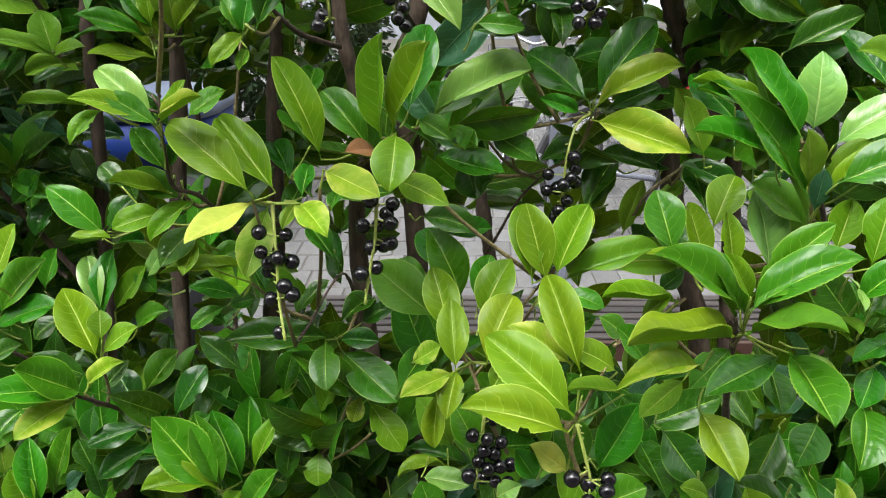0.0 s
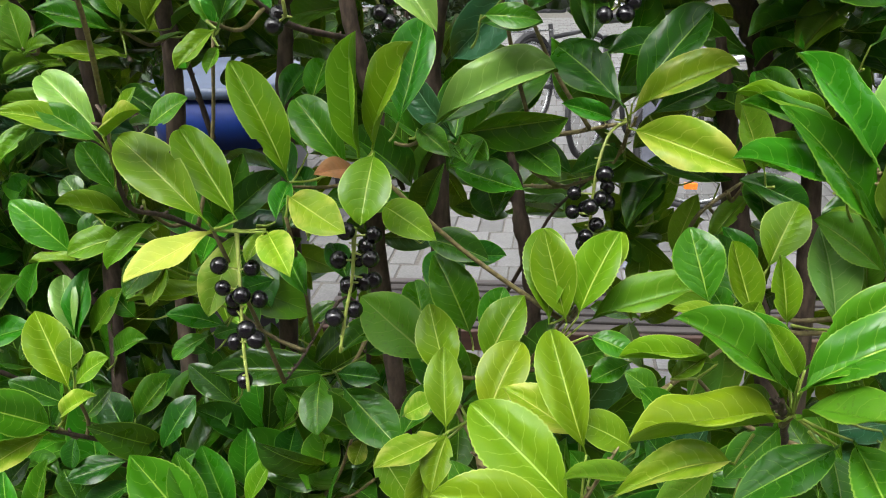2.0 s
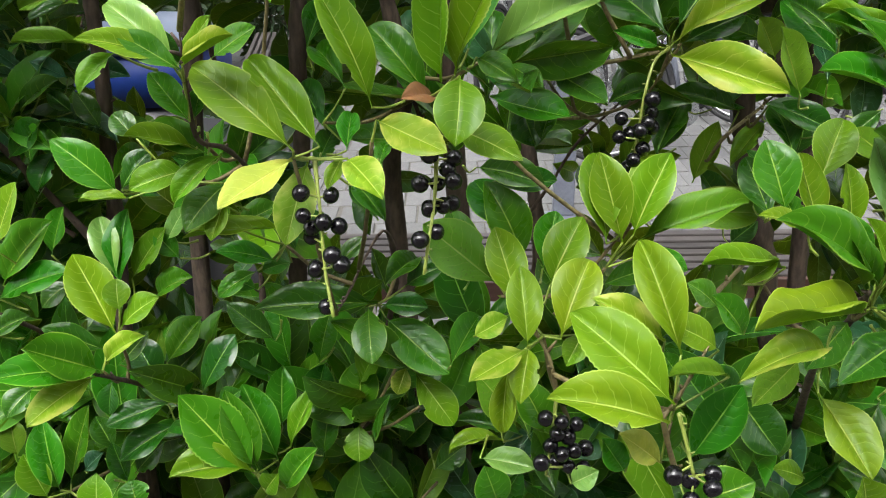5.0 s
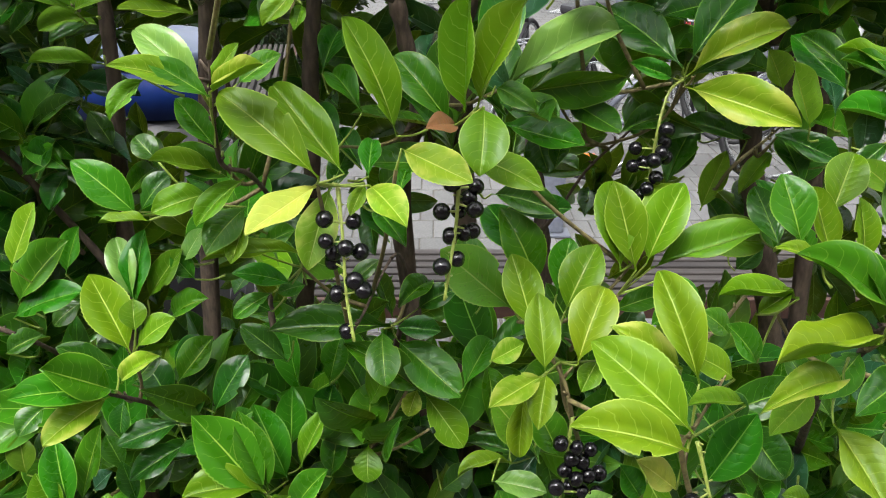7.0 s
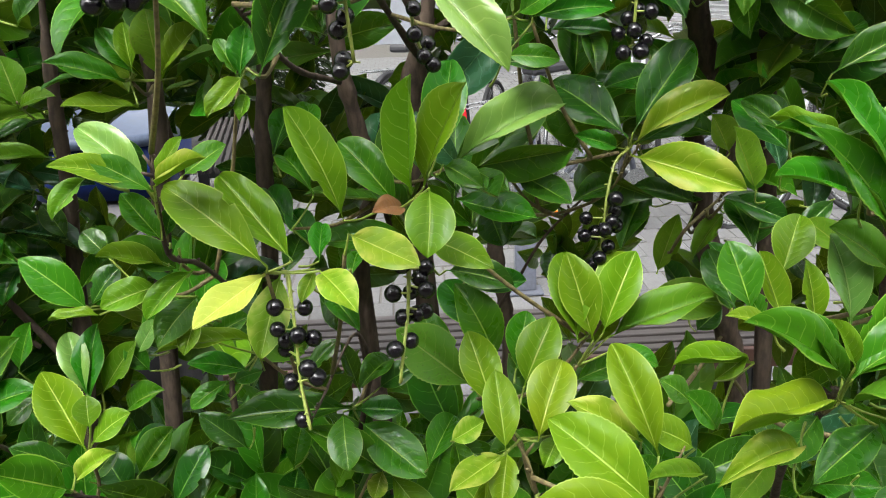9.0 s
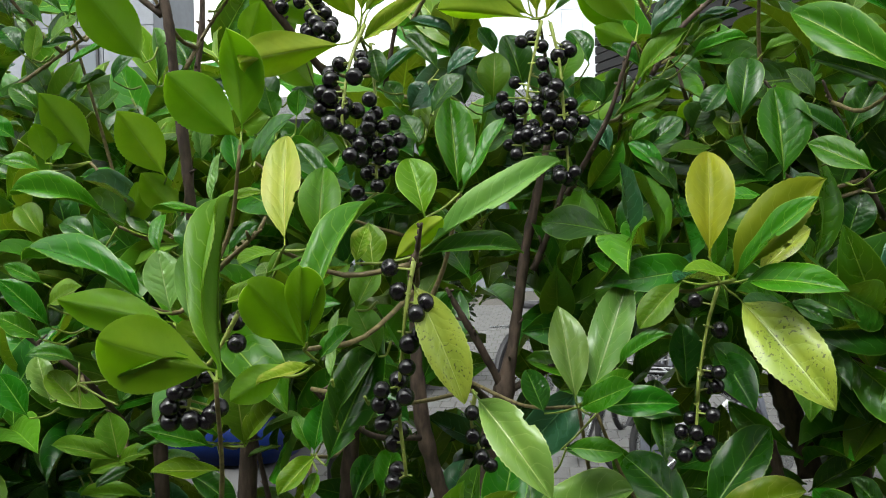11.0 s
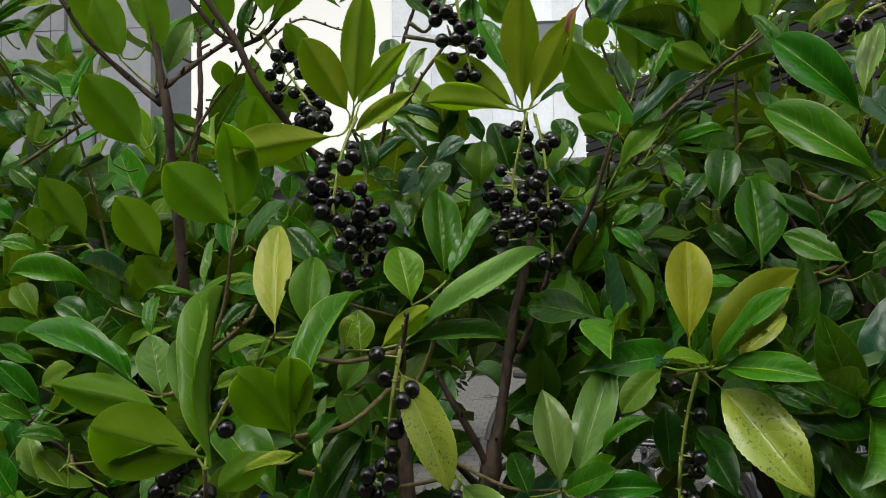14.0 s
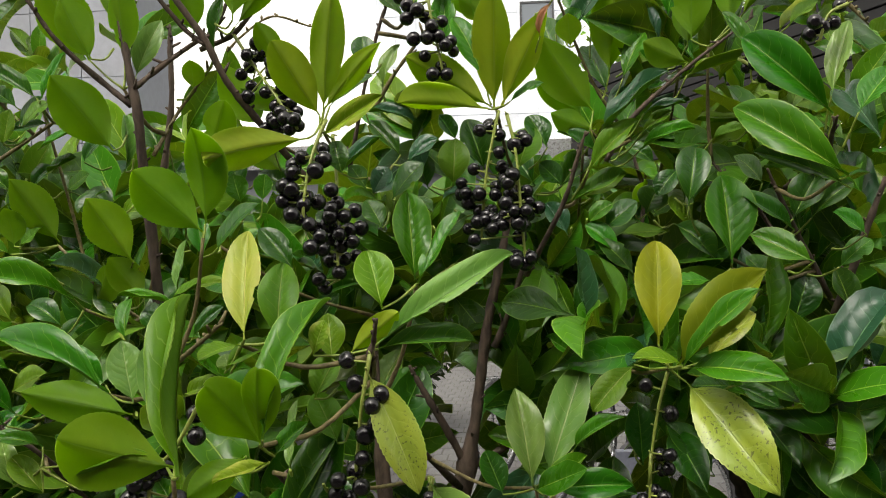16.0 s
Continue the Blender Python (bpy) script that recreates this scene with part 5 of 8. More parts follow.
leaf(s, (-0.134, 0.720, 1.458), (-0.103, 0.740, 1.511), 0.025, -14, "d")
leaf(s, (-0.121, 0.660, 1.500), (-0.120, 0.680, 1.546), 0.010, -40, "p")
leaf(s, (-0.115, 0.600, 1.524), (-0.095, 0.600, 1.544), 0.014, -20, "m")
leaf(s, (-0.105, 0.700, 1.481), (-0.076, 0.690, 1.469), 0.019, -10, "d")
s = sprig(middle_shrub, (-0.148, 0.645, 1.586))
leaf(s, (-0.143, 0.636, 1.590), (-0.151, 0.674, 1.660), 0.027, -12, "Y")
leaf(s, (-0.123, 0.640, 1.589), (-0.123, 0.660, 1.638), 0.026, 6, "o")
leaf(s, (-0.147, 0.640, 1.586), (-0.164, 0.610, 1.580), 0.016, 16, "o")
leaf(s, (-0.164, 0.660, 1.566), (-0.128, 0.650, 1.584), 0.018, -18, "o")
leaf(s, (-0.163, 0.670, 1.565), (-0.167, 0.670, 1.578), 0.014, 6, "p")
leaf(s, (-0.184, 0.640, 1.554), (-0.151, 0.620, 1.564), 0.013, -10, "l")
s = sprig(middle_shrub, (0.041, 0.800, 1.456))
leaf(s, (0.039, 0.790, 1.461), (0.026, 0.820, 1.533), 0.031, 8, "p")
leaf(s, (0.051, 0.800, 1.464), (0.083, 0.835, 1.552), 0.034, -10, "p")
leaf(s, (0.049, 0.780, 1.454), (0.080, 0.774, 1.488), 0.021, -24, "m")
leaf(s, (0.071, 0.790, 1.488), (0.110, 0.780, 1.515), 0.016, -28, "m")
leaf(s, (0.015, 0.820, 1.446), (0.001, 0.830, 1.480), 0.023, 8, "d")
s = sprig(left_shrub, (-0.342, 0.830, 1.602))
leaf(s, (-0.336, 0.800, 1.612), (-0.413, 0.790, 1.629), 0.026, 10, "m")
leaf(s, (-0.348, 0.850, 1.600), (-0.321, 0.830, 1.639), 0.028, -160, "u")
leaf(s, (-0.289, 0.830, 1.610), (-0.316, 0.820, 1.646), 0.029, 168, "u")
leaf(s, (-0.396, 0.860, 1.640), (-0.353, 0.850, 1.647), 0.013, -30, "m")
leaf(s, (-0.312, 0.850, 1.590), (-0.345, 0.860, 1.622), 0.028, 10, "d")
leaf(s, (-0.293, 0.800, 1.578), (-0.294, 0.820, 1.612), 0.017, -20, "m")
leaf(s, (-0.286, 0.840, 1.576), (-0.283, 0.850, 1.607), 0.025, -4, "d")
leaf(s, (-0.241, 0.780, 1.616), (-0.236, 0.790, 1.659), 0.014, -35, "p")
leaf(s, (-0.238, 0.760, 1.612), (-0.209, 0.750, 1.626), 0.013, -24, "l")
leaf(s, (-0.228, 0.760, 1.616), (-0.190, 0.750, 1.624), 0.011, -20, "l")
leaf(s, (-0.243, 0.780, 1.607), (-0.286, 0.770, 1.615), 0.011, 30, "m")
leaf(s, (-0.243, 0.820, 1.577), (-0.219, 0.830, 1.602), 0.017, -20, "d")
leaf(s, (-0.377, 0.860, 1.585), (-0.414, 0.870, 1.606), 0.023, 12, "d")
leaf(s, (-0.425, 0.860, 1.591), (-0.452, 0.870, 1.621), 0.024, 10, "o")
leaf(s, (-0.372, 0.840, 1.572), (-0.346, 0.840, 1.591), 0.020, -16, "d")
s = sprig(left_shrub, (-0.265, 0.710, 1.545))
leaf(s, (-0.257, 0.690, 1.549), (-0.367, 0.725, 1.580), 0.029, 26, "m")
leaf(s, (-0.273, 0.720, 1.551), (-0.310, 0.730, 1.578), 0.019, 14, "m")
leaf(s, (-0.235, 0.680, 1.544), (-0.248, 0.690, 1.586), 0.026, 14, "p")
leaf(s, (-0.207, 0.655, 1.533), (-0.220, 0.665, 1.584), 0.017, 14, "p")
leaf(s, (-0.223, 0.650, 1.541), (-0.293, 0.640, 1.558), 0.028, 160, "u")
leaf(s, (-0.354, 0.740, 1.527), (-0.389, 0.730, 1.564), 0.020, 14, "m")
leaf(s, (-0.361, 0.740, 1.518), (-0.393, 0.730, 1.538), 0.018, 14, "m")
leaf(s, (-0.362, 0.750, 1.543), (-0.334, 0.750, 1.557), 0.024, -10, "o")
leaf(s, (-0.370, 0.760, 1.559), (-0.397, 0.750, 1.574), 0.014, 12, "m")
s = sprig(left_shrub, (-0.165, 0.570, 1.518))
leaf(s, (-0.157, 0.557, 1.522), (-0.170, 0.615, 1.620), 0.018, -40, "l")
leaf(s, (-0.168, 0.580, 1.522), (-0.221, 0.548, 1.545), 0.044, 164, "u")
leaf(s, (-0.178, 0.586, 1.526), (-0.223, 0.570, 1.514), 0.012, 36, "l")
leaf(s, (-0.132, 0.600, 1.524), (-0.159, 0.575, 1.506), 0.020, 150, "u")
leaf(s, (-0.110, 0.570, 1.527), (-0.136, 0.550, 1.520), 0.011, 20, "y")
s = sprig(left_shrub, (-0.350, 0.770, 1.479))
leaf(s, (-0.354, 0.780, 1.494), (-0.393, 0.770, 1.501), 0.018, 20, "m")
leaf(s, (-0.379, 0.780, 1.462), (-0.395, 0.790, 1.498), 0.021, 8, "p")
leaf(s, (-0.349, 0.770, 1.460), (-0.380, 0.780, 1.486), 0.021, 12, "o")
leaf(s, (-0.312, 0.760, 1.464), (-0.285, 0.760, 1.490), 0.022, -16, "d")
leaf(s, (-0.308, 0.780, 1.486), (-0.346, 0.790, 1.502), 0.020, 14, "d")
leaf(s, (-0.398, 0.780, 1.449), (-0.422, 0.780, 1.485), 0.023, 10, "m")
s = sprig(right_shrub, (0.101, 0.930, 1.758))
leaf(s, (0.106, 0.950, 1.779), (0.057, 0.945, 1.852), 0.046, 162, "u")
leaf(s, (0.124, 0.970, 1.817), (0.132, 0.960, 1.912), 0.041, -174, "u")
leaf(s, (0.073, 0.970, 1.859), (0.098, 0.970, 1.882), 0.023, -10, "m")
leaf(s, (0.196, 0.950, 1.839), (0.205, 0.940, 1.891), 0.032, -166, "u")
leaf(s, (0.192, 0.930, 1.818), (0.150, 0.920, 1.837), 0.029, 150, "u")
leaf(s, (0.136, 0.960, 1.811), (0.159, 0.970, 1.857), 0.022, -20, "m")
leaf(s, (0.108, 0.950, 1.761), (0.065, 0.940, 1.777), 0.027, 158, "u")
leaf(s, (0.113, 0.950, 1.734), (0.071, 0.950, 1.760), 0.025, 16, "d")
leaf(s, (0.183, 0.980, 1.875), (0.191, 0.980, 1.914), 0.022, -4, "m")
leaf(s, (0.096, 0.990, 1.813), (0.062, 0.980, 1.817), 0.025, 10, "m")
s = sprig(right_shrub, (0.094, 0.870, 1.715))
leaf(s, (0.104, 0.865, 1.743), (0.162, 0.860, 1.797), 0.022, -40, "g")
leaf(s, (0.094, 0.865, 1.714), (0.137, 0.866, 1.756), 0.022, -10, "o")
leaf(s, (0.144, 0.880, 1.764), (0.180, 0.875, 1.771), 0.011, -20, "g")
leaf(s, (0.141, 0.880, 1.746), (0.169, 0.880, 1.765), 0.014, -16, "l")
leaf(s, (0.139, 0.880, 1.731), (0.186, 0.870, 1.748), 0.017, -20, "m")
leaf(s, (0.078, 0.880, 1.688), (0.126, 0.870, 1.712), 0.022, -24, "m")
leaf(s, (0.191, 0.930, 1.806), (0.250, 0.920, 1.820), 0.010, -40, "y")
leaf(s, (0.131, 0.930, 1.742), (0.157, 0.920, 1.725), 0.019, 0, "d")
leaf(s, (0.154, 0.950, 1.679), (0.166, 0.950, 1.705), 0.030, -4, "d")
leaf(s, (0.114, 0.950, 1.666), (0.145, 0.950, 1.692), 0.027, -10, "d")
leaf(s, (0.099, 0.950, 1.671), (0.124, 0.950, 1.690), 0.019, -10, "m")
leaf(s, (0.126, 0.940, 1.640), (0.095, 0.950, 1.669), 0.024, 10, "m")
leaf(s, (0.171, 0.930, 1.662), (0.128, 0.920, 1.660), 0.019, 16, "o")
leaf(s, (0.174, 0.920, 1.668), (0.206, 0.900, 1.636), 0.025, 0, "d")
leaf(s, (0.184, 0.940, 1.721), (0.161, 0.930, 1.695), 0.023, 8, "d")
leaf(s, (0.079, 0.940, 1.660), (0.059, 0.950, 1.692), 0.023, 8, "g")
leaf(s, (0.215, 0.940, 1.747), (0.243, 0.930, 1.755), 0.016, -20, "o")
s = sprig(right_shrub, (0.276, 0.790, 1.695))
leaf(s, (0.276, 0.765, 1.695), (0.204, 0.810, 1.755), 0.037, -22, "m")
leaf(s, (0.285, 0.786, 1.687), (0.216, 0.800, 1.719), 0.021, -10, "d")
leaf(s, (0.281, 0.810, 1.748), (0.217, 0.830, 1.815), 0.037, -26, "m")
leaf(s, (0.280, 0.810, 1.762), (0.302, 0.830, 1.826), 0.020, -30, "p")
leaf(s, (0.234, 0.870, 1.810), (0.211, 0.880, 1.850), 0.019, 10, "m")
leaf(s, (0.274, 0.930, 1.842), (0.316, 0.930, 1.878), 0.022, -36, "y")
leaf(s, (0.269, 0.880, 1.762), (0.283, 0.880, 1.796), 0.022, -10, "p")
leaf(s, (0.297, 0.800, 1.747), (0.331, 0.820, 1.785), 0.026, -20, "m")
s = sprig(right_shrub, (0.209, 0.850, 1.627))
leaf(s, (0.175, 0.850, 1.680), (0.185, 0.870, 1.731), 0.029, -4, "d")
leaf(s, (0.208, 0.845, 1.631), (0.207, 0.870, 1.707), 0.043, 6, "m")
leaf(s, (0.264, 0.860, 1.658), (0.216, 0.860, 1.689), 0.024, 12, "d")
leaf(s, (0.244, 0.748, 1.632), (0.204, 0.768, 1.653), 0.025, -6, "m")
leaf(s, (0.266, 0.870, 1.668), (0.291, 0.880, 1.709), 0.029, -10, "d")
leaf(s, (0.281, 0.870, 1.668), (0.316, 0.870, 1.698), 0.024, -16, "d")
leaf(s, (0.189, 0.830, 1.617), (0.154, 0.820, 1.615), 0.019, 24, "m")
leaf(s, (0.273, 0.900, 1.576), (0.290, 0.910, 1.622), 0.033, -6, "d")
leaf(s, (0.300, 0.900, 1.566), (0.255, 0.890, 1.573), 0.021, 20, "d")
leaf(s, (0.300, 0.860, 1.626), (0.327, 0.860, 1.649), 0.021, -16, "m")
leaf(s, (0.263, 0.920, 1.606), (0.241, 0.930, 1.637), 0.029, 10, "d")
leaf(s, (0.257, 0.930, 1.704), (0.232, 0.930, 1.730), 0.026, 10, "d")
leaf(s, (0.323, 0.900, 1.587), (0.313, 0.910, 1.626), 0.025, 6, "d")
leaf(s, (0.315, 0.840, 1.653), (0.289, 0.840, 1.672), 0.021, 10, "m")
s = sprig(right_shrub, (0.141, 0.760, 1.555))
leaf(s, (0.133, 0.755, 1.573), (0.136, 0.780, 1.650), 0.034, -4, "q")
leaf(s, (0.147, 0.755, 1.557), (0.210, 0.742, 1.627), 0.040, -14, "q")
leaf(s, (0.149, 0.745, 1.558), (0.197, 0.712, 1.614), 0.020, -30, "m")
leaf(s, (0.154, 0.750, 1.556), (0.211, 0.700, 1.553), 0.026, 0, "m")
leaf(s, (0.154, 0.765, 1.544), (0.205, 0.706, 1.475), 0.043, 11, "s")
leaf(s, (0.149, 0.750, 1.558), (0.111, 0.735, 1.565), 0.019, 30, "l")
leaf(s, (0.121, 0.800, 1.553), (0.086, 0.785, 1.519), 0.024, 4, "o")
leaf(s, (0.174, 0.790, 1.557), (0.215, 0.800, 1.592), 0.022, -10, "s")
leaf(s, (0.195, 0.800, 1.536), (0.163, 0.790, 1.537), 0.017, 20, "d")
leaf(s, (0.198, 0.800, 1.536), (0.229, 0.790, 1.521), 0.017, -10, "d")
s = sprig(right_shrub, (0.107, 0.920, 1.566))
leaf(s, (0.139, 0.930, 1.621), (0.108, 0.940, 1.655), 0.024, 10, "d")
leaf(s, (0.082, 0.920, 1.585), (0.119, 0.920, 1.623), 0.036, -14, "d")
leaf(s, (0.098, 0.920, 1.542), (0.062, 0.920, 1.590), 0.024, 10, "d")
leaf(s, (0.088, 0.900, 1.546), (0.055, 0.900, 1.568), 0.020, 14, "m")
leaf(s, (0.136, 0.880, 1.456), (0.133, 0.890, 1.510), 0.029, 4, "d")
leaf(s, (0.191, 0.850, 1.454), (0.155, 0.860, 1.496), 0.028, 10, "d")
leaf(s, (0.076, 0.860, 1.441), (0.127, 0.850, 1.439), 0.024, -20, "d")
leaf(s, (0.151, 0.940, 1.585), (0.132, 0.950, 1.617), 0.026, 8, "d")
s = sprig(right_shrub, (0.293, 0.900, 1.499))
leaf(s, (0.297, 0.900, 1.464), (0.272, 0.910, 1.513), 0.028, 10, "o")
leaf(s, (0.326, 0.900, 1.459), (0.296, 0.910, 1.518), 0.028, 10, "o")
leaf(s, (0.294, 0.930, 1.514), (0.327, 0.940, 1.544), 0.029, -12, "d")
leaf(s, (0.260, 0.920, 1.465), (0.244, 0.930, 1.504), 0.028, 8, "d")
leaf(s, (0.329, 0.920, 1.526), (0.324, 0.930, 1.565), 0.025, 4, "d")
leaf(s, (0.292, 0.900, 1.421), (0.267, 0.910, 1.452), 0.028, 10, "d")
s = sprig(left_shrub, (-0.316, 0.770, 1.124))
leaf(s, (-0.316, 0.765, 1.128), (-0.351, 0.790, 1.189), 0.038, 14, "l")
leaf(s, (-0.314, 0.785, 1.162), (-0.307, 0.810, 1.221), 0.027, -8, "m")
leaf(s, (-0.315, 0.785, 1.168), (-0.333, 0.810, 1.214), 0.024, 10, "p")
leaf(s, (-0.305, 0.790, 1.166), (-0.275, 0.800, 1.208), 0.024, -14, "l")
leaf(s, (-0.310, 0.765, 1.134), (-0.274, 0.760, 1.162), 0.024, -20, "l")
leaf(s, (-0.308, 0.760, 1.150), (-0.311, 0.770, 1.175), 0.023, 4, "l")
leaf(s, (-0.289, 0.800, 1.144), (-0.254, 0.790, 1.167), 0.025, -24, "m")
leaf(s, (-0.327, 0.765, 1.099), (-0.290, 0.760, 1.128), 0.020, -22, "y")
s = sprig(left_shrub, (-0.330, 0.760, 1.095))
leaf(s, (-0.330, 0.755, 1.099), (-0.364, 0.705, 1.147), 0.038, 26, "m")
leaf(s, (-0.330, 0.755, 1.096), (-0.391, 0.700, 1.123), 0.033, 24, "m")
leaf(s, (-0.334, 0.755, 1.093), (-0.371, 0.700, 1.081), 0.029, 10, "y")
leaf(s, (-0.401, 0.780, 1.069), (-0.419, 0.760, 1.051), 0.025, 8, "d")
leaf(s, (-0.419, 0.800, 1.157), (-0.377, 0.820, 1.208), 0.038, -14, "m")
leaf(s, (-0.425, 0.800, 1.144), (-0.357, 0.790, 1.173), 0.030, -24, "m")
leaf(s, (-0.392, 0.840, 1.168), (-0.379, 0.850, 1.210), 0.022, -10, "m")
leaf(s, (-0.410, 0.780, 1.198), (-0.387, 0.790, 1.252), 0.026, -16, "l")
leaf(s, (-0.342, 0.800, 1.094), (-0.389, 0.790, 1.121), 0.023, 18, "d")
leaf(s, (-0.437, 0.800, 1.110), (-0.402, 0.800, 1.128), 0.022, -16, "d")
leaf(s, (-0.388, 0.860, 1.133), (-0.415, 0.850, 1.112), 0.023, 10, "d")
s = sprig(left_shrub, (-0.372, 0.750, 0.982))
leaf(s, (-0.378, 0.745, 0.987), (-0.389, 0.760, 1.050), 0.030, 10, "m")
leaf(s, (-0.370, 0.750, 0.990), (-0.352, 0.770, 1.057), 0.025, -14, "m")
leaf(s, (-0.387, 0.740, 0.983), (-0.400, 0.740, 1.028), 0.027, 12, "l")
leaf(s, (-0.380, 0.800, 0.968), (-0.360, 0.800, 0.988), 0.018, -20, "g")
leaf(s, (-0.349, 0.800, 0.991), (-0.365, 0.810, 1.020), 0.022, 10, "d")
leaf(s, (-0.337, 0.790, 0.961), (-0.350, 0.800, 1.000), 0.020, 8, "d")
leaf(s, (-0.439, 0.800, 0.984), (-0.445, 0.810, 1.020), 0.026, 6, "o")
leaf(s, (-0.341, 0.730, 0.974), (-0.341, 0.740, 1.008), 0.030, 0, "l")
leaf(s, (-0.448, 0.840, 0.975), (-0.424, 0.850, 1.003), 0.024, -10, "d")
leaf(s, (-0.319, 0.760, 0.954), (-0.326, 0.770, 0.979), 0.028, 4, "m")
s = sprig(left_shrub, (-0.307, 0.830, 1.030))
leaf(s, (-0.312, 0.840, 1.037), (-0.340, 0.860, 1.075), 0.035, 8, "d")
leaf(s, (-0.293, 0.800, 1.040), (-0.344, 0.780, 1.029), 0.026, 18, "d")
leaf(s, (-0.289, 0.800, 1.018), (-0.338, 0.780, 0.991), 0.028, 16, "d")
leaf(s, (-0.310, 0.840, 1.037), (-0.267, 0.850, 1.076), 0.029, -16, "d")
leaf(s, (-0.303, 0.840, 1.059), (-0.271, 0.860, 1.096), 0.033, -14, "m")
leaf(s, (-0.261, 0.800, 1.051), (-0.231, 0.820, 1.097), 0.029, -12, "d")
leaf(s, (-0.333, 0.800, 0.965), (-0.302, 0.800, 1.000), 0.026, -14, "d")
leaf(s, (-0.340, 0.800, 1.064), (-0.344, 0.790, 1.035), 0.021, 4, "d")
leaf(s, (-0.331, 0.800, 1.079), (-0.305, 0.810, 1.107), 0.020, -14, "d")
leaf(s, (-0.296, 0.830, 1.019), (-0.277, 0.840, 1.055), 0.024, -12, "d")
leaf(s, (-0.276, 0.800, 1.012), (-0.251, 0.800, 1.037), 0.022, -10, "d")
s = sprig(left_shrub, (-0.211, 0.760, 0.991))
leaf(s, (-0.210, 0.750, 0.995), (-0.269, 0.760, 1.072), 0.049, 18, "m")
leaf(s, (-0.208, 0.755, 1.000), (-0.233, 0.770, 1.070), 0.031, 10, "m")
leaf(s, (-0.197, 0.790, 0.985), (-0.227, 0.810, 1.053), 0.035, 8, "m")
leaf(s, (-0.199, 0.830, 0.994), (-0.199, 0.850, 1.049), 0.029, 0, "m")
leaf(s, (-0.187, 0.800, 0.992), (-0.160, 0.820, 1.044), 0.020, -22, "l")
leaf(s, (-0.210, 0.750, 1.001), (-0.273, 0.720, 1.017), 0.034, 36, "l")
leaf(s, (-0.164, 0.840, 0.954), (-0.155, 0.850, 1.012), 0.026, -6, "m")
leaf(s, (-0.173, 0.880, 0.992), (-0.165, 0.890, 1.028), 0.031, -4, "d")
leaf(s, (-0.190, 0.780, 0.960), (-0.159, 0.780, 1.004), 0.028, -20, "m")
leaf(s, (-0.202, 0.750, 0.980), (-0.187, 0.740, 1.006), 0.021, -10, "l")
leaf(s, (-0.243, 0.790, 1.043), (-0.224, 0.790, 1.058), 0.020, -10, "d")
leaf(s, (-0.192, 0.860, 0.922), (-0.165, 0.860, 0.957), 0.027, -10, "d")
s = sprig(middle_shrub, (-0.174, 0.790, 1.195))
leaf(s, (-0.171, 0.770, 1.217), (-0.246, 0.750, 1.217), 0.022, 30, "l")
leaf(s, (-0.183, 0.790, 1.180), (-0.230, 0.780, 1.194), 0.021, 22, "m")
leaf(s, (-0.201, 0.800, 1.168), (-0.234, 0.790, 1.149), 0.019, 14, "m")
leaf(s, (-0.203, 0.800, 1.150), (-0.226, 0.800, 1.161), 0.016, 14, "m")
leaf(s, (-0.196, 0.820, 1.091), (-0.239, 0.830, 1.123), 0.025, 12, "d")
leaf(s, (-0.172, 0.800, 1.175), (-0.195, 0.790, 1.172), 0.017, 16, "m")
leaf(s, (-0.209, 0.750, 1.251), (-0.218, 0.730, 1.222), 0.018, 10, "l")
leaf(s, (-0.275, 0.800, 1.196), (-0.256, 0.800, 1.226), 0.018, -10, "p")
leaf(s, (-0.211, 0.780, 1.214), (-0.176, 0.780, 1.232), 0.022, -18, "m")
leaf(s, (-0.266, 0.800, 1.180), (-0.285, 0.800, 1.203), 0.019, 8, "m")
leaf(s, (-0.215, 0.760, 1.242), (-0.214, 0.740, 1.226), 0.014, 4, "l")
s = sprig(middle_shrub, (-0.102, 0.820, 1.126))
leaf(s, (-0.102, 0.810, 1.132), (-0.209, 0.800, 1.131), 0.035, 14, "d")
leaf(s, (-0.098, 0.810, 1.130), (-0.058, 0.800, 1.131), 0.022, -14, "d")
leaf(s, (-0.097, 0.820, 1.113), (-0.040, 0.780, 1.078), 0.041, -10, "m")
leaf(s, (-0.109, 0.800, 1.133), (-0.105, 0.760, 1.099), 0.030, 4, "m")
leaf(s, (-0.077, 0.810, 1.066), (-0.143, 0.800, 1.120), 0.034, 12, "m")
leaf(s, (-0.163, 0.850, 1.051), (-0.151, 0.860, 1.097), 0.026, -6, "m")
leaf(s, (-0.127, 0.840, 0.995), (-0.124, 0.860, 1.049), 0.038, -2, "m")
leaf(s, (-0.127, 0.840, 0.991), (-0.127, 0.820, 0.961), 0.029, 2, "l")
leaf(s, (-0.073, 0.825, 1.056), (-0.037, 0.800, 1.013), 0.032, -8, "l")
leaf(s, (-0.079, 0.820, 1.063), (-0.088, 0.810, 1.040), 0.019, 6, "y")
leaf(s, (-0.151, 0.880, 1.128), (-0.116, 0.890, 1.162), 0.019, -24, "d")
leaf(s, (-0.079, 0.840, 1.134), (-0.041, 0.840, 1.154), 0.024, -16, "d")
leaf(s, (-0.091, 0.900, 0.925), (-0.055, 0.900, 0.964), 0.032, -10, "d")
leaf(s, (-0.169, 0.860, 1.109), (-0.197, 0.860, 1.121), 0.021, 10, "d")
leaf(s, (-0.056, 0.860, 0.923), (-0.025, 0.860, 0.951), 0.027, -10, "d")
leaf(s, (-0.102, 0.880, 0.910), (-0.127, 0.890, 0.932), 0.029, 8, "d")
s = sprig(right_shrub, (0.068, 0.890, 1.303))
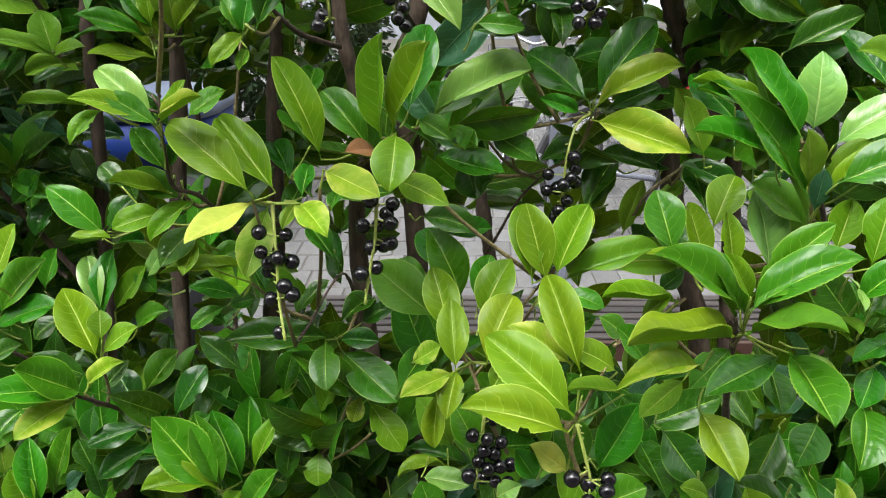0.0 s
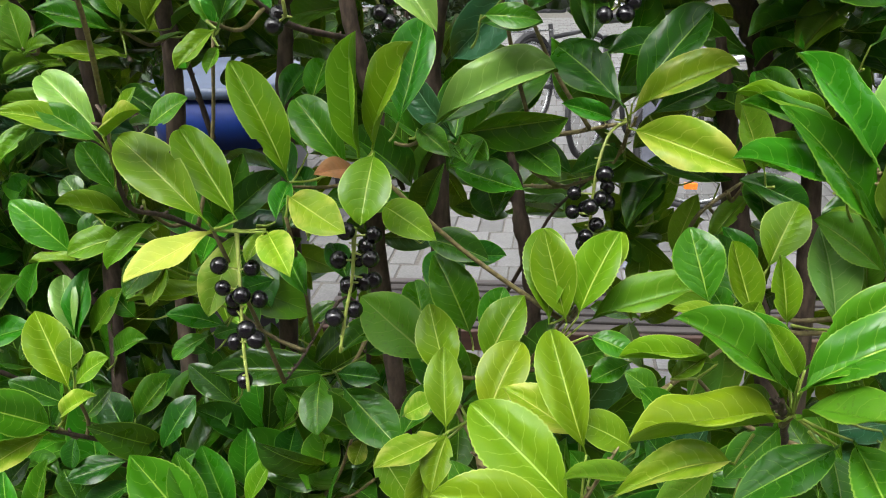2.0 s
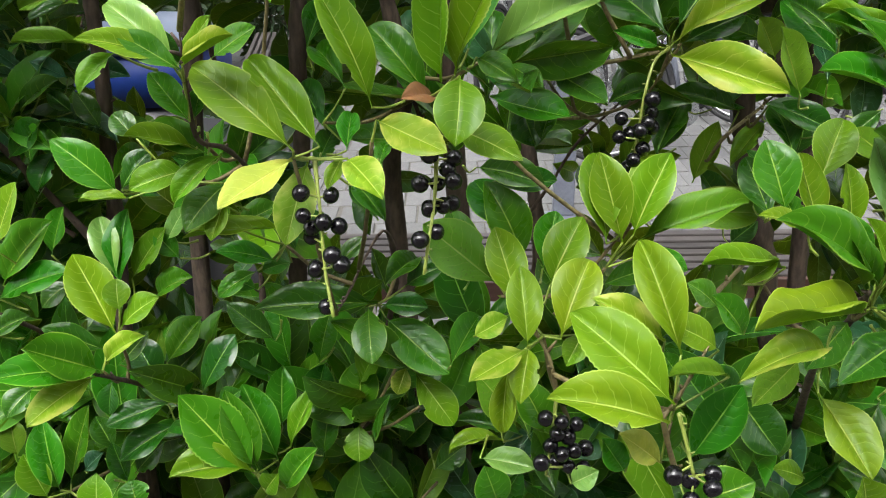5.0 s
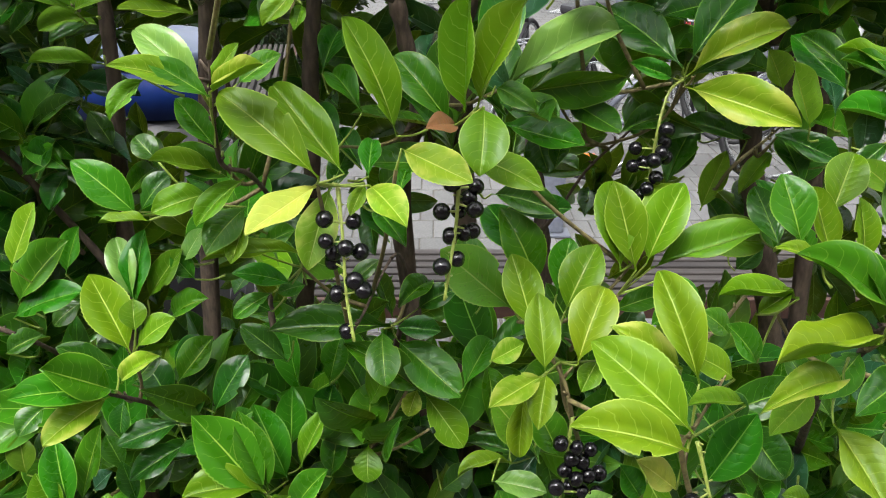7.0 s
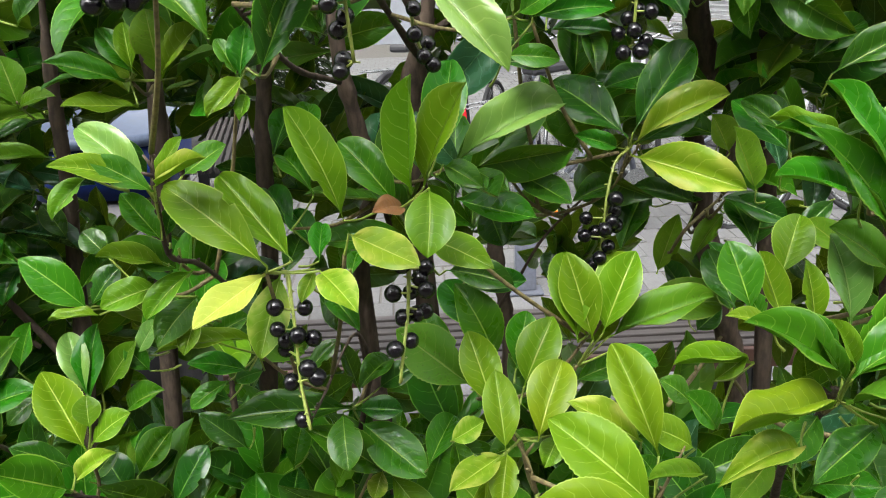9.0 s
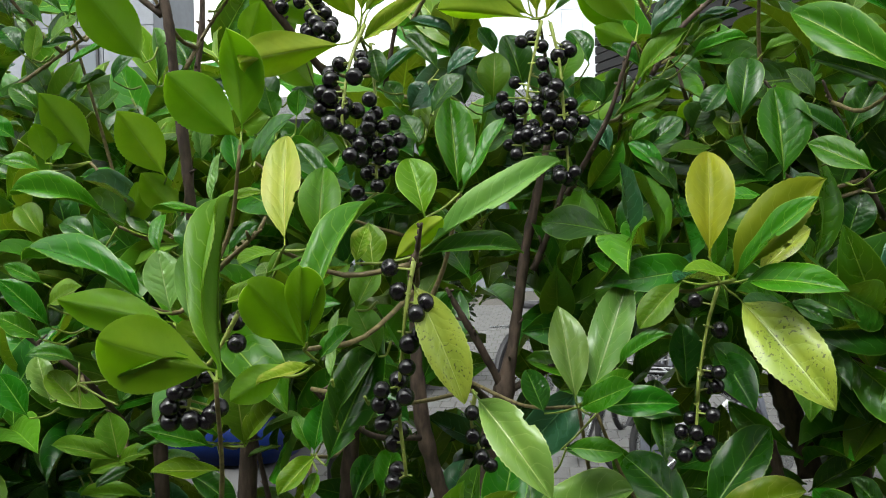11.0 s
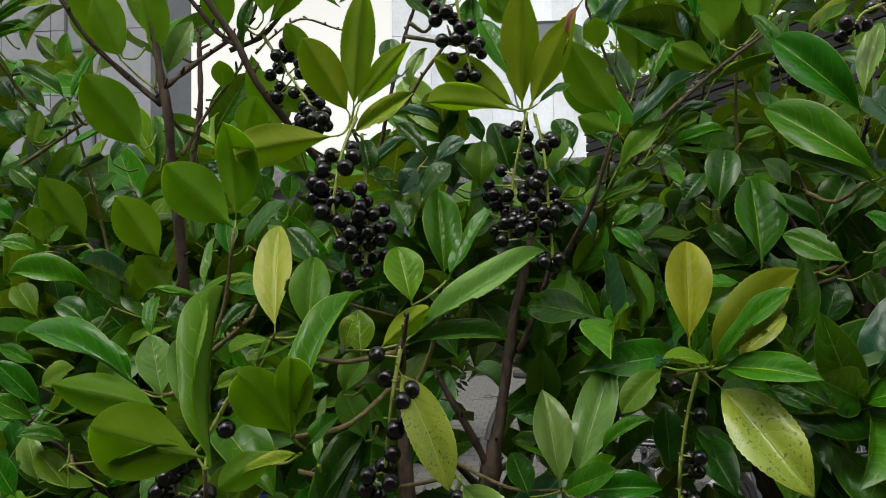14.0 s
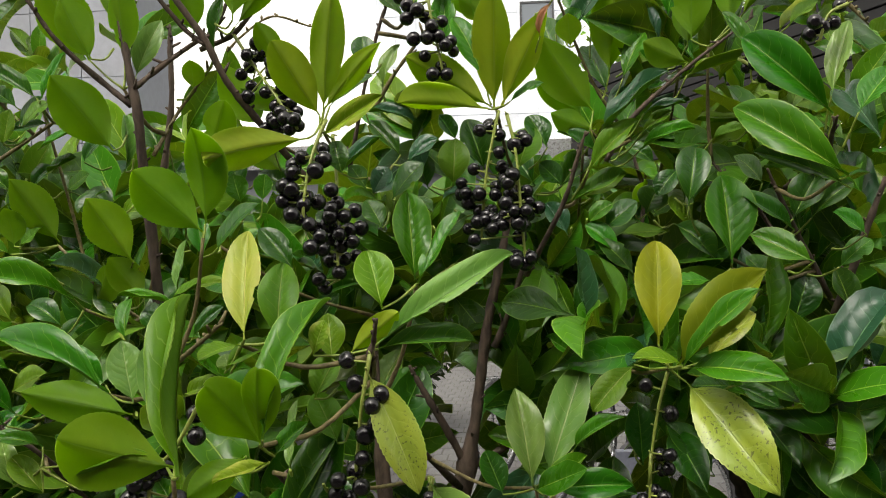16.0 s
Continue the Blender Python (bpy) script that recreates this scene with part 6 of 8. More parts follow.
leaf(s, (0.101, 0.880, 1.287), (0.047, 0.890, 1.315), 0.026, 14, "d")
leaf(s, (0.024, 0.870, 1.293), (0.035, 0.850, 1.259), 0.033, 0, "d")
leaf(s, (-0.004, 0.800, 1.243), (0.048, 0.790, 1.247), 0.021, -8, "d")
leaf(s, (0.110, 0.920, 1.390), (0.115, 0.930, 1.454), 0.037, -4, "d")
leaf(s, (0.020, 0.850, 1.334), (0.033, 0.840, 1.313), 0.024, 0, "m")
leaf(s, (-0.011, 0.880, 1.316), (0.046, 0.870, 1.301), 0.028, -6, "d")
leaf(s, (0.050, 0.880, 1.348), (0.032, 0.870, 1.322), 0.027, 6, "d")
leaf(s, (0.147, 0.900, 1.312), (0.113, 0.890, 1.286), 0.023, 10, "d")
leaf(s, (0.204, 0.920, 1.273), (0.231, 0.920, 1.303), 0.023, -10, "d")
s = sprig(left_shrub, (-0.285, 0.810, 1.876))
leaf(s, (-0.319, 0.800, 1.811), (-0.341, 0.790, 1.860), 0.029, 168, "u")
leaf(s, (-0.284, 0.800, 1.882), (-0.295, 0.790, 1.931), 0.036, 170, "u")
leaf(s, (-0.280, 0.820, 1.882), (-0.252, 0.810, 1.930), 0.038, -164, "u")
leaf(s, (-0.245, 0.840, 1.840), (-0.257, 0.830, 1.886), 0.031, 170, "u")
leaf(s, (-0.205, 0.820, 1.844), (-0.210, 0.800, 1.929), 0.046, 176, "u")
leaf(s, (-0.206, 0.830, 1.841), (-0.150, 0.820, 1.907), 0.022, -140, "u")
leaf(s, (-0.425, 0.850, 1.904), (-0.445, 0.840, 1.946), 0.024, 12, "d")
s = sprig(left_shrub, (-0.508, 0.910, 1.858))
leaf(s, (-0.501, 0.900, 1.888), (-0.512, 0.900, 1.936), 0.029, 8, "m")
leaf(s, (-0.508, 0.920, 1.888), (-0.509, 0.930, 1.947), 0.018, -20, "p")
leaf(s, (-0.499, 0.910, 1.891), (-0.472, 0.910, 1.915), 0.018, -20, "m")
leaf(s, (-0.503, 0.910, 1.874), (-0.461, 0.900, 1.891), 0.012, -30, "m")
leaf(s, (-0.515, 0.910, 1.857), (-0.458, 0.900, 1.871), 0.017, -24, "m")
leaf(s, (-0.526, 0.900, 1.862), (-0.491, 0.900, 1.892), 0.028, -14, "d")
leaf(s, (-0.526, 0.910, 1.814), (-0.508, 0.920, 1.843), 0.026, -10, "m")
leaf(s, (-0.490, 0.930, 1.804), (-0.514, 0.940, 1.832), 0.021, 8, "d")
leaf(s, (-0.449, 0.920, 1.778), (-0.425, 0.920, 1.805), 0.023, -12, "d")
leaf(s, (-0.502, 0.940, 1.832), (-0.466, 0.930, 1.834), 0.015, -10, "d")
s = sprig(middle_shrub, (-0.067, 0.930, 1.879))
leaf(s, (-0.109, 0.920, 1.817), (-0.112, 0.930, 1.854), 0.023, 4, "d")
leaf(s, (-0.080, 0.930, 1.895), (-0.071, 0.940, 1.944), 0.018, -10, "m")
leaf(s, (-0.069, 0.940, 1.873), (-0.074, 0.950, 1.906), 0.023, 4, "m")
leaf(s, (-0.072, 0.930, 1.870), (-0.104, 0.930, 1.901), 0.015, 14, "d")
leaf(s, (-0.046, 0.930, 1.887), (-0.027, 0.930, 1.904), 0.012, -20, "d")
leaf(s, (-0.059, 0.930, 1.893), (-0.040, 0.930, 1.929), 0.015, -16, "m")
leaf(s, (-0.036, 0.930, 1.843), (-0.032, 0.940, 1.891), 0.023, -2, "m")
leaf(s, (-0.000, 0.930, 1.901), (-0.026, 0.920, 1.912), 0.013, 16, "l")
s = sprig(middle_shrub, (0.011, 0.930, 1.866))
leaf(s, (0.008, 0.930, 1.868), (0.019, 0.920, 1.944), 0.030, -170, "u")
leaf(s, (0.011, 0.930, 1.868), (-0.019, 0.920, 1.885), 0.023, 150, "u")
leaf(s, (0.072, 0.950, 1.891), (0.038, 0.940, 1.919), 0.015, 14, "d")
s = sprig(right_shrub, (0.076, 0.960, 1.889))
leaf(s, (0.075, 0.950, 1.891), (0.064, 0.950, 1.951), 0.018, 16, "l")
leaf(s, (0.076, 0.950, 1.891), (0.091, 0.950, 1.949), 0.015, -16, "l")
leaf(s, (0.091, 0.980, 1.858), (0.124, 0.980, 1.910), 0.029, -20, "g")
leaf(s, (0.086, 0.950, 1.841), (0.083, 0.940, 1.871), 0.025, 174, "u")
s = sprig(right_shrub, (0.211, 0.930, 1.832))
leaf(s, (0.196, 0.930, 1.839), (0.197, 0.920, 1.904), 0.039, 178, "u")
leaf(s, (0.230, 0.930, 1.851), (0.243, 0.920, 1.930), 0.032, -166, "u")
leaf(s, (0.239, 0.920, 1.856), (0.293, 0.910, 1.884), 0.015, -40, "y")
leaf(s, (0.306, 0.900, 1.891), (0.265, 0.890, 1.881), 0.021, 26, "Y")
leaf(s, (0.307, 0.900, 1.891), (0.335, 0.890, 1.875), 0.021, -26, "y")
leaf(s, (0.275, 0.900, 1.841), (0.303, 0.900, 1.862), 0.016, -20, "o")
leaf(s, (0.170, 0.960, 1.840), (0.157, 0.970, 1.893), 0.014, 30, "g")
s = sprig(right_shrub, (0.218, 0.910, 1.251))
leaf(s, (0.223, 0.900, 1.276), (0.161, 0.900, 1.295), 0.023, 10, "d")
leaf(s, (0.187, 0.900, 1.209), (0.205, 0.900, 1.267), 0.024, -14, "o")
leaf(s, (0.155, 0.910, 1.234), (0.177, 0.920, 1.284), 0.028, -10, "d")
leaf(s, (0.250, 0.900, 1.322), (0.232, 0.900, 1.359), 0.030, 6, "o")
leaf(s, (0.281, 0.850, 1.267), (0.229, 0.850, 1.294), 0.027, 14, "d")
leaf(s, (0.272, 0.880, 1.238), (0.281, 0.890, 1.279), 0.027, -6, "d")
leaf(s, (0.328, 0.850, 1.288), (0.292, 0.840, 1.260), 0.020, 12, "d")
leaf(s, (0.244, 0.850, 1.210), (0.221, 0.860, 1.251), 0.026, 10, "m")
leaf(s, (0.239, 0.840, 1.192), (0.230, 0.850, 1.217), 0.019, 6, "m")
leaf(s, (0.290, 0.950, 1.365), (0.317, 0.950, 1.403), 0.032, -14, "o")
leaf(s, (0.278, 0.950, 1.375), (0.265, 0.960, 1.413), 0.029, 6, "d")
leaf(s, (0.114, 0.930, 1.388), (0.164, 0.920, 1.379), 0.021, -16, "d")
leaf(s, (0.228, 0.930, 1.171), (0.204, 0.940, 1.209), 0.025, 8, "d")
leaf(s, (0.243, 0.940, 1.293), (0.221, 0.950, 1.324), 0.025, 8, "d")
leaf(s, (0.305, 0.900, 1.343), (0.279, 0.910, 1.371), 0.024, 10, "d")
leaf(s, (0.190, 0.930, 1.311), (0.214, 0.920, 1.303), 0.018, -10, "d")
leaf(s, (0.136, 0.930, 1.268), (0.114, 0.940, 1.293), 0.024, 10, "d")
leaf(s, (0.234, 0.920, 1.139), (0.259, 0.920, 1.163), 0.022, -14, "d")
s = sprig(left_shrub, (-0.450, 0.960, 1.259))
leaf(s, (-0.451, 0.980, 1.304), (-0.475, 0.970, 1.330), 0.014, 14, "g")
leaf(s, (-0.410, 0.980, 1.298), (-0.441, 0.970, 1.316), 0.021, 14, "g")
leaf(s, (-0.464, 0.970, 1.261), (-0.486, 0.970, 1.302), 0.023, 8, "d")
leaf(s, (-0.458, 0.930, 1.232), (-0.421, 0.930, 1.267), 0.032, -14, "d")
leaf(s, (-0.454, 0.960, 1.266), (-0.410, 0.960, 1.301), 0.023, -16, "d")
leaf(s, (-0.454, 0.980, 1.346), (-0.481, 0.970, 1.341), 0.013, 20, "g")
leaf(s, (-0.494, 0.950, 1.267), (-0.456, 0.940, 1.261), 0.023, -10, "o")
leaf(s, (-0.421, 0.950, 1.233), (-0.437, 0.930, 1.198), 0.028, 6, "d")
leaf(s, (-0.409, 0.950, 1.368), (-0.372, 0.940, 1.373), 0.015, -20, "o")
leaf(s, (-0.381, 0.970, 1.250), (-0.405, 0.980, 1.284), 0.023, 8, "d")
leaf(s, (-0.474, 0.960, 1.207), (-0.502, 0.950, 1.191), 0.022, 12, "d")
leaf(s, (-0.411, 0.980, 1.264), (-0.433, 0.980, 1.284), 0.018, 8, "d")
leaf(s, (-0.466, 0.970, 1.359), (-0.442, 0.980, 1.387), 0.020, -12, "d")
leaf(s, (-0.439, 0.990, 1.290), (-0.454, 0.990, 1.315), 0.018, 8, "d")
leaf(s, (-0.446, 0.980, 1.258), (-0.422, 0.970, 1.238), 0.021, -4, "m")
leaf(s, (-0.460, 0.990, 1.296), (-0.490, 0.980, 1.306), 0.014, 16, "g")
s = sprig(middle_shrub, (0.011, 0.970, 1.711))
leaf(s, (0.000, 0.970, 1.727), (-0.018, 0.980, 1.779), 0.033, 6, "d")
leaf(s, (0.033, 0.970, 1.726), (0.051, 0.970, 1.767), 0.033, -8, "o")
leaf(s, (0.062, 0.970, 1.747), (0.045, 0.980, 1.781), 0.028, 8, "d")
leaf(s, (-0.056, 0.970, 1.711), (-0.069, 0.980, 1.748), 0.028, 6, "d")
leaf(s, (0.012, 0.970, 1.716), (0.020, 0.980, 1.758), 0.031, -4, "d")
leaf(s, (-0.017, 0.980, 1.735), (-0.056, 0.980, 1.752), 0.025, 12, "d")
leaf(s, (0.077, 0.980, 1.711), (0.055, 0.980, 1.734), 0.028, 8, "d")
leaf(s, (-0.080, 0.990, 1.732), (-0.115, 0.990, 1.749), 0.025, 10, "d")
s = sprig(left_shrub, (-0.312, 0.950, 1.754))
leaf(s, (-0.318, 0.950, 1.748), (-0.339, 0.960, 1.781), 0.026, 6, "d")
leaf(s, (-0.310, 0.960, 1.732), (-0.281, 0.960, 1.737), 0.020, -8, "g")
leaf(s, (-0.329, 0.950, 1.715), (-0.306, 0.950, 1.731), 0.022, -8, "d")
leaf(s, (-0.404, 0.960, 1.745), (-0.381, 0.960, 1.768), 0.023, -10, "d")
leaf(s, (-0.417, 0.950, 1.716), (-0.394, 0.950, 1.733), 0.023, -10, "m")
leaf(s, (-0.452, 0.950, 1.717), (-0.429, 0.950, 1.739), 0.025, -10, "d")
leaf(s, (-0.361, 0.930, 1.691), (-0.389, 0.940, 1.715), 0.025, 10, "d")
leaf(s, (-0.500, 0.960, 1.776), (-0.525, 0.970, 1.802), 0.026, 8, "d")
s = sprig(middle_shrub, (-0.196, 0.900, 1.755))
leaf(s, (-0.204, 0.900, 1.768), (-0.245, 0.900, 1.827), 0.038, 168, "u")
leaf(s, (-0.191, 0.920, 1.726), (-0.229, 0.920, 1.769), 0.034, 168, "u")
leaf(s, (-0.175, 0.900, 1.786), (-0.223, 0.900, 1.803), 0.026, 160, "u")
leaf(s, (-0.232, 0.930, 1.711), (-0.252, 0.940, 1.746), 0.027, 8, "d")
leaf(s, (-0.182, 0.930, 1.700), (-0.218, 0.940, 1.728), 0.027, 8, "d")
r = raceme(middle_shrub, (-0.132, 0.700, 1.295), (-0.128, 0.685, 1.257), (-0.126, 0.675, 1.222), (-0.120, 0.660, 1.192))
berry(r, (-0.140, 0.682, 1.275))
berry(r, (-0.121, 0.692, 1.270))
berry(r, (-0.140, 0.684, 1.258))
berry(r, (-0.136, 0.692, 1.246))
berry(r, (-0.137, 0.695, 1.238))
berry(r, (-0.126, 0.681, 1.254))
berry(r, (-0.116, 0.687, 1.249))
berry(r, (-0.119, 0.665, 1.236))
berry(r, (-0.133, 0.679, 1.220))
berry(r, (-0.113, 0.665, 1.229))
berry(r, (-0.126, 0.670, 1.195))
r = raceme(middle_shrub, (-0.047, 0.690, 1.301), (-0.049, 0.685, 1.269), (-0.053, 0.675, 1.244), (-0.057, 0.670, 1.219))
berry(r, (-0.052, 0.686, 1.300))
berry(r, (-0.035, 0.694, 1.295))
berry(r, (-0.040, 0.693, 1.287))
berry(r, (-0.047, 0.694, 1.277))
berry(r, (-0.036, 0.683, 1.282))
berry(r, (-0.059, 0.690, 1.278))
berry(r, (-0.053, 0.687, 1.261))
berry(r, (-0.043, 0.693, 1.261))
berry(r, (-0.037, 0.695, 1.262))
berry(r, (-0.059, 0.669, 1.245))
berry(r, (-0.048, 0.681, 1.246))
r = raceme(right_shrub, (0.139, 0.826, 1.346), (0.124, 0.812, 1.338), (0.115, 0.800, 1.312), (0.112, 0.800, 1.278), (0.109, 0.800, 1.254))
berry(r, (0.121, 0.796, 1.311))
berry(r, (0.124, 0.810, 1.297))
berry(r, (0.119, 0.797, 1.292))
berry(r, (0.099, 0.804, 1.294))
berry(r, (0.098, 0.804, 1.279))
berry(r, (0.108, 0.809, 1.280))
berry(r, (0.111, 0.788, 1.288))
berry(r, (0.116, 0.797, 1.271))
berry(r, (0.108, 0.792, 1.263))
berry(r, (0.107, 0.805, 1.253))
berry(r, (0.124, 0.806, 1.286))
r = raceme(middle_shrub, (0.039, 0.675, 1.121), (0.036, 0.670, 1.095), (0.031, 0.660, 1.059))
berry(r, (0.046, 0.683, 1.111))
berry(r, (0.029, 0.659, 1.109))
berry(r, (0.041, 0.660, 1.105))
berry(r, (0.053, 0.668, 1.098))
berry(r, (0.047, 0.667, 1.088))
berry(r, (0.034, 0.665, 1.082))
berry(r, (0.042, 0.659, 1.078))
berry(r, (0.052, 0.665, 1.077))
berry(r, (0.038, 0.669, 1.064))
berry(r, (0.061, 0.671, 1.075))
berry(r, (0.059, 0.663, 1.063))
berry(r, (0.026, 0.650, 1.077))
berry(r, (0.048, 0.665, 1.063))
berry(r, (0.039, 0.665, 1.092))
r = raceme(middle_shrub, (0.101, 0.575, 1.165), (0.106, 0.570, 1.146), (0.111, 0.565, 1.126))
berry(r, (0.097, 0.560, 1.130))
berry(r, (0.110, 0.568, 1.121))
berry(r, (0.124, 0.569, 1.124))
berry(r, (0.122, 0.560, 1.120))
berry(r, (0.109, 0.559, 1.112))
r = raceme(middle_shrub, (-0.113, 0.755, 1.747), (-0.121, 0.740, 1.718), (-0.125, 0.730, 1.686), (-0.126, 0.730, 1.665))
berry(r, (-0.131, 0.750, 1.718))
berry(r, (-0.114, 0.749, 1.716))
berry(r, (-0.117, 0.733, 1.706))
berry(r, (-0.135, 0.737, 1.705))
berry(r, (-0.135, 0.732, 1.692))
berry(r, (-0.141, 0.733, 1.695))
berry(r, (-0.125, 0.740, 1.687))
berry(r, (-0.127, 0.734, 1.681))
berry(r, (-0.133, 0.725, 1.673))
berry(r, (-0.120, 0.723, 1.666))
berry(r, (-0.112, 0.724, 1.657))
berry(r, (-0.129, 0.733, 1.671))
berry(r, (-0.118, 0.719, 1.649))
berry(r, (-0.142, 0.734, 1.684))
berry(r, (-0.140, 0.761, 1.713))
berry(r, (-0.135, 0.743, 1.685))
berry(r, (-0.119, 0.750, 1.684))
berry(r, (-0.140, 0.751, 1.677))
berry(r, (-0.116, 0.749, 1.648))
r = raceme(middle_shrub, (-0.117, 0.800, 1.742), (-0.112, 0.790, 1.698), (-0.111, 0.785, 1.666), (-0.111, 0.780, 1.624))
berry(r, (-0.120, 0.775, 1.727))
berry(r, (-0.114, 0.775, 1.695))
berry(r, (-0.114, 0.775, 1.680))
berry(r, (-0.108, 0.775, 1.660))
berry(r, (-0.110, 0.780, 1.685))
berry(r, (-0.115, 0.774, 1.674))
berry(r, (-0.104, 0.777, 1.674))
berry(r, (-0.114, 0.788, 1.665))
berry(r, (-0.104, 0.796, 1.664))
berry(r, (-0.121, 0.774, 1.649))
berry(r, (-0.108, 0.781, 1.651))
berry(r, (-0.119, 0.790, 1.640))
berry(r, (-0.107, 0.791, 1.641))
berry(r, (-0.110, 0.782, 1.630))
berry(r, (-0.125, 0.776, 1.625))
berry(r, (-0.098, 0.778, 1.654))
berry(r, (-0.117, 0.793, 1.657))
berry(r, (-0.119, 0.783, 1.668))
berry(r, (-0.129, 0.780, 1.666))
berry(r, (-0.100, 0.802, 1.680))
berry(r, (-0.096, 0.805, 1.666))
berry(r, (-0.115, 0.811, 1.646))
berry(r, (-0.099, 0.799, 1.643))
berry(r, (-0.124, 0.794, 1.618))
r = raceme(middle_shrub, (-0.218, 0.860, 1.845), (-0.197, 0.850, 1.814), (-0.175, 0.840, 1.784), (-0.153, 0.830, 1.752))
berry(r, (-0.154, 0.838, 1.756))
berry(r, (-0.195, 0.857, 1.833))
berry(r, (-0.200, 0.844, 1.820))
berry(r, (-0.189, 0.856, 1.824))
berry(r, (-0.179, 0.844, 1.813))
berry(r, (-0.179, 0.846, 1.805))
berry(r, (-0.209, 0.857, 1.806))
berry(r, (-0.201, 0.860, 1.796))
berry(r, (-0.186, 0.851, 1.788))
berry(r, (-0.171, 0.848, 1.790))
berry(r, (-0.175, 0.846, 1.775))
berry(r, (-0.164, 0.850, 1.778))
berry(r, (-0.180, 0.852, 1.765))
berry(r, (-0.165, 0.833, 1.762))
berry(r, (-0.154, 0.822, 1.759))
berry(r, (-0.169, 0.835, 1.768))
berry(r, (-0.161, 0.834, 1.753))
berry(r, (-0.192, 0.859, 1.823))
berry(r, (-0.202, 0.871, 1.824))
berry(r, (-0.204, 0.867, 1.815))
berry(r, (-0.202, 0.852, 1.785))
berry(r, (-0.171, 0.863, 1.803))
berry(r, (-0.172, 0.863, 1.786))
berry(r, (-0.158, 0.850, 1.770))
berry(r, (-0.187, 0.856, 1.757))
berry(r, (-0.162, 0.856, 1.771))
berry(r, (-0.177, 0.849, 1.762))
berry(r, (-0.176, 0.854, 1.756))
r = raceme(middle_shrub, (0.017, 0.865, 1.768), (0.009, 0.860, 1.732), (0.004, 0.860, 1.703), (-0.000, 0.860, 1.656))
berry(r, (-0.000, 0.866, 1.751))
berry(r, (0.017, 0.868, 1.747))
berry(r, (0.017, 0.853, 1.730))
berry(r, (-0.006, 0.872, 1.718))
berry(r, (0.019, 0.868, 1.719))
berry(r, (-0.011, 0.866, 1.688))
berry(r, (-0.001, 0.867, 1.681))
berry(r, (0.009, 0.871, 1.681))
berry(r, (-0.003, 0.857, 1.671))
berry(r, (0.013, 0.857, 1.694))
berry(r, (0.021, 0.854, 1.706))
berry(r, (0.004, 0.854, 1.672))
berry(r, (-0.013, 0.861, 1.696))
berry(r, (-0.001, 0.856, 1.695))
berry(r, (0.008, 0.890, 1.759))
berry(r, (0.009, 0.878, 1.755))
berry(r, (0.020, 0.881, 1.711))
berry(r, (-0.018, 0.881, 1.697))
berry(r, (-0.012, 0.882, 1.666))
berry(r, (0.013, 0.882, 1.703))
berry(r, (0.008, 0.874, 1.664))
berry(r, (-0.017, 0.873, 1.706))
r = raceme(middle_shrub, (0.024, 0.850, 1.763), (0.031, 0.845, 1.729), (0.034, 0.840, 1.686), (0.038, 0.840, 1.629))
berry(r, (0.030, 0.850, 1.736))
berry(r, (0.040, 0.853, 1.740))
berry(r, (0.028, 0.835, 1.709))
berry(r, (0.024, 0.835, 1.702))
berry(r, (0.040, 0.850, 1.696))
berry(r, (0.026, 0.848, 1.694))
berry(r, (0.041, 0.850, 1.687))
berry(r, (0.039, 0.829, 1.678))
berry(r, (0.030, 0.851, 1.691))
berry(r, (0.032, 0.832, 1.668))
berry(r, (0.021, 0.852, 1.677))
berry(r, (0.014, 0.846, 1.672))
berry(r, (0.011, 0.835, 1.664))
berry(r, (0.033, 0.847, 1.657))
berry(r, (-0.005, 0.839, 1.655))
berry(r, (0.042, 0.835, 1.639))
berry(r, (0.030, 0.831, 1.636))
berry(r, (0.019, 0.836, 1.667))
berry(r, (0.035, 0.837, 1.667))
berry(r, (0.022, 0.832, 1.685))
berry(r, (0.029, 0.829, 1.678))
berry(r, (0.037, 0.838, 1.634))
berry(r, (0.037, 0.860, 1.744))
berry(r, (0.032, 0.861, 1.735))
berry(r, (0.033, 0.858, 1.690))
berry(r, (0.036, 0.866, 1.694))
berry(r, (0.050, 0.856, 1.682))
berry(r, (0.035, 0.858, 1.683))
berry(r, (0.005, 0.859, 1.676))
berry(r, (0.009, 0.856, 1.674))
berry(r, (0.038, 0.865, 1.667))
berry(r, (0.041, 0.861, 1.676))
berry(r, (0.030, 0.853, 1.641))
r = raceme(middle_shrub, (-0.045, 0.880, 1.880), (-0.041, 0.875, 1.851), (-0.034, 0.870, 1.819), (-0.031, 0.870, 1.799))
berry(r, (-0.063, 0.878, 1.867))
berry(r, (-0.053, 0.868, 1.860))
berry(r, (-0.063, 0.873, 1.854))
berry(r, (-0.047, 0.880, 1.857))
berry(r, (-0.040, 0.864, 1.844))
berry(r, (-0.057, 0.871, 1.835))
berry(r, (-0.044, 0.864, 1.834))
berry(r, (-0.034, 0.865, 1.835))
berry(r, (-0.028, 0.861, 1.826))
berry(r, (-0.024, 0.872, 1.832))
berry(r, (-0.048, 0.878, 1.821))
berry(r, (-0.034, 0.882, 1.812))
berry(r, (-0.040, 0.866, 1.802))
berry(r, (-0.028, 0.868, 1.802))
berry(r, (-0.073, 0.902, 1.881))
berry(r, (-0.033, 0.891, 1.855))
berry(r, (-0.023, 0.885, 1.826))
berry(r, (-0.039, 0.890, 1.811))
r = raceme(middle_shrub, (-0.066, 0.655, 1.578), (-0.071, 0.650, 1.547), (-0.076, 0.655, 1.508), (-0.078, 0.660, 1.482), (-0.075, 0.665, 1.440))
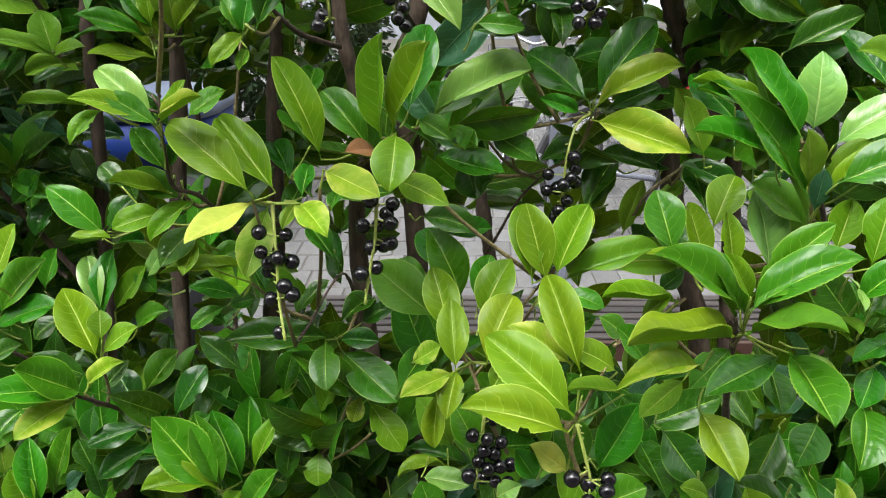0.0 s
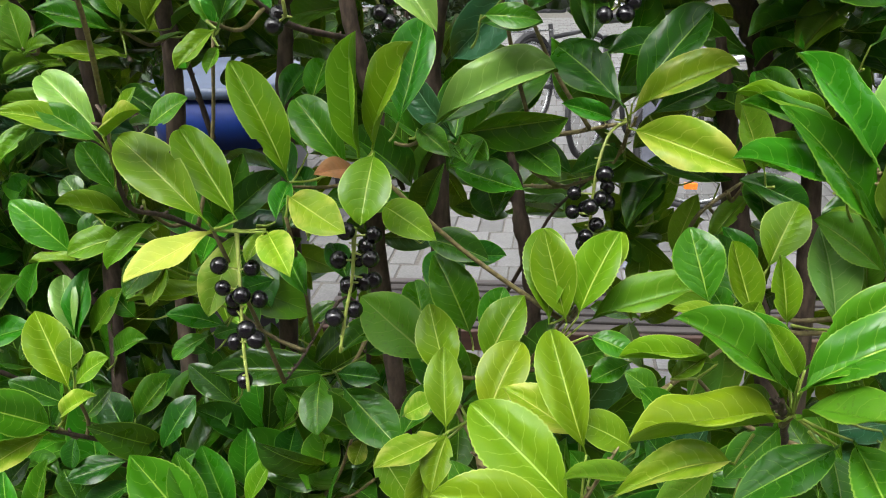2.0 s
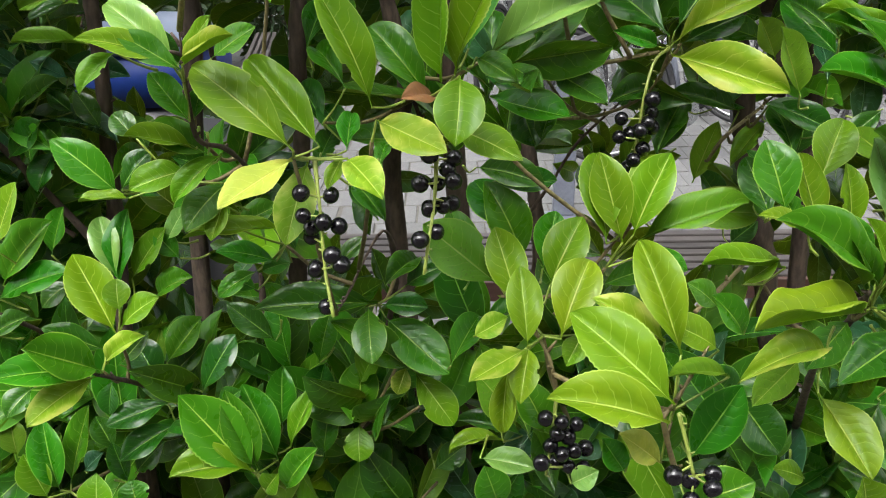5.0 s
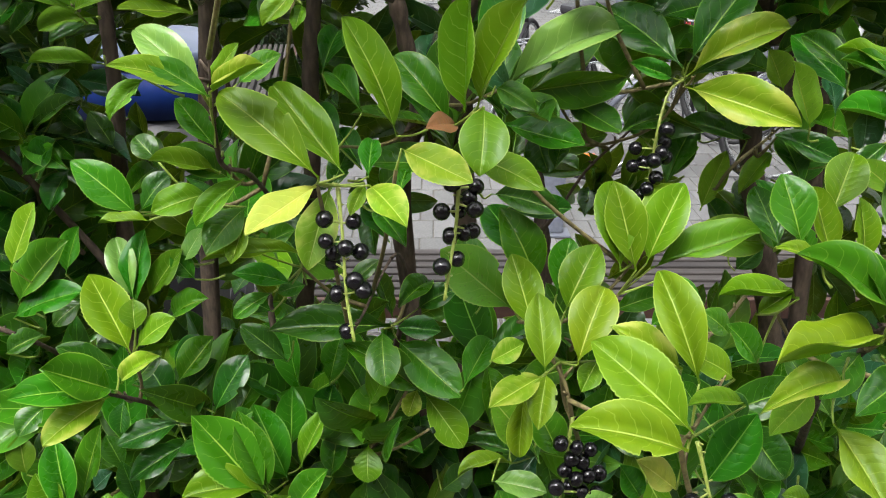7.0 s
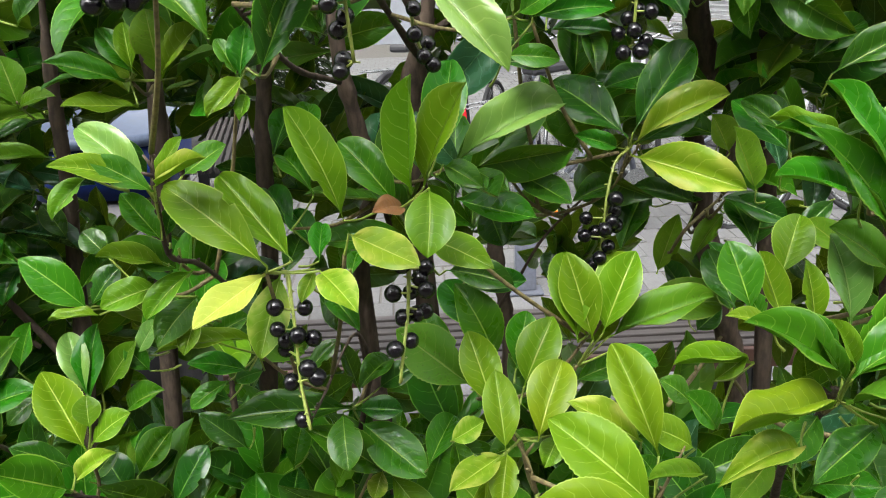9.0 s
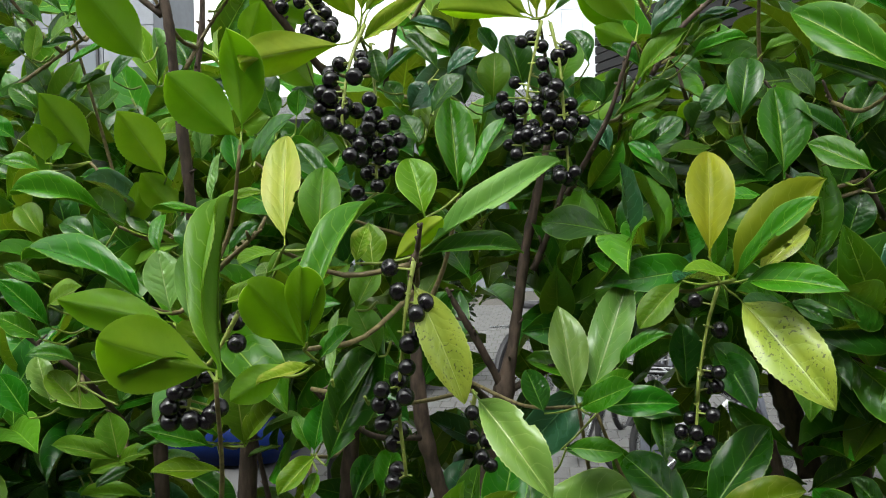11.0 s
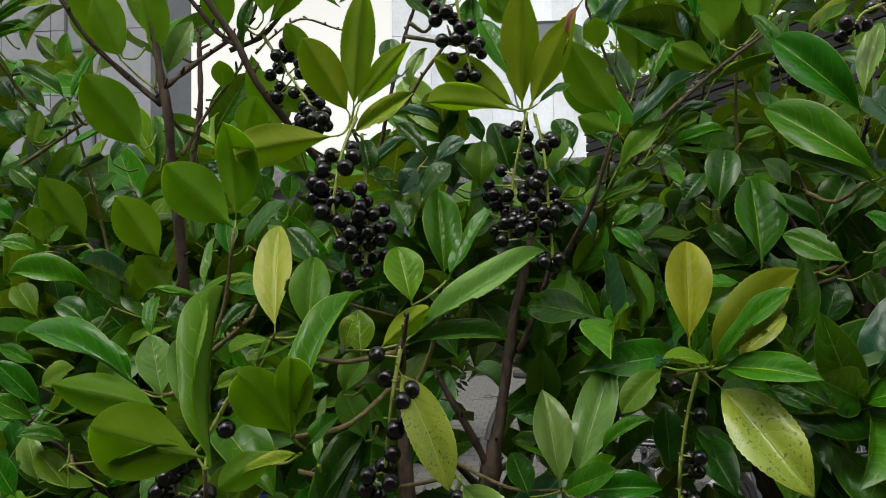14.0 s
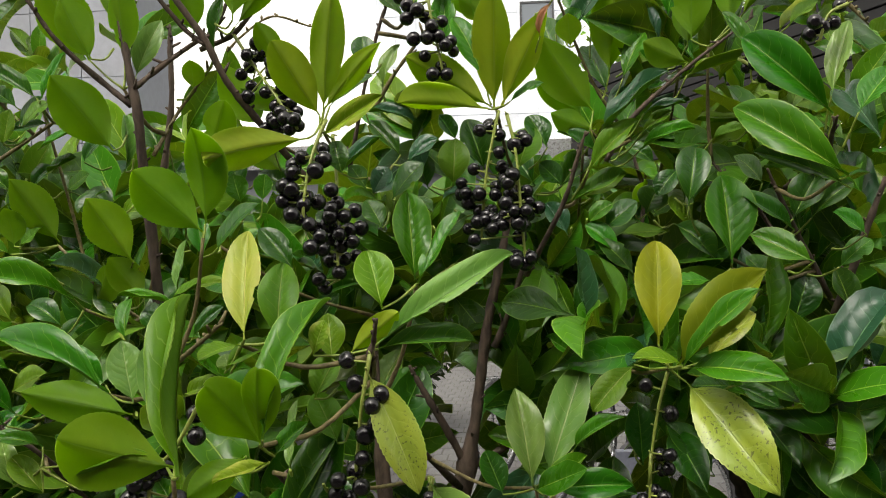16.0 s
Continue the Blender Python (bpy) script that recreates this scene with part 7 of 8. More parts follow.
berry(r, (-0.082, 0.659, 1.574))
berry(r, (-0.076, 0.656, 1.559))
berry(r, (-0.059, 0.655, 1.552))
berry(r, (-0.064, 0.646, 1.546))
berry(r, (-0.063, 0.654, 1.533))
berry(r, (-0.069, 0.649, 1.527))
berry(r, (-0.070, 0.644, 1.513))
berry(r, (-0.078, 0.661, 1.502))
berry(r, (-0.087, 0.649, 1.498))
berry(r, (-0.072, 0.648, 1.494))
berry(r, (-0.089, 0.654, 1.488))
berry(r, (-0.082, 0.658, 1.484))
berry(r, (-0.088, 0.656, 1.475))
berry(r, (-0.079, 0.671, 1.467))
berry(r, (-0.084, 0.671, 1.459))
berry(r, (-0.082, 0.675, 1.440))
berry(r, (-0.084, 0.669, 1.434))
r = raceme(left_shrub, (-0.171, 0.630, 1.550), (-0.187, 0.630, 1.523), (-0.203, 0.635, 1.506), (-0.210, 0.640, 1.480))
berry(r, (-0.176, 0.638, 1.543))
berry(r, (-0.174, 0.633, 1.530))
berry(r, (-0.217, 0.639, 1.505))
berry(r, (-0.209, 0.637, 1.500))
berry(r, (-0.203, 0.639, 1.505))
berry(r, (-0.197, 0.640, 1.508))
berry(r, (-0.219, 0.635, 1.490))
berry(r, (-0.215, 0.644, 1.487))
berry(r, (-0.220, 0.638, 1.480))
berry(r, (-0.204, 0.632, 1.482))
berry(r, (-0.195, 0.635, 1.481))
berry(r, (-0.188, 0.637, 1.489))
berry(r, (-0.192, 0.635, 1.485))
berry(r, (-0.204, 0.627, 1.509))
berry(r, (-0.214, 0.633, 1.499))
r = raceme(right_shrub, (0.141, 0.765, 1.552), (0.133, 0.765, 1.523), (0.128, 0.770, 1.486), (0.126, 0.770, 1.454), (0.125, 0.770, 1.435))
berry(r, (0.125, 0.769, 1.541))
berry(r, (0.143, 0.772, 1.519))
berry(r, (0.135, 0.774, 1.488))
berry(r, (0.138, 0.781, 1.475))
berry(r, (0.122, 0.775, 1.453))
berry(r, (0.132, 0.782, 1.458))
berry(r, (0.136, 0.763, 1.458))
berry(r, (0.116, 0.778, 1.442))
berry(r, (0.124, 0.763, 1.445))
berry(r, (0.134, 0.767, 1.437))
berry(r, (0.115, 0.758, 1.430))
berry(r, (0.129, 0.762, 1.430))
r = raceme(middle_shrub, (-0.034, 0.730, 1.481), (-0.037, 0.730, 1.457), (-0.027, 0.735, 1.427))
berry(r, (-0.036, 0.722, 1.468))
berry(r, (-0.036, 0.723, 1.451))
berry(r, (-0.027, 0.741, 1.443))
berry(r, (-0.024, 0.726, 1.430))
berry(r, (-0.030, 0.725, 1.436))
r = raceme(right_shrub, (0.291, 0.800, 1.832), (0.276, 0.800, 1.824), (0.269, 0.800, 1.804))
berry(r, (0.263, 0.793, 1.817))
berry(r, (0.264, 0.808, 1.811))
berry(r, (0.282, 0.807, 1.819))
berry(r, (0.273, 0.804, 1.816))
berry(r, (0.288, 0.810, 1.833))
r = raceme(right_shrub, (0.226, 0.880, 1.809), (0.242, 0.870, 1.797), (0.263, 0.870, 1.791))
berry(r, (0.234, 0.883, 1.802))
berry(r, (0.247, 0.879, 1.793))
berry(r, (0.250, 0.880, 1.799))
berry(r, (0.259, 0.865, 1.791))
berry(r, (0.253, 0.860, 1.787))
berry(r, (0.235, 0.861, 1.800))
berry(r, (0.237, 0.892, 1.814))
berry(r, (0.256, 0.889, 1.788))
berry(r, (0.261, 0.889, 1.788))
r = raceme(right_shrub, (0.128, 0.770, 1.490), (0.126, 0.770, 1.466))
berry(r, (0.141, 0.774, 1.477))
berry(r, (0.141, 0.766, 1.489))
finish_shoots()
finish_racemes()


# ---- plants: the inner foliage that nobody could count ----
fill_rng = random.Random(21)


def thin(x, y, z):
    """How full the hedge is there, 0 to 1; gaps are cut to fit the camera's view."""
    if z > 1.6 and y < 0.98:
        return 0.0
    if -0.40 < x + (y - 1.0) * 0.33 < -0.26 and 0.98 < z + (y - 1.0) * 0.42 < 1.12:
        return 0.0
    if z < 0.96 - (y - 1.1) * 0.45:
        return 0.9
    if -0.085 < x + (y - 1.0) * 0.04 < 0.03 and 1.42 < z + (y - 1.0) * 0.17 < 1.56:
        return 0.0
    gx, gz = x + (y - 1.1) * 0.3, z + (y - 1.1) * 0.2
    if -0.49 < gx < -0.17 and 1.20 < gz < 1.38:
        return 0.0
    if x < -0.42 or x > 0.62:
        return 0.9 if z < 1.70 else (0.5 if z < 1.84 else (0.14 if z < 1.93 else 0.02))
    if -0.30 < x < 0.45 and z < 1.18:
        return 0.06
    if z < 1.33:
        return 0.11 if 0.02 < x < 0.45 else 0.30
    if z < 1.50:
        return 0.17 if 0.02 < x < 0.45 else 0.45
    if x > 0.18:
        return 0.95 if z < 1.76 else (0.32 if z < 1.93 else 0.08)
    if z < 1.70:
        return 0.85
    if x < -0.30:
        return 0.5 if z < 1.8 else 0.1
    return 0.42 if z < 1.77 else (0.14 if x < -0.14 and z < 1.80 else 0.0)


def foliage(s, x0, x1, count, y1=1.42, name="inner_foliage"):
    lots = {k: ([], [], []) for k in leaf_loose}
    small = []
    for k in range(6):
        sh = dict(LEAF_SHAPES[k])
        sh["teeth"] = 0.0
        small.append(leaf_mesh("shape", 10, 4, mats=(), under=False, **sh))
    data = []
    for me in small:
        co = np.array([v.co for v in me.vertices])
        fc = [tuple(p.vertices) for p in me.polygons]
        uv = np.array([d.uv for d in me.uv_layers[0].data])
        data.append((co, fc, uv))
    for _ in range(count):
        x, y, z = fill_rng.uniform(x0, x1), fill_rng.uniform(0.84, y1), fill_rng.uniform(0.25, 2.15)
        if fill_rng.random() > thin(x, y, z):
            continue
        node = Vector((x, y, z))
        stem = Vector((fill_rng.uniform(-0.6, 0.6), fill_rng.uniform(-0.9, 0.2), fill_rng.uniform(0.1, 1.0))).normalized()
        spin = fill_rng.uniform(0, 6.28)
        for i in range(fill_rng.randint(5, 8)):
            spin += 2.4 + fill_rng.uniform(-0.3, 0.3)
            side = stem.orthogonal().normalized()
            out = (side * math.cos(spin) + stem.cross(side) * math.sin(spin)) * fill_rng.uniform(0.5, 1.0) + stem * fill_rng.uniform(0.1, 0.8)
            ln = fill_rng.uniform(0.065, 0.115)
            b = node - stem * 0.008 * i
            t = b + out.normalized() * ln
            mt = leaf_pose(b, t, ln * fill_rng.uniform(0.33, 0.42), fill_rng.uniform(-55, 55))
            # more dark leaf tones low down and mid-hedge paint in the inner shade
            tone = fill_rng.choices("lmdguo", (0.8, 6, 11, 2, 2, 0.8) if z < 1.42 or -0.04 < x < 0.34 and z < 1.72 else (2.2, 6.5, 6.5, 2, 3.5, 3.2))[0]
            co, fc, uv = fill_rng.choice(data)
            V, Fc, U = lots[tone]
            k = len(V) * len(co)
            w = co @ np.array(mt.to_3x3()).T + np.array(mt.translation - s.location)
            V.append(w)
            Fc.extend(tuple(q + k for q in f) for f in fc)
            U.append(uv)
    for tone, (V, Fc, U) in lots.items():
        if not V:
            continue
        me = bpy.data.meshes.new(name)
        me.from_pydata(np.concatenate(V).tolist(), [], Fc)
        lay = me.uv_layers.new(name="UVMap")
        lay.data.foreach_set("uv", np.concatenate(U).ravel())
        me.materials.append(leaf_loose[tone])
        me.shade_smooth()
        ob = new(name, me)
        ob.parent = s
        tagged(ob, "mass of glossy green leaves inside the hedge", kind="stuff")


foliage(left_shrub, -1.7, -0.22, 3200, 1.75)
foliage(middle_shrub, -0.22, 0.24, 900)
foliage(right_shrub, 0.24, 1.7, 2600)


# ---- bench ----
def bench(m, length, slats, group, wood, label):
    b = thing("bench", label, "bench", group)
    b.matrix_basis = m
    step = 0.37 / slats
    for i in range(slats):
        bm = bmesh.new()
        box(bm, -length / 2, length / 2, i * step, i * step + step - 0.017, 0.418, 0.45, 0.003)
        part("slat", bm, wood, b)
    bm = bmesh.new()
    box(bm, -length / 2, length / 2, -0.022, -0.002, 0.385, 0.444, 0.003)
    part("front_rail", bm, rail_wood, b, "red-brown front rail")
    for x in (-length / 2 + 0.18, length / 2 - 0.18):
        bm = bmesh.new()
        box(bm, x - 0.03, x + 0.03, 0.02, 0.08, 0.0, 0.415, 0.004)
        box(bm, x - 0.03, x + 0.03, 0.28, 0.34, 0.0, 0.415, 0.004)
        box(bm, x - 0.03, x + 0.03, 0.082, 0.278, 0.36, 0.414, 0.004)
        part("leg", bm, louvre_dark, b)
    return b


bench(pose(0.28, 2.42, 0), 1.7, 7, "benches in the yard", bench_wood, "weathered wooden slatted bench with a red-brown front rail")
bench(pose(-1.0, 6.15, 0, 0, 0, 97), 1.9, 9, "benches in the yard", shaded_slat, "weathered slatted bench beside the bin, its shade put into the colour")


# ---- wheelie bin ----
wheelie = thing("wheelie_bin", "dark wheelie bin with a blue rim and a closed grey-blue lid", "bin", at=(-0.93, 2.90, 0))


def rounded(bm, rx, ry, z0, z1, k0=1.0, k1=1.0, dome=0.0, n=36):
    """A block with strongly rounded corners, tapered from k0 to k1, its top domed."""
    def outline(k, z):
        out = []
        for i in range(n):
            a = 2 * math.pi * i / n
            c, d = math.cos(a), math.sin(a)
            out.append(bm.verts.new((k * rx * math.copysign(abs(c) ** 0.55, c), k * ry * math.copysign(abs(d) ** 0.55, d), z)))
        return out
    rings = [outline(k0, z0), outline(k1, z1)]
    if dome:
        for q in (0.96, 0.85, 0.6, 0.3):
            rings.append(outline(k1 * q, z1 + dome * (1 - q * q)))
    for a, b in zip(rings, rings[1:]):
        for i in range(n):
            bm.faces.new((a[i], a[(i + 1) % n], b[(i + 1) % n], b[i]))
    bm.faces.new(rings[0][::-1])
    bm.faces.new(rings[-1])


bm = bmesh.new()
rounded(bm, 0.20, 0.26, 0.05, 0.886, 0.78, 0.965)
part("body", bm, dark_plastic, wheelie, "dark tapered body", True)
bm = bmesh.new()
rounded(bm, 0.21, 0.27, 0.889, 1.036, 0.965, 1.0)
part("rim", bm, bin_blue, wheelie, "blue rim band", True)
bm = bmesh.new()
rounded(bm, 0.22, 0.28, 1.039, 1.070, 1.0, 1.0, 0.048)
part("lid", bm, bin_lid_grey, wheelie, "grey-blue domed lid", True)
bm = bmesh.new()
tube(bm, [(-0.15, 0.30, 1.01, 0.015), (0.15, 0.30, 1.01, 0.015)], 8)
part("handle", bm, dark_plastic, wheelie)
for x in (-0.175, 0.175):
    bm = bmesh.new()
    tube(bm, [(x - 0.025, 0.22, 0.1, 0.10), (x + 0.025, 0.22, 0.1, 0.10)], 18)
    part("wheel", bm, rubber, wheelie)


# ---- bicycles and their stand ----
def ring(bm, r, thick, n=40, sides=6):
    pts = [(r * math.cos(a), 0, r + r * math.sin(a), thick) for a in (2 * math.pi * k / n for k in range(n + 1))]
    tube(bm, pts, sides, cap=False)


def bicycle(m, frame_mat, label, reflector=True, tail=False):
    b = thing("bicycle", label, "bicycle", "bicycles at the stand")
    b.matrix_basis = m
    for cx in (-0.52, 0.52):
        bm = bmesh.new()
        ring(bm, 0.33, 0.019)
        bmesh.ops.translate(bm, vec=(cx, 0, 0.019), verts=bm.verts)
        wheel = part("wheel", bm, rubber, b, "", True)
        bm = bmesh.new()
        ring(bm, 0.305, 0.010)
        bmesh.ops.translate(bm, vec=(cx, 0, 0.044), verts=bm.verts)
        part("rim", bm, bright_steel, wheel, "", True)
        bm = bmesh.new()
        for k in range(18):
            a = 2 * math.pi * k / 18
            tube(bm, [(cx, 0.02 * (-1) ** k, 0.349, 0.001), (cx + 0.3 * math.cos(a), 0, 0.349 + 0.3 * math.sin(a), 0.001)], 4)
        tube(bm, [(cx, -0.05, 0.349, 0.022), (cx, 0.05, 0.349, 0.022)], 10)
        part("spokes", bm, bright_steel, wheel)
        if reflector and cx < 0:
            bm = bmesh.new()
            box(bm, cx - 0.055, cx + 0.015, -0.012, 0.012, 0.115, 0.15, 0.004)
            part("reflector", bm, orange_plastic, wheel, "orange spoke reflector")
    bm = bmesh.new()
    for a, c in (((-0.52, 0.349), (-0.10, 0.30)), ((-0.10, 0.30), (0.42, 0.62)), ((-0.10, 0.30), (-0.24, 0.78)), ((-0.20, 0.68), (0.40, 0.72)), ((-0.52, 0.349), (-0.20, 0.68)), ((0.52, 0.349), (0.42, 0.62)), ((0.42, 0.62), (0.38, 0.86))):
        tube(bm, [(a[0], 0, a[1], 0.017), (c[0], 0, c[1], 0.017)], 9)
    part("frame", bm, frame_mat, b, "", True)
    bm = bmesh.new()
    tube(bm, smooth_line([(0.22, -0.30, 0.98, 0.012), (0.36, -0.2, 1.0, 0.012), (0.38, 0, 0.93, 0.012), (0.36, 0.2, 1.0, 0.012), (0.22, 0.30, 0.98, 0.012)], 5), 8)
    part("handlebar", bm, bright_steel, b, "", True)
    bm = bmesh.new()
    box(bm, -0.40, -0.12, -0.075, 0.075, 0.86, 0.92, 0.02)
    part("saddle", bm, dark_plastic, b)
    bm = bmesh.new()
    ring(bm, 0.365, 0.022, n=24)
    bmesh.ops.translate(bm, vec=(-0.52, 0, -0.016), verts=bm.verts)
    bmesh.ops.delete(bm, geom=[v for v in bm.verts if v.co.z < 0.40], context="VERTS")
    part("mudguard", bm, dark_plastic, b)
    bm = bmesh.new()
    for y in (-0.06, 0.06):
        tube(bm, [(-0.86, y, 0.74, 0.006), (-0.30, y, 0.74, 0.006)], 6)
    for x in (-0.86, -0.7, -0.55, -0.4):
        tube(bm, [(x, -0.06, 0.74, 0.006), (x, 0.06, 0.74, 0.006)], 6)
    tube(bm, [(-0.62, 0, 0.74, 0.006), (-0.52, 0.03, 0.36, 0.006)], 6)
    part("luggage_rack", bm, bright_steel, b)
    if tail:
        bm = bmesh.new()
        box(bm, -0.90, -0.86, -0.045, 0.045, 0.66, 0.73, 0.008)
        part("rear_light", bm, red_plastic, b, "red rear light")
    bm = bmesh.new()
    tube(bm, [(-0.10, -0.03, 0.30, 0.09), (-0.10, -0.035, 0.30, 0.09)], 20)
    part("chainring", bm, bright_steel, b)
    return b


bicycle(pose(1.32, 5.0, 0, 0, 3, 6), grey_steel, "grey bicycle with an orange spoke reflector at the stand", True, False)
bicycle(pose(1.15, 5.9, 0, 0, -4, 24), white_paint, "white bicycle leaning at the steel stand", False, True)
bicycle(pose(2.25, 5.5, 0, 0, 3, -30), dark_plastic, "black bicycle with a bright luggage rack at the stand", False, True)
bicycle(pose(2.9, 6.4, 0, 0, 3, 50), white_paint, "white bicycle standing behind the others", False, True)


for x, y, turn, paint in ((0.45, 6.5, 68, dark_plastic), (0.95, 6.9, 75, grey_steel), (1.75, 6.7, 80, white_paint), (0.1, 7.3, 62, dark_plastic), (2.4, 7.2, 85, grey_steel)):
    bicycle(pose(x, y, 0, 0, 4, turn), paint, "parked bicycle in the row behind the stands", False, paint is white_paint)


def stand_post(x, y, h):
    p = thing("bicycle_stand", "grey painted steel stand for bicycles on the setts", "bicycle stand", "stands for bicycles", at=(x, y, 0))
    bm = bmesh.new()
    box(bm, -0.05, 0.05, -0.02, 0.02, 0.012, h, 0.006)
    part("post", bm, grey_steel, p)
    bm = bmesh.new()
    box(bm, -0.11, 0.08, -0.06, 0.06, 0.0, 0.011, 0.003)
    part("foot_plate", bm, grey_steel, p)
    return p


stand_post(0.50, 4.15, 0.80)
stand_post(2.3, 4.4, 0.85)


# ---- buildings ----
def facade_block(name, label, x, y, width, depth, height, turn, wall_mat, windows, panel=1.2):
    h = thing(name, label, "building", at=(x, y, 0))
    h.rotation_euler = (0, 0, radians(turn))
    bm = bmesh.new()
    box(bm, 0, width, 0.03, depth, 0, height)
    part("wall", bm, wall_mat, h)
    rows = int(height / 1.5)
    bm = bmesh.new()
    box(bm, -0.15, width + 0.15, -0.10, depth + 0.15, height + 0.004, height + 0.3)
    part("roof", bm, roof_grey, h)
    xs = [i * panel for i in range(int(width / panel) + 1)]
    for i, px in enumerate(xs[:-1]):
        for j in range(rows):
            bm = bmesh.new()
            box(bm, px + 0.008, px + panel - 0.008, 0.0, 0.026, j * 1.5 + 0.008, j * 1.5 + 1.492, 0.004)
            part("panel", bm, wall_mat, h)
    for wx, wz, ww, wh in windows:
        bm = bmesh.new()
        for a in ((wx, wx + ww, wz, wz + 0.06), (wx, wx + ww, wz + wh - 0.06, wz + wh), (wx, wx + 0.06, wz + 0.061, wz + wh - 0.061), (wx + ww - 0.06, wx + ww, wz + 0.061, wz + wh - 0.061)):
            box(bm, a[0], a[1], -0.05, -0.004, a[2], a[3])
        w = part("window", bm, louvre_dark, h)
        bm = bmesh.new()
        box(bm, wx + 0.062, wx + ww - 0.062, -0.022, -0.008, wz + 0.062, wz + wh - 0.062)
        part("pane", bm, glass_m, w)
    return h


facade_block("office_building", "pale grey panelled office building with tall dark windows", -22.9, 20.0, 14.4, 2.5, 18, 0, facade_panel,
             [(x + 0.35, z, 0.75, 3.6) for x in (1.2, 4.8, 8.4, 12.0) for z in (2.0, 7.0, 12.0)])
facade_block("apartment_building", "white plastered apartment building with dark-framed windows", -4.0, 27.0, 10.8, 8, 18, 0, facade_white,
             [(x, z, 1.0, 1.5) for x in (4.3, 7.2, 9.4) for z in (7.8, 11.0, 14.2)], panel=0.6)


# ---- low annex with a flat roof ----
annex = thing("annex", "low grey annex with a flat roof across the yard", "building", at=(-8.5, 18.5, 0))
bm = bmesh.new()
box(bm, 0, 11.5, 0.5, 4, 0, 3.7)
part("wall", bm, facade_panel, annex)
bm = bmesh.new()
box(bm, -0.3, 11.9, 0, 4.3, 3.704, 4.05, 0.02)
part("roof", bm, roof_grey, annex)
bm = bmesh.new()
box(bm, -0.3, 11.9, -0.03, -0.004, 3.62, 4.10, 0.01)
part("gutter", bm, bright_steel, annex)
for k in range(7):
    bm = bmesh.new()
    box(bm, 0.4 + k * 1.55, 1.75 + k * 1.55, 0.46, 0.495, 1.0, 2.9, 0.01)
    w = part("window", bm, louvre_dark, annex)
    bm = bmesh.new()
    box(bm, 0.47 + k * 1.55, 1.68 + k * 1.55, 0.445, 0.456, 1.07, 2.83)
    part("pane", bm, glass_m, w)


# ---- bicycle shelter with a dark boarded fascia ----
shelter = thing("bicycle_shelter", "bicycle shelter with a dark boarded roof edge on steel posts", "shelter", at=(0.89, 13.3, 0))
shelter.rotation_euler = (0, 0, math.atan2(-4.65, 1.94))
LONG = 12.2
for k in range(11):
    bm = bmesh.new()
    box(bm, 0, LONG, -0.03 - 0.006 * (k % 2), 0.0, 4.09 - 0.125 * k, 4.20 - 0.125 * k, 0.006)
    part("board", bm, board_dark, shelter)
bm = bmesh.new()
box(bm, 0, LONG, 0.003, 0.05, 2.84, 4.19)
part("backing", bm, board_dark, shelter)
bm = bmesh.new()
box(bm, 0, LONG, 0.06, 2.6, 4.0, 4.12, 0.01)
part("roof", bm, roof_grey, shelter)
for k in range(5):
    bm = bmesh.new()
    box(bm, 0.2 + k * 2.5, 0.32 + k * 2.5, 0.10, 0.22, 0, 3.998, 0.01)
    part("post", bm, grey_steel, shelter)
for k in range(46):
    bm = bmesh.new()
    box(bm, 0.4, LONG - 0.2, 2.5, 2.53, 0.3 + k * 0.06, 0.336 + k * 0.06)
    part("slat", bm, white_paint if k < 30 else grey_steel, shelter)


# ---- a dark evergreen bush behind the bin ----
bush = thing("evergreen_bush", "dark evergreen bush behind the bin", "bush", at=(-2.15, 4.6, 0))
bush_rng = random.Random(17)
bm = bmesh.new()
for k in range(9):
    a = k * 2.4
    tube(bm, smooth_line([(0.05 * math.cos(a), 0.05 * math.sin(a), -0.05, 0.02), (0.3 * math.cos(a), 0.3 * math.sin(a), 0.8, 0.014), (0.6 * math.cos(a), 0.5 * math.sin(a), 1.5, 0.006)], 4), 6, 0.2)
part("stem", bm, bark, bush, "", True)
V, Fc, U = [], [], []
leafy = leaf_mesh("shape", 3, 2, 0.2, 0.05, 0.02, 0.1, 0.0, 1.0, (), under=False)
co = np.array([v.co for v in leafy.vertices])
fc = [tuple(p.vertices) for p in leafy.polygons]
uv = np.array([d.uv for d in leafy.uv_layers[0].data])
while len(V) < 8000:
    d = Vector([bush_rng.gauss(0, 1) for _ in range(3)]).normalized() * bush_rng.uniform(0.55, 1.0) ** 0.5
    lump = 1 + 0.16 * noise.noise(d * 3.1)
    b = Vector((d.x * 1.0 * lump, d.y * 0.8 * lump, 1.0 + d.z * 0.95 * lump))
    t = b + (d + Vector([bush_rng.gauss(0, 0.7) for _ in range(3)])).normalized() * bush_rng.uniform(0.07, 0.12)
    mt = leaf_pose(b, t, 0.036, bush_rng.uniform(-90, 90))
    n0 = len(V) * len(co)
    V.append(co @ np.array(mt.to_3x3()).T + np.array(mt.translation))
    Fc.extend(tuple(q + n0 for q in f) for f in fc)
    U.append(uv)
me = bpy.data.meshes.new("foliage")
me.from_pydata(np.concatenate(V).tolist(), [], Fc)
me.uv_layers.new(name="UVMap").data.foreach_set("uv", np.concatenate(U).ravel())
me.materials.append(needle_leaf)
mass = new("foliage", me)
mass.parent = bush
tagged(mass, "dense small dark leaves", kind="stuff")
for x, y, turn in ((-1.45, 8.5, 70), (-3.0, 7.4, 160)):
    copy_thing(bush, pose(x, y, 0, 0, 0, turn))


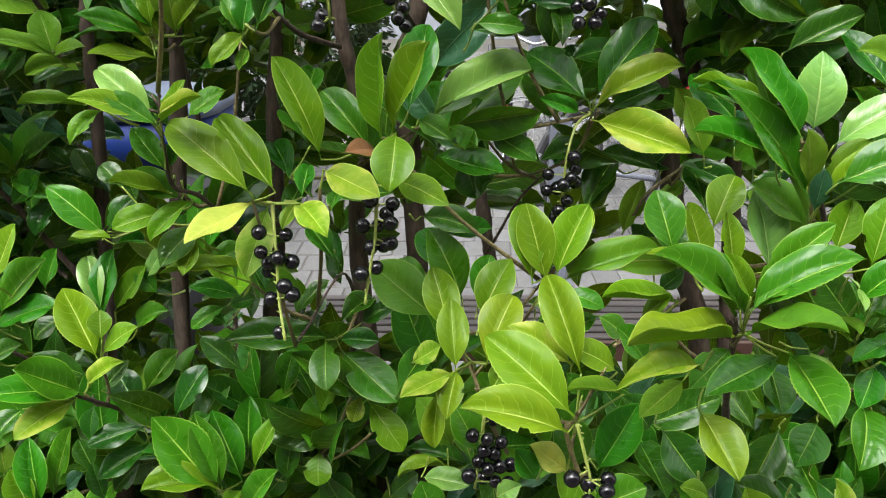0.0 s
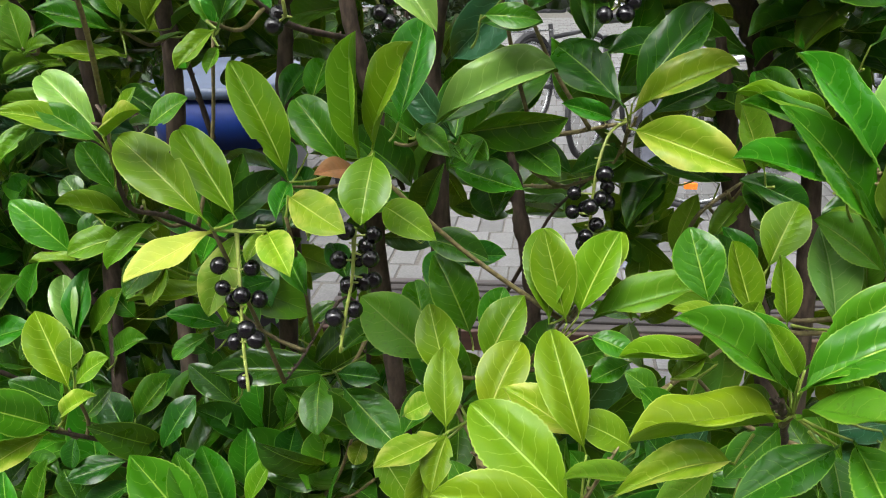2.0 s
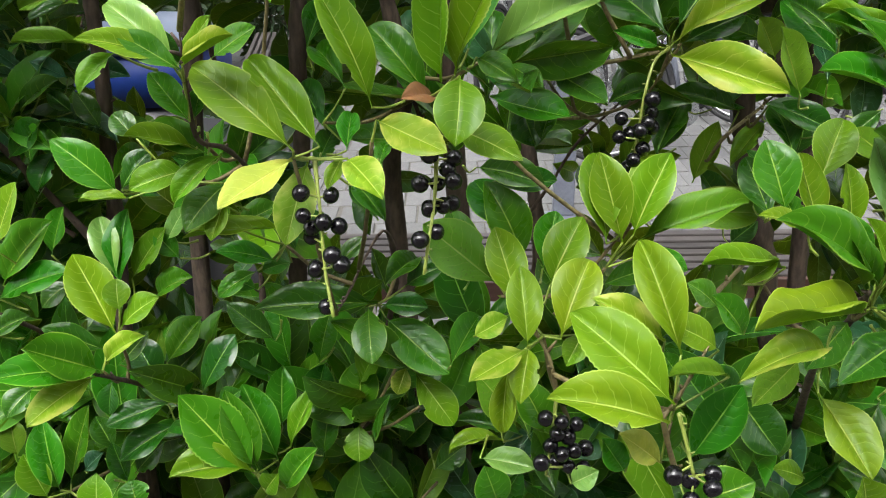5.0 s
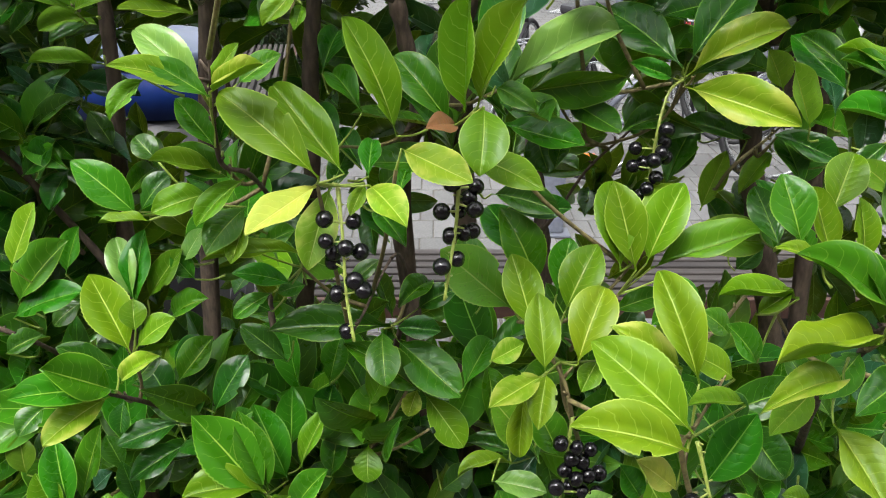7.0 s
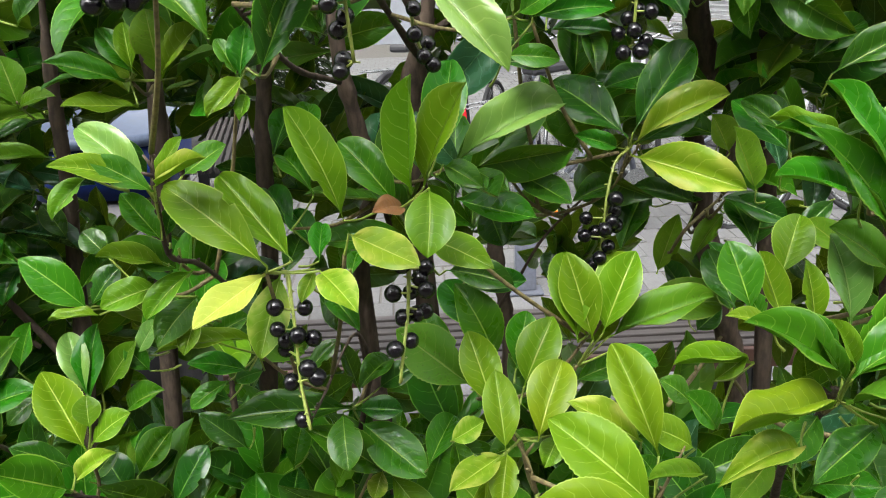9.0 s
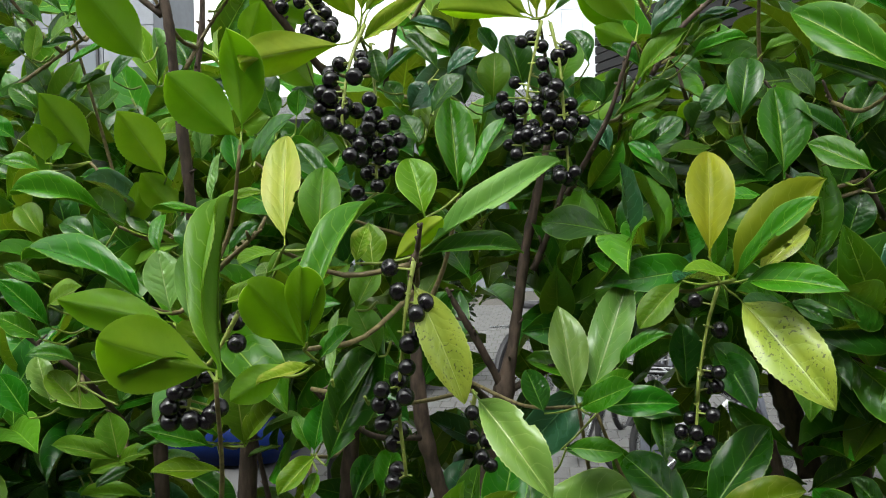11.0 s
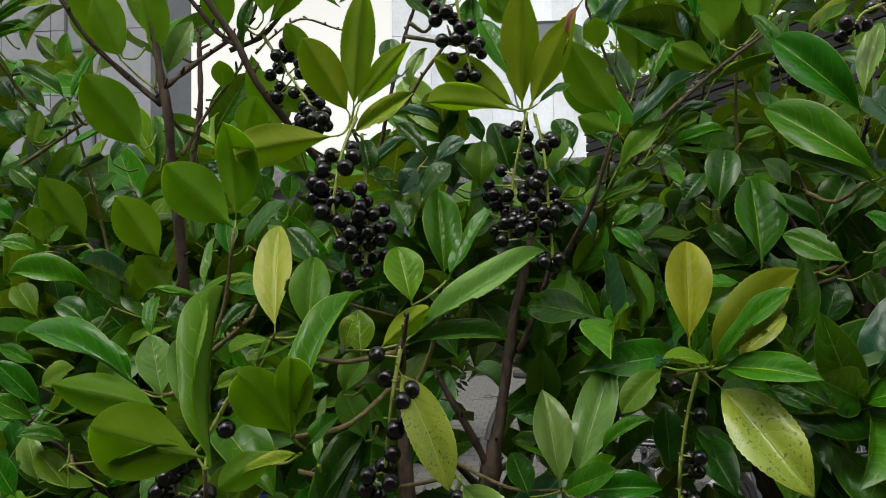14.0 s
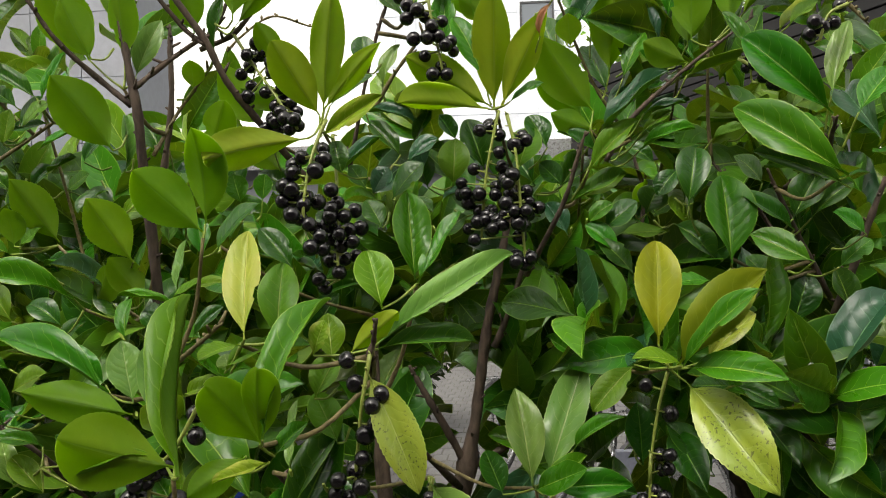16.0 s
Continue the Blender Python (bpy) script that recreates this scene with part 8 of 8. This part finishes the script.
# ---- a tree behind the shelter ----
tree = thing("tree", "light green broadleaf tree behind the shelter roof", "tree", at=(3.9, 16.6, 0))
tree_rng = random.Random(8)
bm = bmesh.new()
tube(bm, smooth_line([(0, 0, -0.1, 0.16), (0.1, 0, 2.0, 0.13), (0.0, 0.1, 4.2, 0.10), (0.1, 0.1, 6.5, 0.05)], 5), 9, 0.2)
for k in range(12):
    a, z = k * 2.4, 3.2 + 0.28 * k
    tube(bm, smooth_line([(0, 0.08, z, 0.05), (0.7 * math.cos(a), 0.7 * math.sin(a), z + 0.5, 0.03), (1.6 * math.cos(a), 1.6 * math.sin(a), z + 0.9, 0.012)], 4), 6, 0.2)
part("trunk", bm, bark, tree, "", True)
V, Fc, U = [], [], []
leafy = leaf_mesh("shape", 4, 2, 0.2, 0.05, 0.02, 0.1, 0.0, 1.0, (), under=False)
co = np.array([v.co for v in leafy.vertices])
fc = [tuple(p.vertices) for p in leafy.polygons]
uv = np.array([d.uv for d in leafy.uv_layers[0].data])
for k in range(300):
    a, rr, z = tree_rng.uniform(0, 6.28), 2.5 * math.sqrt(tree_rng.random()), tree_rng.uniform(3.2, 8.6)
    c = Vector((rr * math.cos(a), rr * math.sin(a), z))
    for i in range(26):
        b = c + Vector([tree_rng.gauss(0, 0.22) for _ in range(3)])
        t = b + Vector((tree_rng.uniform(-1, 1), tree_rng.uniform(-1, 1), tree_rng.uniform(-1, 0.4))).normalized() * 0.16
        mt = leaf_pose(b, t, 0.085, tree_rng.uniform(-90, 90))
        n0 = len(V) * len(co)
        V.append(co @ np.array(mt.to_3x3()).T + np.array(mt.translation))
        Fc.extend(tuple(q + n0 for q in f) for f in fc)
        U.append(uv)
me = bpy.data.meshes.new("crown")
me.from_pydata(np.concatenate(V).tolist(), [], Fc)
me.uv_layers.new(name="UVMap").data.foreach_set("uv", np.concatenate(U).ravel())
me.materials.append(leaf_loose["l"])
crown = new("crown", me)
crown.parent = tree


# ---- setts: the stretch behind the bench one by one, the rest joined ----
def sett_mesh(jit):
    bm = bmesh.new()
    box(bm, -0.0605, 0.0605, -0.119, 0.119, -0.06, 0.0, 0.004)
    for v in bm.verts:
        if v.co.z > -0.01:
            v.co.z += jit * v.co.x * 0.2
    me = bpy.data.meshes.new("sett")
    bm.to_mesh(me)
    bm.free()
    me.materials.append(sett_stone)
    return me


def sett_simple():
    x, y, b = 0.0605, 0.119, 0.004
    vs = [(-x, -y, -0.012), (x, -y, -0.012), (x, y, -0.012), (-x, y, -0.012), (-x + b, -y + b, 0), (x - b, -y + b, 0), (x - b, y - b, 0), (-x + b, y - b, 0)]
    return vs, [(4, 5, 6, 7), (0, 1, 5, 4), (1, 2, 6, 5), (2, 3, 7, 6), (3, 0, 4, 7)]


sett_rng = random.Random(5)
shapes = [sett_mesh(sett_rng.uniform(-0.3, 0.3)) for _ in range(5)]
cv, cf = sett_simple()
SV, SF = [], []
near_count = 0
for row in range(0, 58):
    y = 1.70 + row * 0.252
    for col in range(-56, 57):
        x = col * 0.127 + (0.0635 if row % 2 else 0)
        z = sett_rng.uniform(-0.0025, 0.0025)
        if row < 24 and -0.6 < x < 1.6 and near_count < 300 and y > 3.3:
            ob = new("sett", shapes[sett_rng.randrange(5)])
            ob.parent = pavement
            ob.location = (x, y, z)
            near_count += 1
            continue
        n0 = len(SV)
        SV.extend((x + a, y + b, z + c) for a, b, c in cv)
        SF.extend(tuple(q + n0 for q in f) for f in cf)
me = bpy.data.meshes.new("paving_field")
me.from_pydata(SV, [], SF)
me.materials.append(sett_stone)
field = new("paving_field", me)
field.parent = pavement
tagged(field, "field of pale grey concrete setts", kind="stuff")
